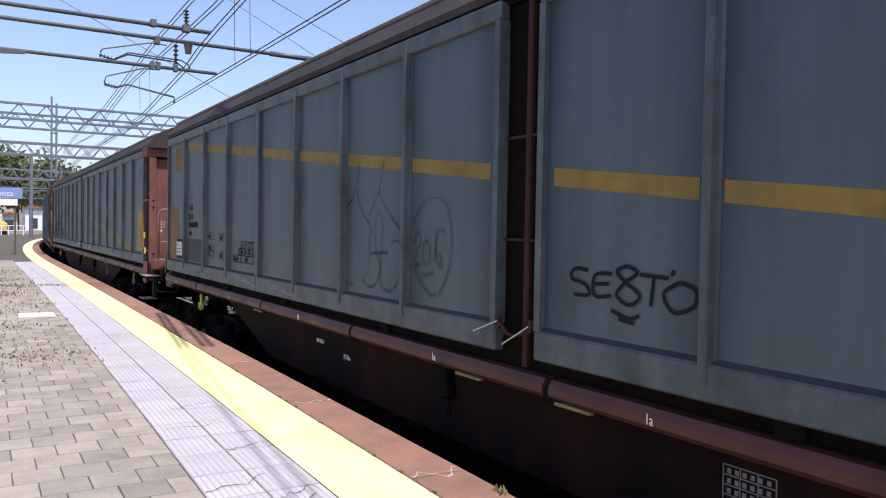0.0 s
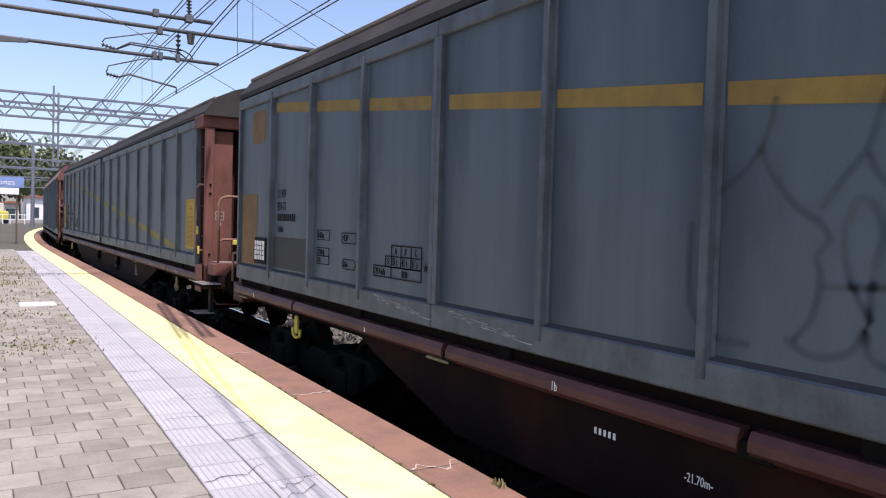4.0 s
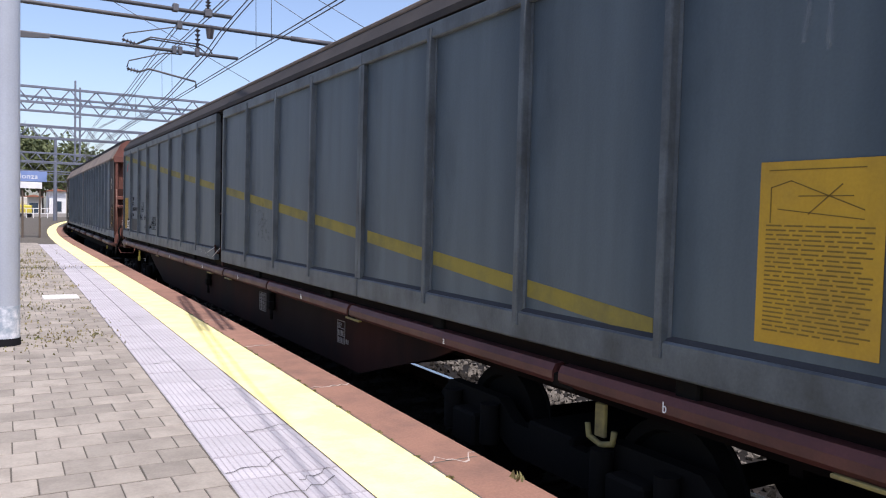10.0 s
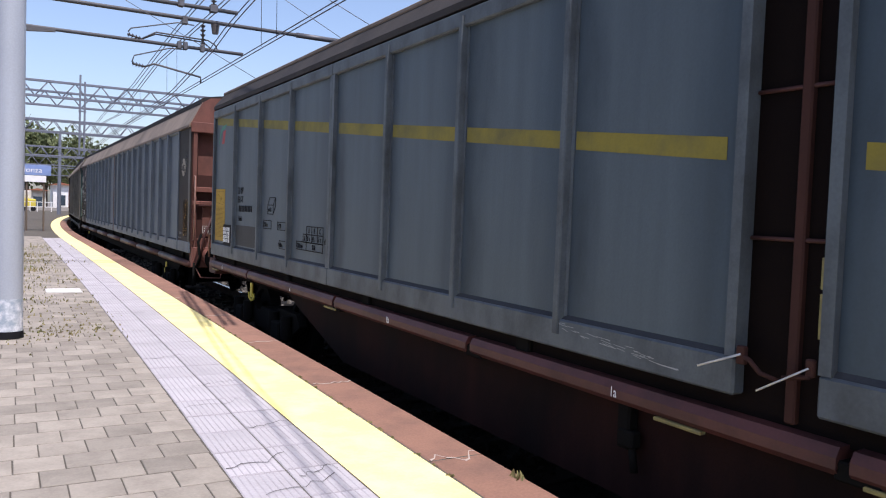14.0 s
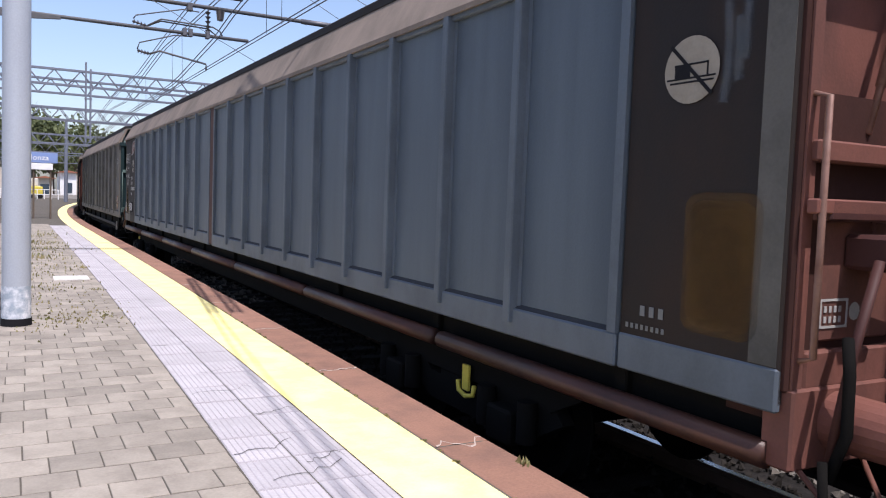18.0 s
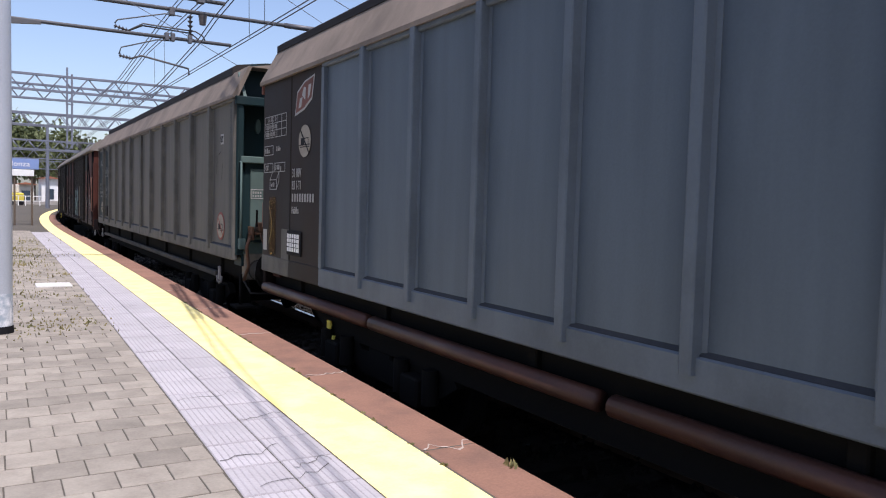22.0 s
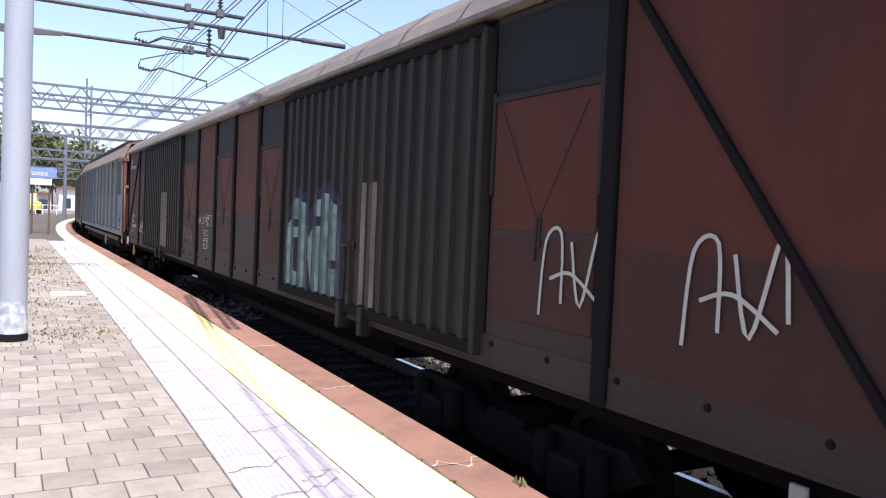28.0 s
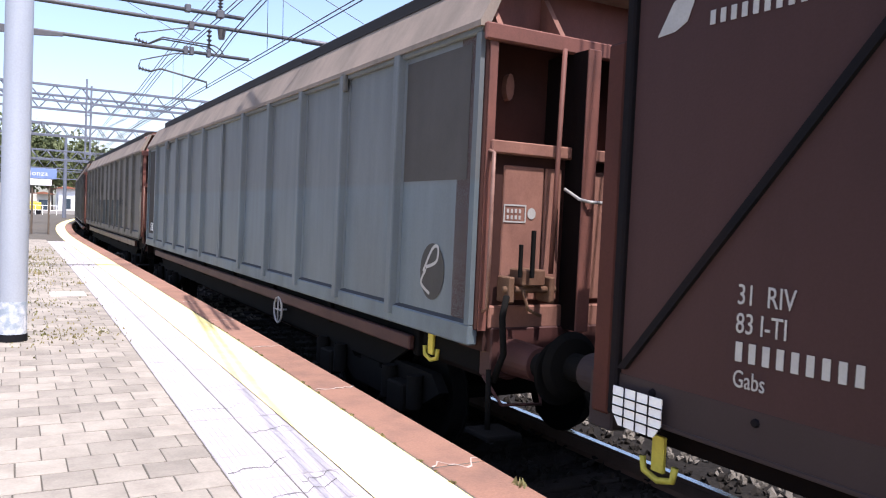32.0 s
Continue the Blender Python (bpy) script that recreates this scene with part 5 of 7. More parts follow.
def eave_end(w, n, turn, main, pale, wheel=False, plain=False):
    """The recessed end under the roof hood, with brake gear."""
    # brown ends: recess walls take the darker copy, hood shade in the colour
    deep = M_BROWN_SHADED if main is M_BROWN else main
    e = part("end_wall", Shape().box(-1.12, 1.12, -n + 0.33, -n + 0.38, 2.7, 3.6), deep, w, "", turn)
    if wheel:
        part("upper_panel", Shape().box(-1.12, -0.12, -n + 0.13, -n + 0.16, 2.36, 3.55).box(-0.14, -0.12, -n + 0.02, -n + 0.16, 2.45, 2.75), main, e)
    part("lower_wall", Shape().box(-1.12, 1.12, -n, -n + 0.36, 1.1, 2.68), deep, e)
    # brown posts: sides in the shaded copy, front flanges in the lit one
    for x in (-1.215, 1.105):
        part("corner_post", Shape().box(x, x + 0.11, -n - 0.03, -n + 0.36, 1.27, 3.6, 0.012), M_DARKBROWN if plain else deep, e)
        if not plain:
            part("post_flange", Shape().box(x + 0.02, x + 0.09, -n - 0.045, -n - 0.032, 1.27, 3.5), main, e)
    hood = 3.69 if wheel else 3.62
    part("top_beam", Shape().box(-1.25, 1.25, -n - 0.07, -n - 0.02, 3.49, hood, 0.012).box(-1.2, 1.2, -n - 0.02, -n + 0.36, 3.58, 3.62), main, e)
    part("gable", Shape().prism(both([(-1.27, 3.62), (-1.05, 4.06), (-0.9, 4.16), (0, 4.24)]), "y", *((-n - 0.06, -n - 0.01) if wheel else (-n + 0.28, -n + 0.34))), main, e)
    for x in () if wheel else (-1.12, -0.52, 0.46):
        part("gable_rib", Shape().prism([(-n - 0.02, 3.62), (-n + 0.28, 3.62), (-n + 0.28, 4.02)], "x", x, x + 0.05), pale, e)
    if plain:
        part("headstock", Shape().box(-1.22, 1.22, -n - 0.02, -n + 0.1, 0.92, 1.28, 0.012), M_GRIME_SHADE, e)
        return e
    tall = 2.08 if wheel else 2.56
    part("pale_panel", Shape().box(-1.0, -0.62, -n - 0.02, -n + 0.05, 1.5, tall, 0.01), pale, e)
    part("pale_panel", Shape().box(-0.60, -0.44, -n - 0.02, -n + 0.05, 1.5, tall, 0.01), pale, e)
    part("pale_panel", Shape().box(-0.24, 1.0, -n - 0.02, -n + 0.05, 1.5, tall, 0.01), pale, e)
    zc = 2.40 if wheel else 2.69
    part("cross_beam", Shape().box(-1.16, -0.1 if wheel else 1.1, -n - 0.08, -n + 0.34, zc - 0.05, zc + 0.05, 0.01), pale, e)
    part("lower_panel", Shape().box(-1.1, 1.1, -n - 0.04, -n + 0.02, 1.28, 1.46, 0.012), pale, e)
    hw = 1.2 if wheel else 1.08
    part("headstock", Shape().box(-hw, hw, -n - 0.06, -n + 0.1, 0.90, 1.29, 0.012), M_HEAD if main is M_GREEN else M_BROWN if wheel else M_MAROON, e)
    # front flange lit brown, web near black: side shade painted on the post
    for x in (-0.03, 0.6) if wheel else (-0.42, 0.36):
        part("end_post", Shape().box(x, x + 0.13, -n - 0.26, -n - 0.24, 1.27, 3.5, 0.006), main, e)
        part("post_web", Shape().box(x + 0.02, x + 0.10, -n - 0.24, -n + 0.3, 1.27, 3.5), deep if main is M_GREEN else M_GRIME_SHADE, e)
    if not wheel:
        part("brake_pipe", Shape().tube([(-0.55, -n - 0.12, 3.5), (-0.57, -n - 0.12, 2.5), (-0.60, -n - 0.14, 1.72)], 0.020, 8), M_BROWN if main is not M_GREEN else M_GREEN_PALE, e)
    low = 0.55 if wheel else 0.0
    lines(e, frame_lines(0.2, 0.13), M_OLD_WHITE, 0, 0.012, FACE, "inspection_mark", (0, 0)).matrix_basis = shift(-0.99, -n - 0.024, 2.12 - low) @ FACE
    part("small_disc", Shape().prism([(-0.73 + 0.04 * math.cos(k * 0.5236), 2.19 - low + 0.045 * math.sin(k * 0.5236)) for k in range(12)], "y", -n - 0.026, -n - 0.022), M_OLD_WHITE, e)
    for z in (2.14, 2.19):
        bars(e, -1.145, z, 0.15, 0.032, M_OLD_WHITE, 0, 4, FACE).matrix_basis = shift(-0.97, -n - 0.024, z - low) @ FACE
    if main is M_GREEN:
        part("small_disc_text", lettering_mesh("TS", 0.045, M_INK), None, e, at=shift(-0.757, -n - 0.028, 2.168) @ FACE)
        part("valve_box", Shape().box(-1.19, -1.09, -n - 0.14, -n - 0.04, 1.36, 1.52, 0.012), M_GREEN_PALE, e)
    if not wheel:
        part("grip", Shape().tube([(-0.47, -n - 0.10, 2.40), (-0.44, -n - 0.25, 2.32), (-0.36, -n - 0.30, 2.30), (-0.2, -n - 0.30, 2.30)], 0.013, 8), M_OLD_WHITE, e)
    part("lamp_iron", Shape().prism([(-0.8 + 0.04 * math.cos(k * 0.5236), 3.22 + 0.11 * math.sin(k * 0.5236)) for k in range(12)], "y", -n + 0.26, -n + 0.33), pale, e)
    part("grab_rail", Shape().tube([(-1.16, -n - 0.03, 2.66), (-1.17, -n - 0.12, 2.64), (-1.17, -n - 0.12, 1.45), (-1.16, -n - 0.03, 1.42)], 0.016, 8), pale if main is M_GREEN else M_BROWN_RAIL, e)
    if wheel:
        part("tie_rod", Shape().tube([(-0.36, -n, 3.48), (-0.68, -n, 2.51)], 0.018, 8).tube([(-0.47, -n, 3.15), (-0.60, -n, 2.75)], 0.026, 8), M_BROWN_RAIL, e)
        part("bar", Shape().box(-1.2, -0.52, -n - 0.12, -n - 0.06, 2.11, 2.18, 0.008), M_BROWN, e)
        b = part("brake_gear", Shape().box(-1.1, -0.5, -n - 0.12, -n - 0.04, 2.08, 2.18, 0.01).box(-0.85, -0.6, -n - 0.26, -n - 0.02, 1.85, 2.02, 0.02)
                 .tube([(-0.62, -n - 0.2, 1.95), (-0.36, -n - 0.24, 1.97)], 0.03, 8).tube([(-0.85, -n - 0.2, 1.9), (-1.0, -n - 0.2, 1.5), (-1.08, -n - 0.16, 0.92)], 0.024, 8), M_MAROON, e)
        ux, uy = -0.08, -0.33
        ring = [(-0.36 + ux * math.cos(k * math.pi / 14), -n - 0.24 + uy * math.cos(k * math.pi / 14), 1.97 + 0.34 * math.sin(k * math.pi / 14)) for k in range(28)]
        hub = (-0.36, -n - 0.24, 1.97)
        hs = Shape().tube(ring, 0.016, 8, True)
        for k in (2, 11, 20):
            hs.tube([hub, ring[k]], 0.012, 6)
        part("hand_wheel", hs, M_YELLOW_PART, b, "yellow hand brake wheel")
    else:
        b = part("brake_box", Shape().box(-0.93, -0.72, -n - 0.24, -n - 0.04, 1.63, 1.76, 0.012).tube([(-1.06, -n - 0.17, 1.60), (-0.58, -n - 0.17, 1.60)], 0.028, 10)
                 .box(-1.04, -0.99, -n - 0.22, -n - 0.04, 1.5, 1.70, 0.01).box(-0.66, -0.61, -n - 0.22, -n - 0.04, 1.5, 1.70, 0.01).tube([(-0.9, -n - 0.2, 1.6), (-0.86, -n - 0.22, 1.45), (-0.74, -n - 0.22, 1.4)], 0.014, 6), M_RUST, e, "rusty brake gear box")
        part("lever", Shape().box(-0.9, -0.87, -n - 0.30, -n - 0.27, 1.7, 2.06, 0.004), M_BROWN_RAIL if main is M_GREEN else M_BLACK, b)
        part("lever", Shape().box(-0.98, -0.955, -n - 0.26, -n - 0.23, 1.7, 1.95, 0.004), M_BLACK, b)
    part("step", Shape().tube([(-1.18, -n - 0.2, 1.0), (-1.2, -n - 0.25, 0.56)], 0.022, 6).box(-1.32, -1.02, -n - 0.45, -n - 0.12, 0.52, 0.56, 0.008), M_BLACK, e)
    part("air_hose", Shape().tube([(-1.05, -n - 0.2, 1.55), (-1.12, -n - 0.26, 1.4), (-1.08, -n - 0.24, 1.12), (-1.14, -n - 0.2, 0.9)], 0.026, 8), M_RUST if main is M_GREEN else M_BLACK, e)
    return e


def eave_wagon(y0, n, label, halves, skin, trim, end, pale, band_z, beam, wheel=False, roof_from=0.0, ribw=0.1, core=None, stile=0.07, roof_lift=0.13):
    """halves: (from, to, panels) of each sliding wall, for the platform side."""
    w = new("covered_wagon")
    tagged(w, label, "freight wagon", "wagons of the train")
    body_core(w, n - 0.5, core or M_DARKBROWN, 3.6)
    for turn in (NEAR, FAR):
        for a, b, k in halves:
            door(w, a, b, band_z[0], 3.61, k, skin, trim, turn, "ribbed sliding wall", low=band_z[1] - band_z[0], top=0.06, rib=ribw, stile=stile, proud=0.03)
        s = Shape().prism([(-1.285, 3.59), (-1.285, 3.635), (-1.045, 4.075), (-1.0, 4.06), (-1.2, 3.6)], "y", -n - 0.03, n + 0.03)
        part("eave", s, M_EAVE, w, "dusty tan sloping roof edge", turn)
        for piece in beam(n):
            part("runner", piece, M_RUNNER if end is M_GREEN else M_TUBE if band_z[0] > 1.16 else M_MAROON, w, "", turn)
        for i in range(int(2 * n / 2.2)):
            y = -n + 1.1 + i * 2.2
            part("runner_bracket", Shape().box(-1.13, -1.0, y - 0.05, y + 0.05, 0.88, band_z[0], 0.01), M_BLACK, w, "", turn)
    part("roof", Shape().prism(both([(-1.07, 4.05), (-1.07, 4.03 + roof_lift), (-1.0, 4.08 + roof_lift), (-0.55, 4.15 + roof_lift), (0, 4.2 + roof_lift)]), "y", -n + roof_from, n - 1.3 * roof_from), M_ROOF_BLACK, w, "dark sheeted roof")
    if roof_from:
        part("roof_front", Shape().prism(both([(-1.05, 4.06), (-0.5, 4.16), (0, 4.2)]), "y", -n - 0.03, -n + roof_from), M_EAVE, w)
        part("roof_rear", Shape().prism(both([(-1.05, 4.06), (-0.5, 4.16), (0, 4.2)]), "y", n - 1.3 * roof_from, n + 0.03), M_EAVE, w)
    part("underframe", Shape().box(-1.0, 1.0, -n, n, 0.86, 1.16), M_GRIME_SHADE, w, "grimy steel underframe, darkened for the shade beneath")
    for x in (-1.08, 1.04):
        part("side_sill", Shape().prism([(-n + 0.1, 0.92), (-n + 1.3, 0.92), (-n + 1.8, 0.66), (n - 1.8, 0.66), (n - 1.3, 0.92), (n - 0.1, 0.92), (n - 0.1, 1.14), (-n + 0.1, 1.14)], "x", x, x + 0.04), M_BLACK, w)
    part("centre_sill", Shape().box(-0.6, 0.6, -3.5, 3.5, 0.42, 0.9), M_GRIME_SHADE, w)
    for y in (-n * 0.72, n * 0.72):
        bogie(w, y)
    if n > 9:
        added_rigging(w, -n + 0.1, -n * 0.72 - 1.5)
        added_rigging(w, n * 0.72 + 1.5, n - 0.1)
    eave_end(w, n, NEAR, end, pale, wheel)
    eave_end(w, n, FAR, end, pale, plain=True)
    WAGONS.append((w, y0, n * 0.72))
    return w


def round_beam(z0, z1, step):
    def make(n):
        out = []
        k = max(1, round(2 * n / step))
        for i in range(k):
            a, b = -n + i * 2 * n / k + 0.06, -n + (i + 1) * 2 * n / k - 0.06
            r = (z1 - z0) / 2
            out.append(Shape().tube([(-1.19, a, z0 + r), (-1.19, b, z0 + r)], r, 12))
        return out
    return make


def flat_beam(z0, z1, x=-1.14):
    return lambda n: [Shape().box(x - 0.06, x, -n + 1.1, n - 1.1, z0, z1, 0.012)]


# blue-grey wagon with dark brown end bays
w3 = eave_wagon(53.535, 11.0, "blue-grey ribbed sliding-wall wagon with dark brown end bays", ((-9.97, -0.127, 10), (0.127, 9.02, 9)), M_BLUEGREY, M_BLUEGREY_FRAME, M_BROWN, M_BROWN,
                (1.17, 1.37), round_beam(0.88, 1.02, 3.1), True, core=M_BROWN, roof_lift=0.1)
buffers(w3, 11.0, 0.80, NEAR, M_BROWN)
buffers(w3, 10.9, 0.74, FAR, M_BROWN)
for x in (-1.25, 1.17):
    part("gap_post", Shape().box(x, x + 0.08, -0.119, 0.119, 1.2, 3.6, 0.008), M_POST, w3, "rust-brown middle post")
for a, b in ((-11.0, -9.98), (9.03, 9.97), (9.99, 11.0)):
    p = part("end_bay", Shape().box(-1.235, -1.16, a, b, 1.2, 3.6, 0.01), M_DARKBROWN, w3, "dark brown end bay")
    part("end_bay", Shape().box(1.16, 1.235, a, b, 1.2, 3.6, 0.01), M_DARKBROWN, w3)
    part("bay_band", Shape().box(-1.245, -1.2, a, b, 1.17, 1.38, 0.01), M_TAUPE_FRAME if a > 9.98 else M_BLUEGREY_FRAME if a < -10 else M_DARKBROWN, w3)
XB = -1.239
patch(w3, 10., 10.26, 1.38, 1.75, M_TAUPE_FRAME, XB, label="bare primed patch")
disc_sign(w3, -10.41, 2.84, 0.21, XB, False)
for k in range(5):
    patch(w3, -10.88 + 0.03 * k, -10.42 - 0.03 * k, 1.47 + 0.03 * k, 2.2 - 0.04 * k, M_STAIN, XB - 0.001 - 0.0008 * k, "stain", "mustard rust stain", 0.09)
bars(w3, -10.13, 1.50, 0.2, 0.06, M_FADED, XB, 3)
bars(w3, -10.03, 1.42, 0.3, 0.03, M_FADED, XB, 8)
patch(w3, -10.99, -10.84, 1.385, 3.55, M_TAUPE_FRAME, XB, "corner_strip", "bare worn corner strip")
scrawl(w3, [[(0.0, 0.5), (0.02, 0.25), (0.0, 0.0)], [(0.07, 0.42), (0.08, 0.1)], [(0.12, 0.5), (0.11, 0.2)]], M_DRIP, -10.62, 2.65, XB - 0.004, 0.018, "scuff", "pale rubbed scuffs", soft=True)
disc_sign(w3, 9.52, 2.79, 0.22, XB, False)
part("emblem", Shape().prism([(9.85, 3.10), (9.55, 3.15), (9.32, 3.25), (9.25, 3.52), (9.55, 3.48), (9.78, 3.38)], "x", XB - 0.001, XB + 0.001), M_OLD_WHITE, w3)
part("emblem", Shape().prism([(9.82, 3.13), (9.56, 3.175), (9.34, 3.27), (9.28, 3.495), (9.55, 3.455), (9.76, 3.36)], "x", XB - 0.004, XB - 0.002), M_BROWN, w3)
for q in ([(9.72, 3.18), (9.64, 3.19), (9.6, 3.3), (9.68, 3.29)], [(9.62, 3.32), (9.52, 3.26), (9.5, 3.4), (9.56, 3.41)], [(9.44, 3.26), (9.38, 3.3), (9.34, 3.42), (9.42, 3.42)]):
    part("emblem", Shape().prism(q, "x", XB - 0.007, XB - 0.005), M_OLD_WHITE, w3)
write(w3, "31 RIV", 9.91, 2.38, 0.105, M_OLD_WHITE, XB - 0.003)
write(w3, "83 I-TI", 9.91, 2.235, 0.105, M_OLD_WHITE, XB - 0.003)
bars(w3, 9.91, 2.09, 0.72, 0.10, M_OLD_WHITE, XB - 0.003, 9)
write(w3, "Habillss", 9.91, 1.95, 0.085, M_OLD_WHITE, XB - 0.003, 0.62)
reflector(w3, 9.8, 1.60, 0.38, 0.21, XB - 0.002)
for i, (t, k) in enumerate((("A   B   C   D", 0.06), ("S 33.0t 41.0t 51.0t 59.0t", 0.055), ("SS 33.0t 41.0t   49.0t", 0.055))):
    write(w3, t, 10.9 if i else 10.76, 3.10 - 0.09 * i, k, M_OLD_WHITE, XB - 0.003, 0.56)
lines(w3, frame_lines(0.8, 0.27, (0.12, 0.29, 0.46, 0.63), (0.09, 0.18)), M_OLD_WHITE, XB - 0.003, 0.008, at=(10.93, 2.90), name="load_table")
boxed(w3, "R 60 m", 10.93, 2.68, 0.33, 0.115, M_OLD_WHITE, XB - 0.003)
write(w3, "-21.60m-", 10.5, 2.72, 0.06, M_OLD_WHITE, XB - 0.003, 0.6)
boxed(w3, "<2'30'", 10.93, 2.46, 0.33, 0.11, M_OLD_WHITE, XB - 0.003)
boxed(w3, "31 000 kg", 10.54, 2.46, 0.38, 0.11, M_OLD_WHITE, XB - 0.003)
cube_sign(w3, 10.7, 2.24, 1.1, M_OLD_WHITE, XB - 0.003, "m3 153")
for k in range(4):
    patch(w3, 10.46 + 0.025 * k, 10.74 - 0.025 * k, 1.4 + 0.03 * k, 2.15 - 0.05 * k, M_STAIN, XB - 0.001 - 0.0008 * k, "stain", "rusty stain", 0.05)
scrawl(w3, [[(0.0, 0.0), (0.08, 0.12), (0.1, 0.26), (0.05, 0.4), (0.0, 0.48)]], M_YELLOW_OLD, 10.72, 1.55, XB - 0.006, 0.006, "chalk_mark")
patch(w3, 10.8, 10.94, 1.45, 1.72, M_OLD_WHITE, XB - 0.002, "card", "white card")
hook(w3, 9.0, 0.62, x=-1.12)
hook(w3, -8.2, 0.62, x=-1.12)

# dusty green-ended wagon
w4 = eave_wagon(75.0, 7.8, "dirt-covered grey ribbed wagon with dark green ends", ((-7.8, -0.025, 6), (0.025, 7.8, 6)), M_TAUPE, M_TAUPE_FRAME, M_GREEN, M_GREEN_PALE,
                (1.19, 1.375), flat_beam(0.84, 0.93, -1.15), roof_from=0.75, ribw=0.15)
buffers(w4, 7.86, 0.62, NEAR, M_RUNNER, 1.04, 0.16)
buffers(w4, 7.8, 0.65, FAR, M_GRIME_SHADE)
patch(w4, -7.14, -6.97, 2.95, 3.11, M_OLD_WHITE, name="card", label="white card")
write(w4, "UIC", -6.98, 2.98, 0.10, M_INK, -1.222, 0.6)
disc_sign(w4, -7.03, 1.67, 0.22)
hook(w4, -7.0, 0.86, M_TABLE, -1.225)
hook(w4, 7.0, 0.86, M_TABLE, -1.225)
scrawl(w4, [[(0, 0), (0.03, 0.22), (0.02, 0.3)], [(0.3, -0.1), (0.36, 0.15)], [(0.12, 0.3), (0.25, 0.34)]], M_DARKBROWN, -6.75, 2.5, r=0.008, label="dark scratches")
for a, b in ((6.58, 7.72), (5.36, 6.42)):
    patch(w4, a, b, 1.44, 3.5, M_TEAL_PANEL, -1.217, "painted_bay", "dusty dark teal bay")
part("emblem", Shape().prism([(7.52, 3.02), (7.42, 3.2), (7.2, 3.25), (7.3, 3.2), (7.34, 3.1), (7.44, 3.04)], "x", -1.222, -1.219), M_FADED, w4)
bars(w4, 7.3, 3.05, 0.5, 0.05, M_FADED, -1.222, 9)
load_table(w4, 6.2, 2.78, M_FADED, -1.222, 1.0)
for i, t in enumerate(("31 RIV", "83 I-TI")):
    write(w4, t, 7.6, 2.40 - 0.12 * i, 0.085, M_FADED)
bars(w4, 7.6, 2.15, 0.65, 0.085, M_FADED, count=9)
bars(w4, 7.5, 2.03, 0.4, 0.06, M_FADED, count=5)
disc_sign(w4, 7.14, 1.72, 0.2, ring=False)
boxed(w4, "R 60 m", 6.28, 2.25, 0.34, 0.11, M_FADED)
cube_sign(w4, 5.72, 2.18, 0.9, M_FADED, text="m3 103")
pointed(w4, "33.0m", 6.25, 2.02, 0.3, 0.10, M_FADED)
bars(w4, 5.72, 2.02, 0.3, 0.05, M_FADED, count=7)
part("board_holder", Shape().box(-1.24, -1.217, 5.83, 6.25, 1.46, 1.78, 0.01), M_INK, w4)

# light blue wagon with brown ends, and more of its kind behind it
w6 = eave_wagon(117.36, 8.05, "light blue-grey ribbed wagon with rust-brown ends", ((-8.05, 0.2, 6), (0.22, 8.05, 6)), M_LIGHTBLUE, M_LIGHTBLUE, M_BROWN, M_BROWN_PALE,
                (1.15, 1.31), flat_beam(0.93, 1.06), roof_from=0.9, ribw=0.14)
buffers(w6, 8.05, 0.70, NEAR, M_MAROON, 1.06)
buffers(w6, 8.05, 0.75, FAR, M_BROWN)
patch(w6, -7.86, -6.5, 2.44, 3.5, M_OVERPAINT, -1.2175, label="grey-brown overpainted field")
patch(w6, 6.7, 7.9, 1.45, 3.5, M_DARKBROWN, -1.2175, label="dark brown bay")
part("sign_disc", Shape().prism([(-7.36 + 0.21 * math.cos(k * math.pi / 12), 1.67 + 0.24 * math.sin(k * math.pi / 12)) for k in range(24)], "x", -1.222, -1.219), M_TAUPE, w6)
scrawl(w6, [[(0.05, 0.2), (0.2, 0.4), (0.3, 0.42), (0.28, 0.3), (0.1, 0.24)], [(0.1, 0.22), (0.02, 0.1), (0.18, 0.02)]], M_OLD_WHITE, -7.16, 1.46, -1.226, 0.014, "scratched_sign")
hook(w6, -7.19, 0.97)
ringw = [(-1.2, -3.08 + 0.17 * math.cos(k * 0.5236), 0.82 + 0.17 * math.sin(k * 0.5236)) for k in range(12)]
part("brake_wheel", Shape().tube(ringw, 0.014, 6, True).tube([(-1.2, -3.25, 0.82), (-1.2, -2.91, 0.82)], 0.01, 6).tube([(-1.2, -3.08, 0.65), (-1.2, -3.08, 0.99)], 0.01, 6).tube([(-1.2, -3.08, 0.82), (-1.0, -3.08, 0.82)], 0.014, 6), M_OLD_WHITE, w6, "pale brake wheel")
for y, wg in ((-5.32, w6), (-5.18, w4), (5.38, w4), (5.2, w6)):
    part("lifting_eye", Shape().box(-1.29, -1.24, y - 0.06, y + 0.06, 3.42, 3.62, 0.012), M_TAUPE_FRAME, wg)
reflector(w6, 7.3, 1.62, 0.3, 0.2)

w7 = eave_wagon(135.1, 8.05, "dark dirt-covered ribbed wagon with rust-brown ends", ((-8.05, 0.2, 6), (0.22, 8.05, 6)), M_TAUPE, M_TAUPE_FRAME, M_BROWN, M_BROWN,
                (1.23, 1.41), flat_beam(0.96, 1.12), roof_from=0.9, ribw=0.14)
patch(w7, -4.2, 4.0, 1.45, 2.3, M_TEAL_PANEL, -1.2165, label="dusty dark teal field")
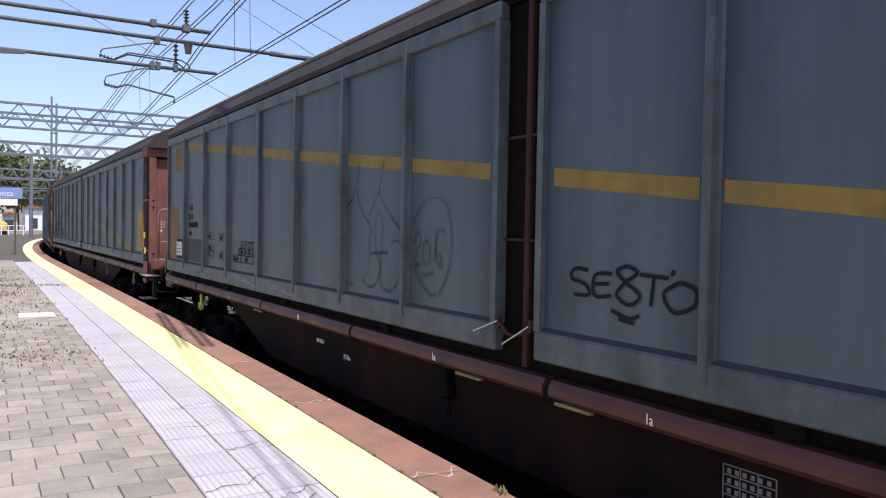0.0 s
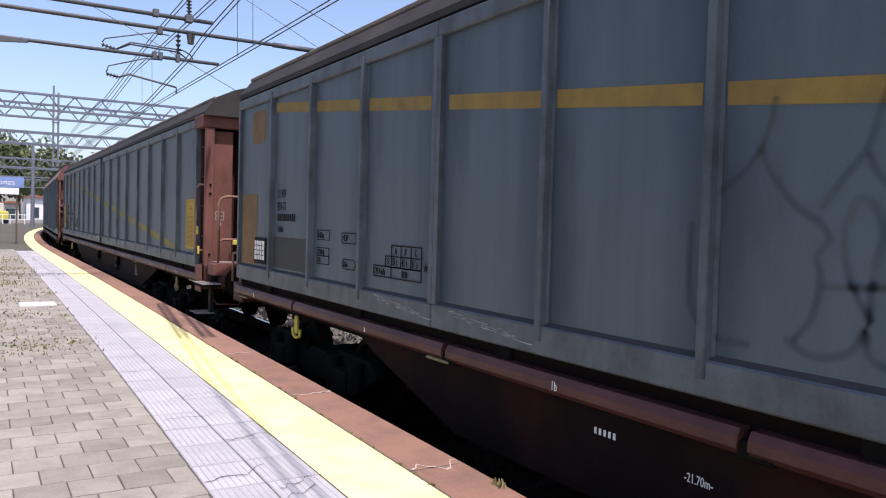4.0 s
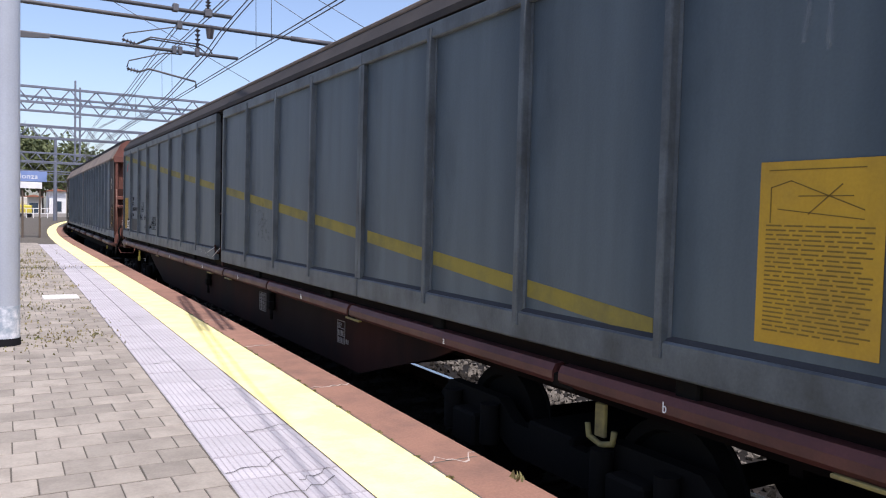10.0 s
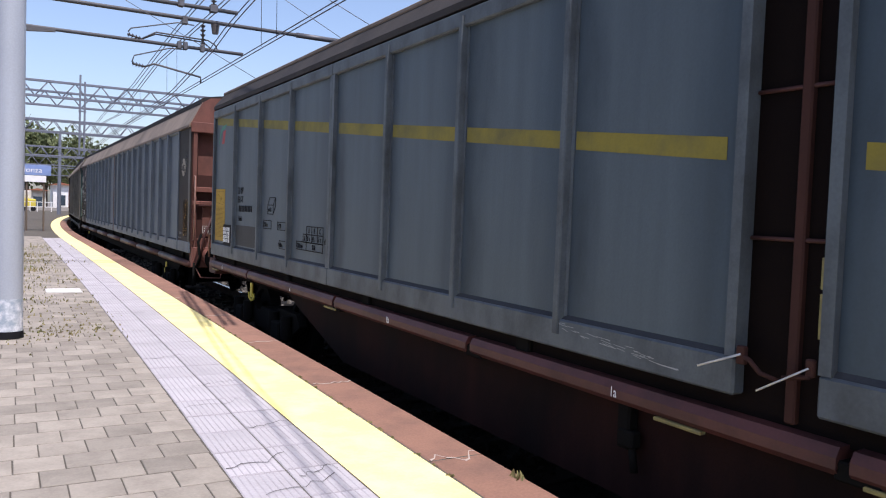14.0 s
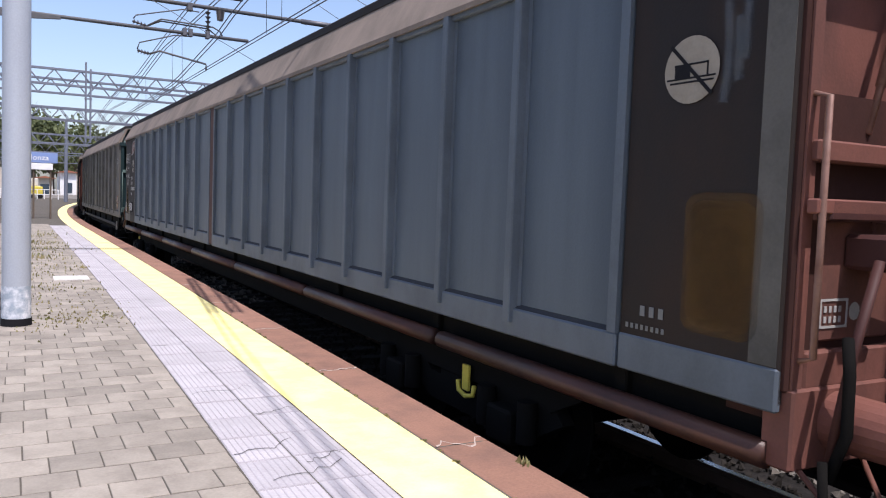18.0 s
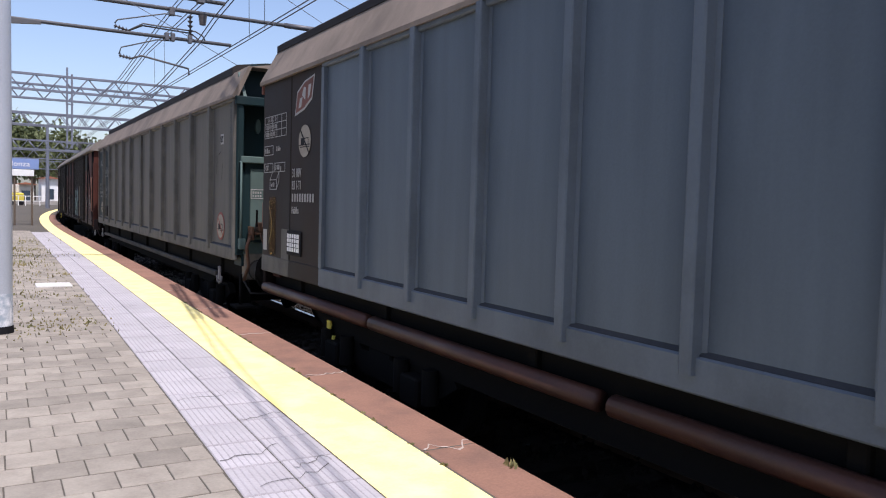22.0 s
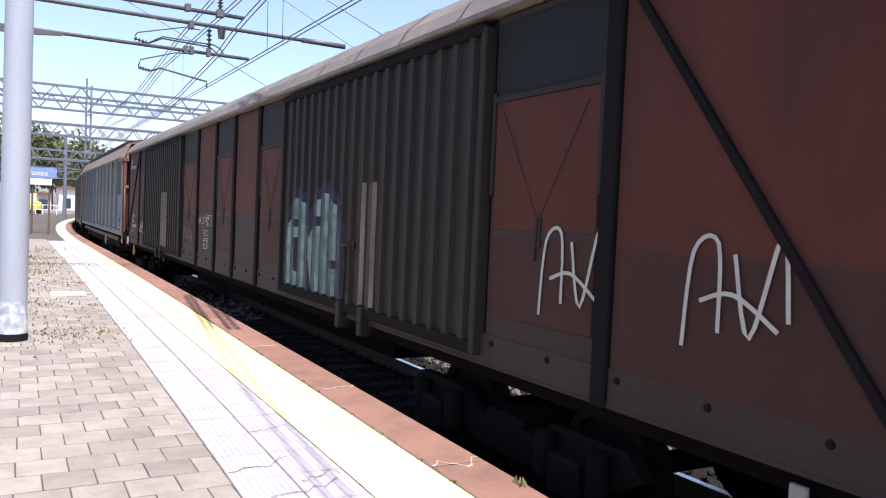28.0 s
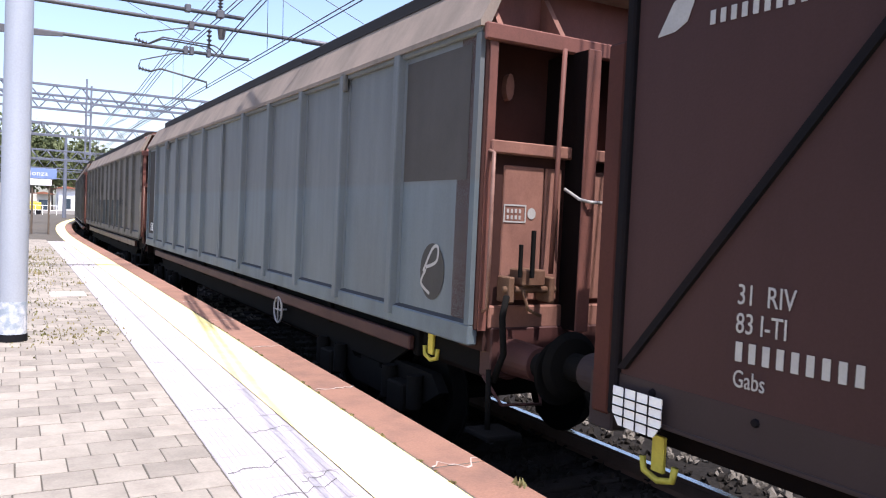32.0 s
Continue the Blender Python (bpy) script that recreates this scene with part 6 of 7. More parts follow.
w8 = eave_wagon(156.2, 10.85, "dark brown ribbed sliding-wall wagon with tan roof edge", ((-9.69, 0.02, 10), (0.24, 9.69, 10)), M_DARKBROWN, M_TAUPE_FRAME, M_BROWN, M_BROWN,
                (1.17, 1.37), round_beam(0.88, 1.02, 3.1), core=M_BROWN, roof_lift=0.1)
w9 = eave_wagon(180.0, 10.85, "dusty ribbed sliding-wall wagon with tan roof edge", ((-9.69, 0.02, 10), (0.24, 9.69, 10)), M_TAUPE, M_TAUPE_FRAME, M_BROWN, M_BROWN,
                (1.17, 1.37), round_beam(0.88, 1.02, 3.1), core=M_BROWN, roof_lift=0.1)
for wg, q in ((w7, 8.05), (w8, 10.85), (w9, 10.85)):
    buffers(wg, q, 0.75, NEAR, M_GRIME_SHADE)
    buffers(wg, q, 0.75, FAR, M_BROWN)


# the brown van with corrugated doors
def brown_van(y0, n=10.92):
    w = new("covered_wagon")
    tagged(w, "dark brown van with corrugated doors, tan arched roof and graffiti", "freight wagon", "wagons of the train")
    part("body", Shape().box(-1.16, 1.16, -n + 0.03, n - 0.03, 1.1, 3.62), M_GABS, w)
    part("roof", Shape().prism(both([(-1.33, 3.62), (-1.33, 3.66), (-1.24, 3.80), (-1.02, 3.99), (-0.65, 4.13), (0, 4.2)]), "y", -n - 0.12, n + 0.12), M_ROOF_TAN, w, "pale tan arched roof")
    for i in range(22):
        y = -n + 0.5 + i * (2 * n - 1) / 21
        part("roof_seam", Shape().strip([[(x, y - 0.02, z + 0.008), (x, y + 0.02, z + 0.008)] for x, z in both([(-1.335, 3.66), (-1.245, 3.805), (-1.022, 3.995), (-0.65, 4.135), (0, 4.205)])]), M_ROOF_TAN, w)
    edges = [-n, -9.1, -7.8, -3.22, -2.05, -0.75, 0.45, 1.82, 3.22, 7.76, 8.9, n]
    beside = (-7.8, -3.22, 3.22, 7.76)
    kinds = "drcrprprcrd"
    for turn in (NEAR, FAR):
        for a, b, k in zip(edges, edges[1:], kinds):
            if k == "c":
                s = Shape()
                pitch = 0.2417
                m = int((b - a - 0.08) / pitch)
                o = [(-1.18, a + 0.03)]
                for i in range(m):
                    y = a + 0.03 + i * pitch
                    o += [(-1.255, y + 0.01), (-1.255, y + 0.11), (-1.295, y + 0.13), (-1.295, y + 0.20), (-1.255, y + 0.22)]
                o += [(-1.255, b - 0.03), (-1.18, b - 0.03)]
                s.prism(o, "z", 1.16, 3.52)
                d = part("sliding_door", s, M_GABS_DARK, w, "grimy dark corrugated door", turn)
                part("door_rail", Shape().box(-1.31, -1.22, a, b, 3.50, 3.58, 0.01).box(-1.30, -1.22, a, b, 1.10, 1.2, 0.01), M_GABS_SHADE, d)
                part("door_edge", Shape().box(-1.31, -1.2, a - 0.02, a + 0.05, 1.1, 3.55, 0.01).box(-1.31, -1.2, b - 0.05, b + 0.02, 1.1, 3.55, 0.01), M_GABS_DARK, d)
                c = (a + b) / 2
                ly = c - 0.15 if a > 0 else c - 0.1
                part("door_lock", Shape().tube([(-1.32, ly - 0.02, 1.80), (-1.32, ly + 0.34, 1.80)], 0.014, 6).box(-1.32, -1.29, ly, ly + 0.06, 1.76, 1.85, 0.008).tube([(-1.315, ly + 0.22, 1.8), (-1.315, ly + 0.22, 1.3)], 0.012, 6), M_GABS_DARK, d)
                for y in (c - 0.3, c + 0.25):
                    part("door_bracket", Shape().box(-1.33, -1.2, y - 0.05, y + 0.05, 0.92, 1.2, 0.012), M_GABS_DARK, d)
            else:
                p = part("wall_panel", Shape().box(-1.225, -1.15, a + 0.06, b - 0.06, 1.12, 3.6), M_GABS, w, "", turn)
                if k == "r":
                    part("hatch", Shape().box(-1.238, -1.22, a + 0.10, b - 0.10, 1.42, 2.98, 0.006), M_HATCH, p, "rusty red hatch plate, plum below its bar")
                    part("hatch_top", Shape().box(-1.236, -1.22, a + 0.08, b - 0.08, 3.0, 3.55, 0.006), M_SLATE, p)
                    c = (a + b) / 2
                    part("hatch_bar", Shape().box(-1.243, -1.23, a + 0.1, b - 0.1, 2.0, 2.055, 0.004), M_GABS, p)
                    part("hatch_cord", Shape().tube([(-1.245, a + 0.2, 2.9), (-1.25, c, 2.12), (-1.245, b - 0.2, 2.9)], 0.003, 5).tube([(-1.25, c, 2.12), (-1.25, c + 0.02, 1.85)], 0.008, 5), M_GABS_SHADE2, p)
                    part("hatch_guide", Shape().box(-1.25, -1.22, a + 0.06, a + 0.10, 2.3, 3.05).box(-1.25, -1.22, b - 0.10, b - 0.06, 2.3, 3.05).box(-1.25, -1.22, a + 0.06, b - 0.06, 2.98, 3.02), M_GABS_DARK, p)
                    part("hatch_latch", Shape().box(-1.25, -1.238, c - 0.03, c + 0.03, 1.95, 2.15), M_GABS_DARK, p)
                elif k == "p":
                    part("plate", Shape().box(-1.233, -1.22, a + 0.07, b - 0.07, 2.07, 3.58, 0.004), M_GABS_RED2, p)
                else:
                    lo, hi = (a + 0.1, b - 0.1) if a < 0 else (b - 0.1, a + 0.1)
                    part("brace", Shape().prism([(lo - 0.02, 1.3), (lo + 0.035, 1.3), (hi + 0.035, 3.55), (hi - 0.02, 3.55)], "x", -1.262, -1.22), M_GABS_SHADE, p)
                    part("plate", Shape().box(-1.233, -1.22, a + 0.07, b - 0.07, 1.15, 3.58, 0.004), M_GABS_RED2 if a < 0 else M_GABS_PLUM, p)
        for y in edges:
            if y not in beside:
                part("wall_post", Shape().box(-1.265, -1.18, y - 0.065 if y > -n else y, y + 0.065 if y < n else y, 1.02, 3.6, 0.012), M_GABS_SHADE, w, "", turn)
        part("sole_plate", Shape().box(-1.236, -1.15, -n, n, 1.03, 1.27, 0.006).box(-1.245, -1.15, -n, n, 1.03, 1.055, 0.004), M_GABS, w, "sooty plum sole plate", turn)
        for i in range(34):
            y = -n + 0.4 + i * 0.64
            if not 3.1 < abs(y) < 7.9:
                part("rivet", shared(("rivet",), lambda: Shape().cone((-1.23, 0, 1.21), (-1.25, 0, 1.21), 0.026, 0.018, 8), M_GABS_SHADE), None, w, at=turn @ shift(0, y, 0))
    for turn in (NEAR, FAR):
        e = part("end_wall", Shape().box(-1.2, 1.2, -n - 0.02, -n + 0.03, 1.0, 3.64), M_GABS_RED, w, "rusty red end wall", turn)
        for x in (-1.24, 1.1):
            part("corner_post", Shape().box(x, x + 0.14, -n - 0.16, -n - 0.02, 1.0, 3.2, 0.012), M_GABS_RED, e)
        for x in (-0.5, 0.42):
            part("end_rib", Shape().box(x, x + 0.1, -n - 0.12, -n - 0.02, 1.1, 3.6, 0.01), M_GABS_RED, e)
        part("gable", Shape().prism(both([(-1.28, 3.62), (-1.22, 3.78), (-1.0, 3.97), (-0.65, 4.1), (0, 4.17)]), "y", -n - 0.1, -n), M_GABS, e)
        part("headstock", Shape().box(-1.22, 1.22, -n - 0.2, -n, 0.9, 1.25, 0.012), M_GABS, e)
        part("grab_rail", Shape().tube([(-1.2, -n - 0.1, 2.7), (-1.29, -n - 0.12, 2.68), (-1.29, -n - 0.12, 1.55), (-1.2, -n - 0.1, 1.52)], 0.016, 8), M_BROWN_RAIL, e)
        part("inspection_card", Shape().box(-0.98, -0.82, -n - 0.026, -n - 0.022, 1.95, 2.05), M_OLD_WHITE, e)
        buffers(w, n + 0.2, 0.30 if turn is NEAR else 0.60, turn, M_GABS)
    part("underframe", Shape().box(-1.0, 1.0, -n, n, 0.86, 1.06), M_GRIME_SHADE, w, "grimy steel underframe, darkened for the shade beneath")
    part("centre_sill", Shape().box(-0.5, 0.5, -5, 5, 0.5, 0.86), M_GRIME_SHADE, w)
    for y in (-7.9, 7.9):
        bogie(w, y)
    WAGONS.append((w, y0, 7.9))
    return w


w5 = brown_van(96.12)
XV = -1.238
part("emblem", Shape().prism([(10.70, 3.17), (10.6, 3.34), (10.42, 3.43), (10.32, 3.44), (10.46, 3.32), (10.5, 3.22), (10.58, 3.18)], "x", XV - 0.001, XV + 0.001), M_OLD_WHITE, w5)
bars(w5, 10.36, 3.17, 0.62, 0.075, M_OLD_WHITE, XV, 10)
write(w5, "31  RIV", 10.10, 1.765, 0.10, M_OLD_WHITE, XV)
write(w5, "83 I-TI", 10.10, 1.625, 0.10, M_OLD_WHITE, XV)
bars(w5, 10.10, 1.485, 0.66, 0.10, M_OLD_WHITE, XV, 9)
write(w5, "Gabs", 10.10, 1.36, 0.085, M_OLD_WHITE, XV)
part("tail_board", Shape().prism([(10.49, 1.2), (10.85, 1.2), (10.85, 1.05), (10.80, 0.98), (10.54, 0.98), (10.49, 1.05)], "x", -1.285, -1.278), M_WHITE, w5, "white latticed tail board")
lines(w5, [(0.09, 0.0, 0.09, 0.22), (0.18, 0, 0.18, 0.22), (0.27, 0, 0.27, 0.22), (0, 0.055, 0.36, 0.055), (0, 0.11, 0.36, 0.11), (0, 0.165, 0.36, 0.165)], M_INK, -1.288, 0.008, at=(10.85, 0.98), name="lattice")
hook(w5, 10.66, 0.77)
hook(w5, -10.3, 0.77, M_OLD_WHITE)
load_table(w5, 8.58, 1.50, M_OLD_WHITE, -1.242, 0.92, ("30.5t", "44.5t", "52.5t"))
lines(w5, frame_lines(0.33, 0.4, (0.165,)), M_OLD_WHITE, -1.242, 0.01, at=(8.1, 1.36), name="length_table")
for i, t in enumerate(("17  41", "13  33", "10  28", "7   25", "4   22")):
    write(w5, t, 8.06, 1.38 + 0.07 * i, 0.05, M_OLD_WHITE, -1.242, 0.8)
boxed(w5, "R 60 m", 1.72, 1.84, 0.36, 0.11, M_OLD_WHITE, -1.228)
boxed(w5, "26 000 kg", 1.09, 1.90, 0.34, 0.095, M_OLD_WHITE, -1.228)
boxed(w5, "32.0 t", 1.09, 1.805, 0.34, 0.095, M_OLD_WHITE, -1.228)
scrawl(w5, [[(0, 0), (0.05, 0.1), (0.14, 0.13), (0.2, 0.06)], [(0.2, 0.06), (0.26, 0.02)], [(0.18, 0.1), (0.3, 0.04)], [(0.24, 0.12), (0.24, 0.0)]], M_OLD_WHITE, 1.35, 1.83, -1.228, 0.007, "curve_sign")
pointed(w5, "53.5m2", 1.32, 1.62, 0.36, 0.10, M_OLD_WHITE, -1.228)
lines(w5, frame_lines(0.27, 0.14) + [(0, 0.14, 0.05, 0.18), (0.05, 0.18, 0.32, 0.18), (0.32, 0.18, 0.32, 0.04), (0.27, 0, 0.32, 0.04), (0.27, 0.14, 0.32, 0.18)], M_OLD_WHITE, -1.228, 0.014, at=(1.32, 1.39), name="volume_sign")
write(w5, "m3 137", 1.30, 1.43, 0.055, M_OLD_WHITE, -1.228, 0.6)
scrawl(w5, [[(0.0, 0.22), (0.08, 0.1), (0.15, 0.24)], [(0.08, 0.1), (0.05, -0.02)], [(0.22, 0.2), (0.24, 0.0), (0.36, 0.04), (0.34, 0.16), (0.22, 0.2)], [(0.45, 0.0), (0.46, 0.2), (0.58, 0.18), (0.48, 0.1), (0.6, -0.02)],
            [(0.68, -0.05), (0.76, 0.16), (0.82, -0.06)], [(0.7, 0.04), (0.8, 0.04)]], M_FADED, 3.0, 1.5, -1.25, 0.008, label="thin pale chalked tag")
SCR = [[(0, 0), (0.05, 0.5), (0.2, 0.55), (0.22, 0.1)], [(0.3, 0.5), (0.4, 0.1), (0.55, 0.6), (0.6, 0.2)], [(0.1, 0.25), (0.3, 0.3), (0.55, 0.15)]]
scrawl(w5, SCR, M_OLD_WHITE, -8.5, 1.5, -1.25, 0.012, label="pale sprayed scrawl")
scrawl(w5, SCR, M_OLD_WHITE, -9.7, 1.5, -1.25, 0.012, label="pale sprayed scrawl")
# sprayed piece on a corrugated door, and pale bare ridges; sun on the slopes is in the paint


def skin(parent, name, a, i, spans, mats, label):
    """Paint on one corrugation: its flat, its two slopes and its ridge, each in narrow columns. spans(y): the painted heights there."""
    y = a + 0.03 + i * 0.2417
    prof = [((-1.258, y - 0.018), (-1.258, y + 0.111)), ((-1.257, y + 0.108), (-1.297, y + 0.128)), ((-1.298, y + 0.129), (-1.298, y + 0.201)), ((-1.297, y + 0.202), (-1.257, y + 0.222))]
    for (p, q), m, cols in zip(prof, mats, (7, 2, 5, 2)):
        s = Shape()
        for c in range(cols if m else 0):
            u, v = (tuple(p[j] + (q[j] - p[j]) * e / cols for j in (0, 1)) for e in (c, c + 1))
            for (z0, z1), (z2, z3) in spans(u[1], v[1]):
                s.strip([[(*u, z0), (*v, z2)], [(*u, z1), (*v, z3)]])
        if s.v:
            part(name, s, m, parent, label)


def bubble(u, v):
    """Two fat rounded letters side by side: 2 inside, 1 on their outline, 0 outside. u to the right, v up, in metres."""
    if v < 0.02:
        return 0
    best = 9.0
    for cx, rx, top in ((0.42, 0.40, 1.16), (1.28, 0.52, 1.20)):
        cz = 0.52
        rz = top - cz
        best = min(best, math.hypot((u - cx) / rx, max(0, v - cz) / rz) if v > cz else abs(u - cx) / (rx * (0.94 + 0.06 * v / cz)))
    for cx, cz, rx, rz in ((0.3, 0.78, 0.12, 0.05), (0.34, 0.55, 0.14, 0.06), (0.36, 0.38, 0.05, 0.2), (1.08, 0.82, 0.16, 0.06), (1.55, 0.36, 0.2, 0.05)):
        if math.hypot((u - cx) / rx, (v - cz) / rz) < 1:
            return 1
    return 2 if best < 0.9 else 1 if best < 1.08 else 0


def painted(kind):
    def runs(y):
        zs, start = [], None
        for k in range(131):
            hit = k < 130 and bubble(-3.44 - y, k * 0.01) == kind
            if hit and start is None:
                start = k
            if not hit and start is not None:
                zs.append((1.2 + start * 0.01, 1.2 + k * 0.01))
                start = None
        return zs

    def spans(ya, yb):
        a, b = runs(ya), runs(yb)
        return list(zip(a, b)) if len(a) == len(b) else [(r, r) for r in a]
    return spans


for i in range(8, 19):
    skin(w5, "graffiti", -7.8, i, painted(2), (M_TURQUOISE_SHADED, M_TURQUOISE_LIT, M_TURQUOISE_MID, M_TURQUOISE_SHADED), "faded turquoise sprayed lettering")
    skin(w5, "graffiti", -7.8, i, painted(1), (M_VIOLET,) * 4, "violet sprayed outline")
# bare ridges: the sunward slope is painted paler, the ridge face darker
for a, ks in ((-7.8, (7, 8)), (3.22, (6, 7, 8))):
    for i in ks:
        skin(w5, "bare_ridge", a, i, lambda ya, yb: [((1.22, 2.44), (1.22, 2.44))], (None, M_PALE_RIDGE, None, None), "bare pale ridge with sun painted on its slope")
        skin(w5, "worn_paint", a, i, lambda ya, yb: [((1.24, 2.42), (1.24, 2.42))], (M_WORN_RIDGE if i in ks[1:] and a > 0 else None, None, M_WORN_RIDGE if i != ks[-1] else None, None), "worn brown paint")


# ---- overhead line ----
def gantry(y, z0, z1, x0, x1, pitch=1.1, planes=(0.0, 3.7), post=True):
    g = tagged(new("gantry"), "galvanised steel lattice gantry across the tracks", "gantry", "lattice gantries")
    g.location = (0, y, 0)
    h = z1 - z0
    dm = Shape().tube([(0, 0, 0), (pitch / 2, 0, h)], 0.032, 6).mesh("diagonal", M_STEEL)
    dn = Shape().tube([(pitch / 2, 0, h), (pitch, 0, 0)], 0.032, 6).mesh("diagonal", M_STEEL)
    for dy in planes:
        for z in (z0, z1):
            part("chord", Shape().box(x0, x1, dy - 0.055, dy + 0.055, z - 0.055, z + 0.055, 0.01), M_STEEL, g)
        for i in range(int((x1 - x0) / pitch)):
            part("diagonal", dm, None, g, at=shift(x0 + i * pitch, dy, z0))
            part("diagonal", dn, None, g, at=shift(x0 + i * pitch, dy, z0))
    for x in (x0, x1):
        if post:
            for dy in planes:
                part("column", Shape().box(x - 0.12, x + 0.12, dy - 0.12, dy + 0.12, -0.95, z1 + 0.1, 0.02), M_STEEL, g)
    return g


g1 = gantry(40, 6.17, 6.86, -12, 16)
part("hanging_post", Shape().box(3.02, 3.10, -0.1, 0.0, 3.6, 7.3, 0.01).box(3.22, 3.30, -0.1, 0.0, 3.6, 7.0, 0.01), M_STEEL, g1)
for z in (3.8, 4.4, 5.0, 5.6):
    part("post_tie", Shape().box(3.0, 3.32, -0.12, 0.02, z, z + 0.06), M_STEEL, g1)
gantry(60, 6.15, 6.95, -12, 20, 1.2, (0.0, 1.0))
gantry(80, 5.5, 6.3, -12, 22, 1.3, (0.0, 1.0))
gantry(97, 5.3, 6.2, -12, 24, 1.4, (0.0,))
gantry(112, 4.6, 5.6, -12, 26, 1.4, (0.0,))
# unseen gantry overhead, placed for the lattice shadows it throws
g0 = gantry(8.2, 6.0, 6.75, 3.5, 16, 0.55, (0.0, 0.45), False)
part("column", Shape().box(15.8, 16.05, 0.1, 0.35, -0.95, 6.9, 0.02), M_STEEL, g0)


# unseen boom, laid out backwards from the shadow lines on the platform edge
for x0, x1 in ((2.79, 2.885), (3.07, 3.185)):
    for x in (x0, x1):
        part("boom_chord", Shape().tube([(x + 0.125 * (y - 0.584), y, 6.7) for y in (-1.6, 2.5)], 0.026, 6), M_STEEL, g0)
    for i in range(16):
        ya, yb = -1.6 + i * 0.256, -1.6 + (i + 1) * 0.256
        a, b = (x0, x1) if i % 2 else (x1, x0)
        part("boom_lacing", Shape().tube([(a + 0.125 * (ya - 0.584), ya, 6.7), (b + 0.125 * (yb - 0.584), yb, 6.7)], 0.014, 5), M_STEEL, g0)
part("boom_tie", Shape().tube([(2.6, 0.0, 6.72), (3.6, 0.0, 6.72)], 0.03, 6), M_STEEL, g0)


def wire(name, pts, r=0.012, label="", category="overhead wire"):
    return tagged(part(name, Shape().tube(pts, r, 5), M_WIRE), label, category)


def along(dx, z, y0, y1, n=24, sag=0.0):
    out = []
    for i in range(n + 1):
        y = y0 + (y1 - y0) * i / n
        out.append((TRACK_X + dx + bend(y), y, z(y) if callable(z) else z))
    return out


def through_points(pts):
    """A height that runs smoothly over a few given ones."""
    def z(y):
        for (a, za), (b, zb) in zip(pts, pts[1:]):
            if y <= b:
                u = max(0, (y - a) / (b - a))
                return za + (zb - za) * u
        return pts[-1][1]
    return z


for dx in (-0.05, 0.05):
    wire("contact_wire", along(dx + 0.06, 4.68, -6, 130, 40), 0.011, "thin dark contact wire of the overhead line")
zb = through_points([(-6, 6.9), (8, 6.3), (16, 5.70), (18.4, 5.45), (19.5, 5.25), (24.8, 4.80), (36, 4.72), (130, 4.72)])
zc = through_points([(-6, 7.0), (17, 6.15), (27, 6.10), (37, 5.30), (44, 5.6), (130, 5.6)])
zd = through_points([(-6, 7.2), (21, 6.6), (25, 6.4), (32.7, 5.87), (44, 5.9), (130, 6.0)])
for dx in (-0.05, 0.05):
    wire("feeder_wire", along(dx, zb, -6, 60, 44), 0.013, "dark twin feeder wire above the track")
    wire("messenger_wire", along(dx, zc, -6, 120, 50), 0.013, "dark twin messenger wire above the track")
    wire("messenger_wire", along(dx - 0.1, zd, -6, 120, 50), 0.013, "dark twin messenger wire above the track")
for y in (9.5, 14.4, 15.4, 24, 25.6, 31, 33):
    wire("dropper", [(TRACK_X + 0.06, y, 4.68), (TRACK_X + 0.03, y, zc(y))], 0.006, "thin vertical dropper wire", "dropper wire")
wire("stay_wire", [(0.57, 18, 6.57), (2.6, 18, 5.62), (4.9, 18, 4.55), (6.54, 18, 3.77)], 0.007, "thin slanting stay wire", "stay wire")
wire("stay_wire", [(3.28, 18.6, 7.79), (7.31, 18.6, 5.86), (9.85, 18.6, 4.67)], 0.008, "thin slanting stay wire", "stay wire")
wire("stay_wire", [(4.41, 15, 6.224), (6.57, 15, 5.35), (11.6, 15, 3.3)], 0.008, "thin slanting stay wire", "stay wire")


def insulator(parent, p, q, n=5, r=0.06):
    p, q = Vector(p), Vector(q)
    s = Shape().tube([p, q], r * 0.35, 8)
    for i in range(n):
        a = p + (q - p) * (i + 0.3) / n
        b = p + (q - p) * (i + 0.75) / n
        s.cone(a, b, r, r * 0.45, 12)
    return part("insulator", s, M_INSULATOR, parent, "dark ribbed insulator")


def cross_beam(y, z, x1, name="cross_span_tube"):
    b = tagged(new(name), "grey steel tube beam carrying the overhead line", "overhead beam", "overhead beams")
    part("tube", Shape().tube([(-7, y, z), (x1, y, z)], 0.045, 12), M_CROSS, b)
    part("mast", Shape().cone((-7, y, -0.03), (-7, y, z + 0.5), 0.14, 0.11, 16), M_STEEL, b)
    return b


c1 = cross_beam(18, 5.89, 4.60)
insulator(c1, (4.06, 18, 6.32), (4.07, 18, 5.95), 5, 0.07)
part("clamp", Shape().box(3.98, 4.15, 17.92, 18.08, 5.82, 5.98, 0.01), M_WIRE, c1)
part("clamp", Shape().box(3.3, 3.42, 17.92, 18.08, 5.84, 6.0, 0.01), M_WIRE, c1)
c2 = cross_beam(18.6, 5.74, 7.3)
part("hanger", Shape().cone((4.25, 18.6, 5.70), (4.25, 18.6, 5.48), 0.10, 0.07, 12), M_INSULATOR, c2)
part("hanger", Shape().box(3.5, 3.62, 18.52, 18.68, 5.6, 5.78, 0.01), M_WIRE, c2)
part("end_sleeve", Shape().tube([(6.2, 18.6, 5.74), (7.32, 18.6, 5.74)], 0.062, 12), M_WIRE, c2)
c3 = cross_beam(21, 5.56, 5.54)
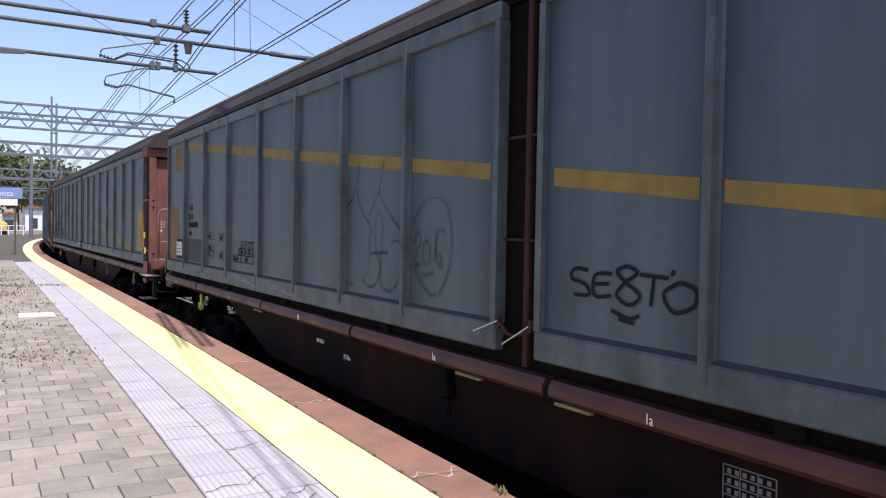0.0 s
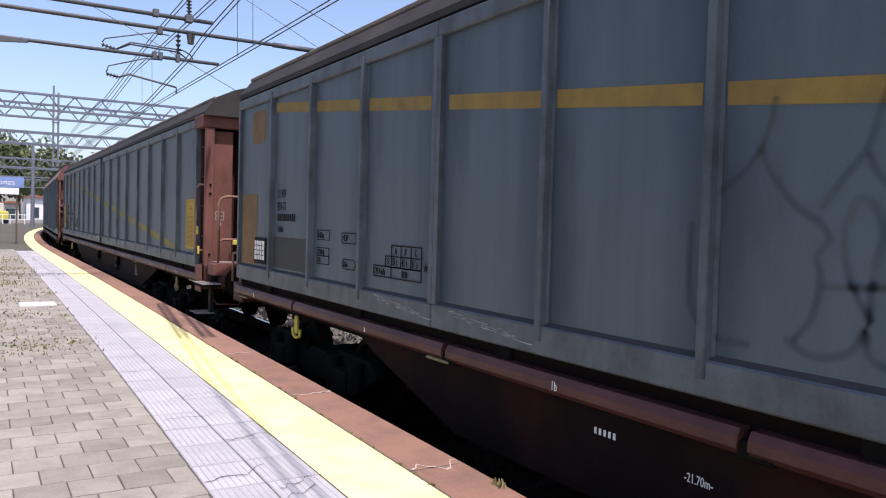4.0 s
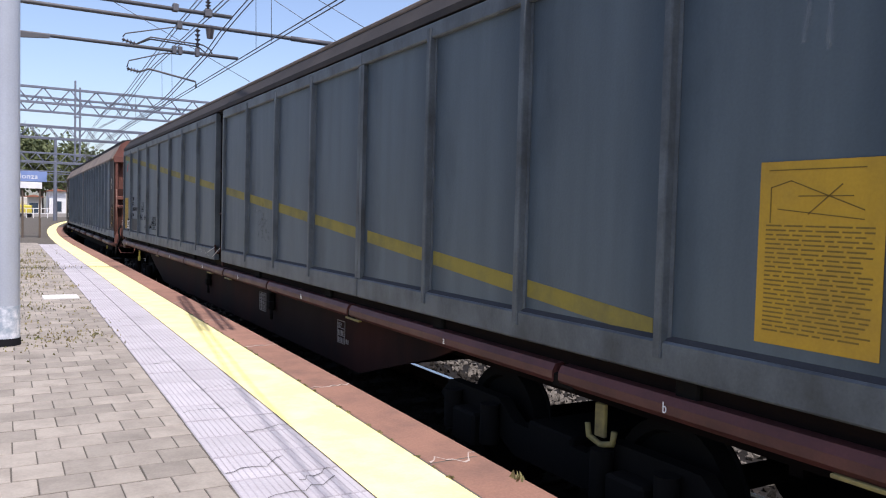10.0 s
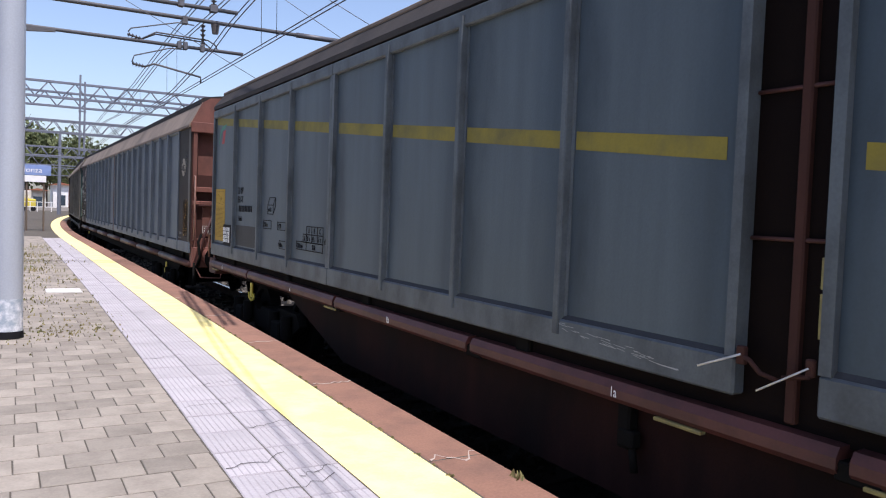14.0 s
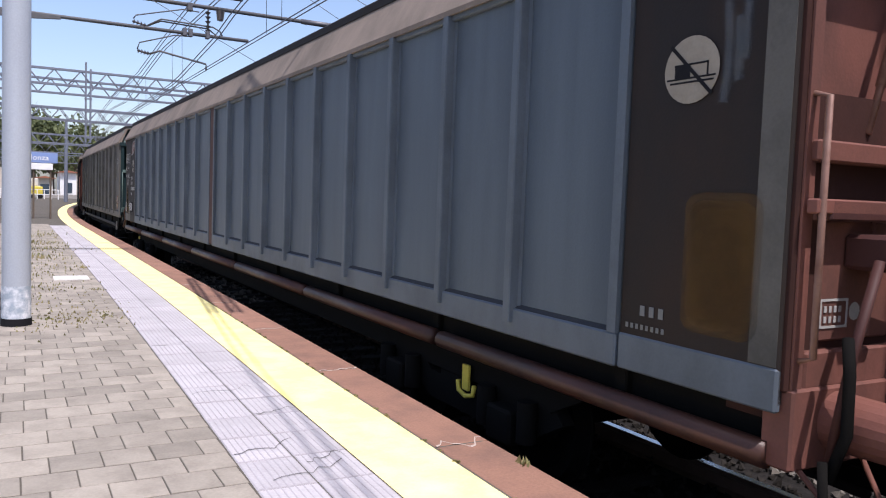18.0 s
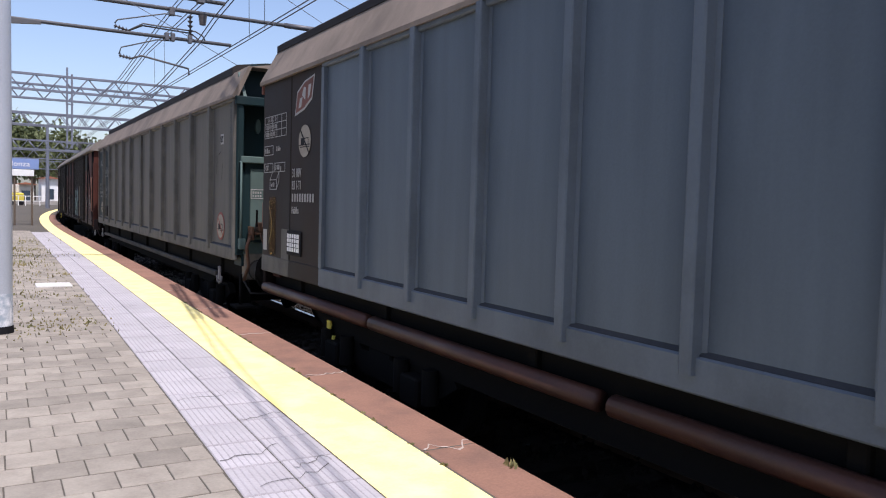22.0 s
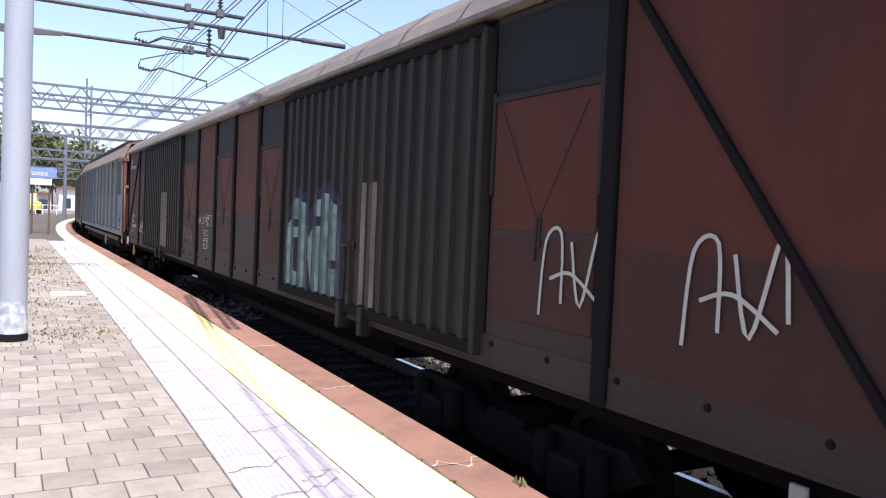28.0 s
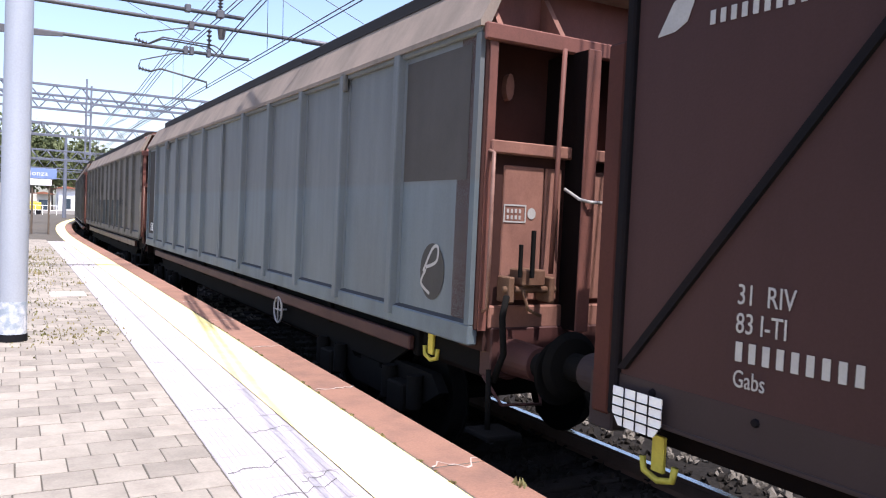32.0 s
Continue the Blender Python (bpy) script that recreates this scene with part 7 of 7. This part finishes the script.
part("bracket", Shape().prism([(-1.2, 5.60), (1.05, 5.56), (1.05, 5.50), (0.2, 5.42), (-1.2, 5.40)], "y", 20.95, 21.05), M_CROSS, c3)
insulator(c3, (4.48, 21, 6.2), (4.49, 21, 5.62), 5, 0.075)
insulator(c3, (2.65, 21, 5.69), (2.98, 21, 5.61), 4, 0.065)
insulator(c3, (2.77, 21, 4.98), (3.06, 21, 4.93), 4, 0.065)
part("registration_arm", Shape().tube([(2.98, 21, 5.61), (3.33, 21, 5.83), (4.62, 21, 5.80), (4.80, 21, 5.71), (4.86, 21, 5.60)], 0.02, 8), M_CROSS, c3)
part("registration_arm", Shape().tube([(2.98, 21.05, 5.61), (3.33, 21.05, 5.79), (4.51, 21.05, 5.75), (4.68, 21.05, 5.63), (4.74, 21.05, 5.52)], 0.02, 8), M_CROSS, c3)
part("registration_arm", Shape().tube([(3.06, 21, 4.93), (3.30, 21, 5.03), (4.45, 21, 4.83), (4.46, 21, 4.67)], 0.026, 8), M_CROSS, c3)
part("support_rod", Shape().tube([(2.77, 21, 5.01), (2.82, 21, 5.18), (3.66, 21, 5.47), (4.08, 21, 5.49)], 0.016, 8), M_CROSS, c3)
part("support_rod", Shape().tube([(2.62, 20.6, 5.67), (2.68, 20.6, 5.76), (3.78, 20.6, 6.06), (4.18, 20.6, 6.05)], 0.016, 8), M_CROSS, c3)
for x in (3.9, 4.05, 4.48):
    part("clamp", Shape().box(x - 0.05, x + 0.05, 20.93, 21.07, 5.48, 5.68, 0.01), M_WIRE, c3)
# unseen cables, run so that their shadows streak the paving
for dx in (0.0, 0.12):
    wire("feeder_cable", [(1.1 + dx, -7, 7.1), (1.75 + dx, -0.55, 6.9), (2.13 + dx, 3.35, 6.85), (2.72 + dx * 0.5, 8.2, 6.74)], 0.013, "dark slack feeder cable to the gantry", "feeder cable")

# ---- things on the platform ----
pole = tagged(new("lighting_pole"), "tall grey steel pole with a flaking white and black foot", "pole")
pole.location = (0.06, 9.56, -0.02)
part("shaft", Shape().cone((0, 0, 0.42), (0, 0, 8.2), 0.142, 0.13, 32), M_POLE, pole)
part("foot_paint", Shape().cone((0, 0, 0.07), (0, 0, 0.45), 0.1445, 0.1435, 32), M_POLE_WHITE, pole, "flaking white paint")
part("foot_ring", Shape().cone((0, 0, 0.0), (0, 0, 0.10), 0.155, 0.15, 32), M_INK, pole, "black foot ring")
lamp = tagged(new("lamp_post"), "tall slim galvanised lamp post at the platform end", "lamp post")
lamp.location = (4.95, 88, -0.02)
part("shaft", Shape().cone((0, 0, 0), (0, 0, 8.2), 0.2, 0.13, 16), M_STEEL, lamp)

sign = tagged(new("station_sign"), "blue station name sign on two thin posts", "station sign")
sign.location = (0, 41, -0.02)
part("board", Shape().box(0.35, 1.95, -0.04, 0.04, 2.62, 3.10, 0.01), M_SIGN_BLUE, sign)
part("name", lettering_mesh("Monza", 0.24, M_WHITE, 1.05), None, sign, at=shift(0.62, -0.045, 2.75) @ FACE)
part("lower_board", Shape().box(0.3, 1.75, -0.04, 0.04, 2.30, 2.60, 0.01), M_WHITE, sign)
for x in (0.95, 1.66):
    part("post", Shape().cone((x, 0.06, 0), (x, 0.06, 3.1), 0.045, 0.04, 10), M_BARK, sign)


def tufts(spots, seed, name="weeds", label="dry grass and weeds in the paving joints"):
    r = random.Random(seed)
    s = Shape()
    for x, y, n, spread, h in spots:
        for i in range(n):
            a, b = x + r.gauss(0, spread), y + r.gauss(0, spread * 1.6)
            t = r.uniform(0, 6.28)
            k = h * r.uniform(0.4, 1.3)
            w = 0.008 + 0.010 * r.random()
            c, d = math.cos(t), math.sin(t)
            lean = r.uniform(0.1, 0.6) * k
            s.add([(a - d * w, b + c * w, 0), (a + d * w, b - c * w, 0), (a + c * lean * 0.5 + d * w * 0.6, b + d * lean * 0.5 - c * w * 0.6, k * 0.6), (a + c * lean, b + d * lean, k)], [(0, 1, 2), (0, 2, 3)])
    return tagged(part(name, s, M_GRASS), label, "weeds", kind="stuff")


tufts([(0.5, 9.8, 34, 0.12, 0.035), (0.75, 9.9, 20, 0.2, 0.022), (0.98, 10.15, 26, 0.12, 0.022), (0.55, 10.6, 16, 0.25, 0.018), (0.6, 12.2, 22, 0.3, 0.02), (0.55, 18.5, 120, 0.3, 0.06),
       (0.55, 23.2, 160, 0.35, 0.07), (0.8, 16.5, 60, 0.3, 0.04), (0.2, 9.3, 20, 0.15, 0.025), (1.0, 11.2, 18, 0.2, 0.02), (0.5, 27, 160, 0.5, 0.08), (0.45, 10.1, 60, 0.22, 0.03), (0.9, 9.7, 50, 0.25, 0.026), (0.2, 11.4, 60, 0.3, 0.03), (0.35, 13.0, 90, 0.3, 0.04),
       (0.75, 21.0, 140, 0.35, 0.05), (0.3, 15.2, 120, 0.35, 0.05), (1.13, 12.6, 30, 0.05, 0.02), (1.2, 16.2, 30, 0.06, 0.03)], 2)
tufts([(YELLOW_R + 0.012 + drift(y), y, 8, 0.007, 0.013) for y in [3.2 + 0.12 * i + 0.05 * ((i * 7) % 5) for i in range(70) if (i * 13) % 7 < 4]], 3)
tufts([(2.60, 3.62, 14, 0.015, 0.035)], 5, "plant", "small green plant growing at the platform edge")

# ---- distance ----
wall_y = tagged(new("yellow_building"), "low yellow station building with a blue painted base", "building")
part("wall", Shape().box(11, 11.3, -14, 9.5, 1.3, 4.6), M_WALL_YELLOW, wall_y)
part("base", Shape().box(10.98, 11.3, -14, 9.5, 0.35, 1.3), M_WALL_BLUE, wall_y)
part("plinth", Shape().box(10.95, 11.3, -14, 9.5, -0.95, 0.35), M_CONCRETE, wall_y)
part("side_wall", Shape().box(11.3, 18, 9.2, 9.5, -0.95, 4.6), M_WALL_YELLOW, wall_y)
part("roof", Shape().prism([(10.4, 4.55), (10.4, 4.7), (14.5, 6.2), (18.6, 4.7), (18.6, 4.55)], "y", -14.5, 10), M_ROOF_GREY, wall_y)
part("lamp_bracket", Shape().box(10.2, 11.0, 6.4, 6.5, 2.75, 2.85, 0.01).box(10.2, 10.3, 6.4, 6.5, 2.7, 3.0, 0.01), M_BLACK, wall_y)


def leafy(name, x, y, h, spread, seed, label):
    """A tree: tapered trunk, limbs and a ragged crown of many leaf clumps."""
    r = random.Random(seed)
    t = tagged(new(name), label, "tree")
    t.location = (x, y, -0.95)
    limbs = []
    s = Shape().cone((0, 0, 0), (0.1, 0, h * 0.55), 0.035 * h, 0.018 * h, 10)
    for i in range(9):
        a, z = i * 2.4 + r.random(), h * r.uniform(0.3, 0.6)
        e = Vector((math.cos(a) * spread * r.uniform(0.4, 0.8), math.sin(a) * spread * 0.6, z + h * r.uniform(0.15, 0.35)))
        s.cone((0.05, 0, z), e, 0.012 * h, 0.004 * h, 6)
        limbs.append(e)
    limbs.append(Vector((0, 0, h * 0.9)))
    part("trunk", s, M_BARK, t)
    c = Shape()
    for i in range(2600):
        b = limbs[r.randrange(len(limbs))]
        p = b + Vector((r.gauss(0, spread * 0.22), r.gauss(0, spread * 0.22), r.gauss(0, h * 0.09)))
        k = h * r.uniform(0.012, 0.028)
        m = Euler((r.uniform(0, 6), r.uniform(0, 6), r.uniform(0, 6))).to_matrix()
        c.add([p + m @ (Vector(q) * k) for q in ((-1, -0.5, 0), (0.2, -0.7, 0.2), (1, 0.1, 0), (0.1, 0.8, 0.25), (-0.8, 0.5, 0))], [(0, 1, 2, 3, 4)])
    part("crown", c, M_LEAF, t)
    return t


for i, (x, y, h, sp) in enumerate(((1.5, 150, 15, 5), (6.5, 156, 14, 5), (11, 150, 13, 5), (-4, 160, 15, 6), (15, 165, 12, 6), (4, 175, 16, 6), (20, 172, 12, 6), (-12, 170, 15, 7), (9, 180, 13, 6))):
    leafy("tree", x, y, h, sp, 20 + i, "broad green tree in full summer leaf")


def house(x0, x1, y, h, mat, label, floors, cols):
    b = tagged(new("house"), label, "house")
    b.location = (x0, y, -0.95)
    w = x1 - x0
    part("wall", Shape().box(0, w, 0, 8, 0, h), mat, b)
    part("roof", Shape().prism([(-0.5, h), (w / 2, h + w * 0.16), (w + 0.5, h)], "y", -0.5, 8.5), M_ROOF_RED, b)
    for f in range(floors):
        for c in range(cols):
            cx, z = w * (c + 0.5) / cols, h * (f + 0.35) / floors
            part("window", Shape().box(cx - 0.55, cx + 0.55, -0.06, 0.02, z, z + 1.5), M_GLASS_DARK, b)
    return b


house(6.4, 8.6, 128, 4.6, M_WHITE, "small white rendered hut beside the line", 1, 1)
house(-14, 1.5, 190, 9, M_WALL_PALE, "pale rendered house behind the trees", 3, 5)
house(10, 24, 196, 8, M_WALL_PALE, "pale rendered house behind the trees", 2, 4)
house(3.2, 5.2, 122, 3.6, M_WALL_PALE, "small pale railway cabin with a blue-grey door", 1, 1)
part_cab = tagged(new("track_machine"), "small yellow track maintenance machine standing by the cabin", "track machine")
part_cab.location = (2.6, 108, -0.02)
part("body", Shape().box(-0.7, 0.9, -1, 1, 0.5, 1.5, 0.1), M_YELLOW_PART, part_cab)
part("cab", Shape().box(-0.5, 0.4, -0.6, 0.6, 1.5, 2.5, 0.08), M_WALL_PALE, part_cab)
for x in (-0.45, 0.6):
    part("wheel", Shape().cone((x, -1.05, 0.3), (x, -0.85, 0.3), 0.3, 0.3, 16), M_INK, part_cab)
    part("wheel", Shape().cone((x, 0.85, 0.3), (x, 1.05, 0.3), 0.3, 0.3, 16), M_INK, part_cab)
fence = tagged(new("fence"), "white railings across the far platform end", "fence")
fence.location = (0, 104, -0.03)
for i in range(14):
    part("post", Shape().box(-4 + i * 0.75, -3.92 + i * 0.75, -0.04, 0.04, 0, 1.2), M_WHITE, fence)
for z in (0.55, 1.12):
    part("bar", Shape().box(-4, 5.8, -0.03, 0.03, z, z + 0.07), M_WHITE, fence)
structure("end_wall", Shape().box(-14, 9.2, 116, 116.4, -0.95, 0.5), M_CONCRETE, "low weathered concrete wall at the platform end", "wall")


# ---- the train runs ----
def motions():
    longer = (1.012, 1.036, 1.066, 1.0675, 1.0, 1.045, 1.03, 1.03, 1.06)   # in the order in which the wagons were built
    for (thing, middle, reach), k in zip(WAGONS, longer):
        drawn_out(thing, k)
        reach = reach * k
        rows = []
        for k in range(33):
            s = middle - gone(k)
            a, b = track_point(s - reach), track_point(s + reach)
            rows.append((k, pose(*((a + b) / 2), 0, 0, math.degrees(-math.atan2(b.x - a.x, b.y - a.y)))))
        walk(thing, rows)
    for wheel, rest, first in WHEELS:
        rows, t, turned = [], 0.0, None
        while True:
            a = math.degrees(gone(t) / 0.46)
            if turned is None or a - turned > 54 or t >= 32:
                rows.append((t, rest @ pose(0, 0, 0, first + a)))
                turned = a
            if t >= 32:
                break
            t = min(32.0, t + 0.05)
        walk(wheel, rows)


motions()
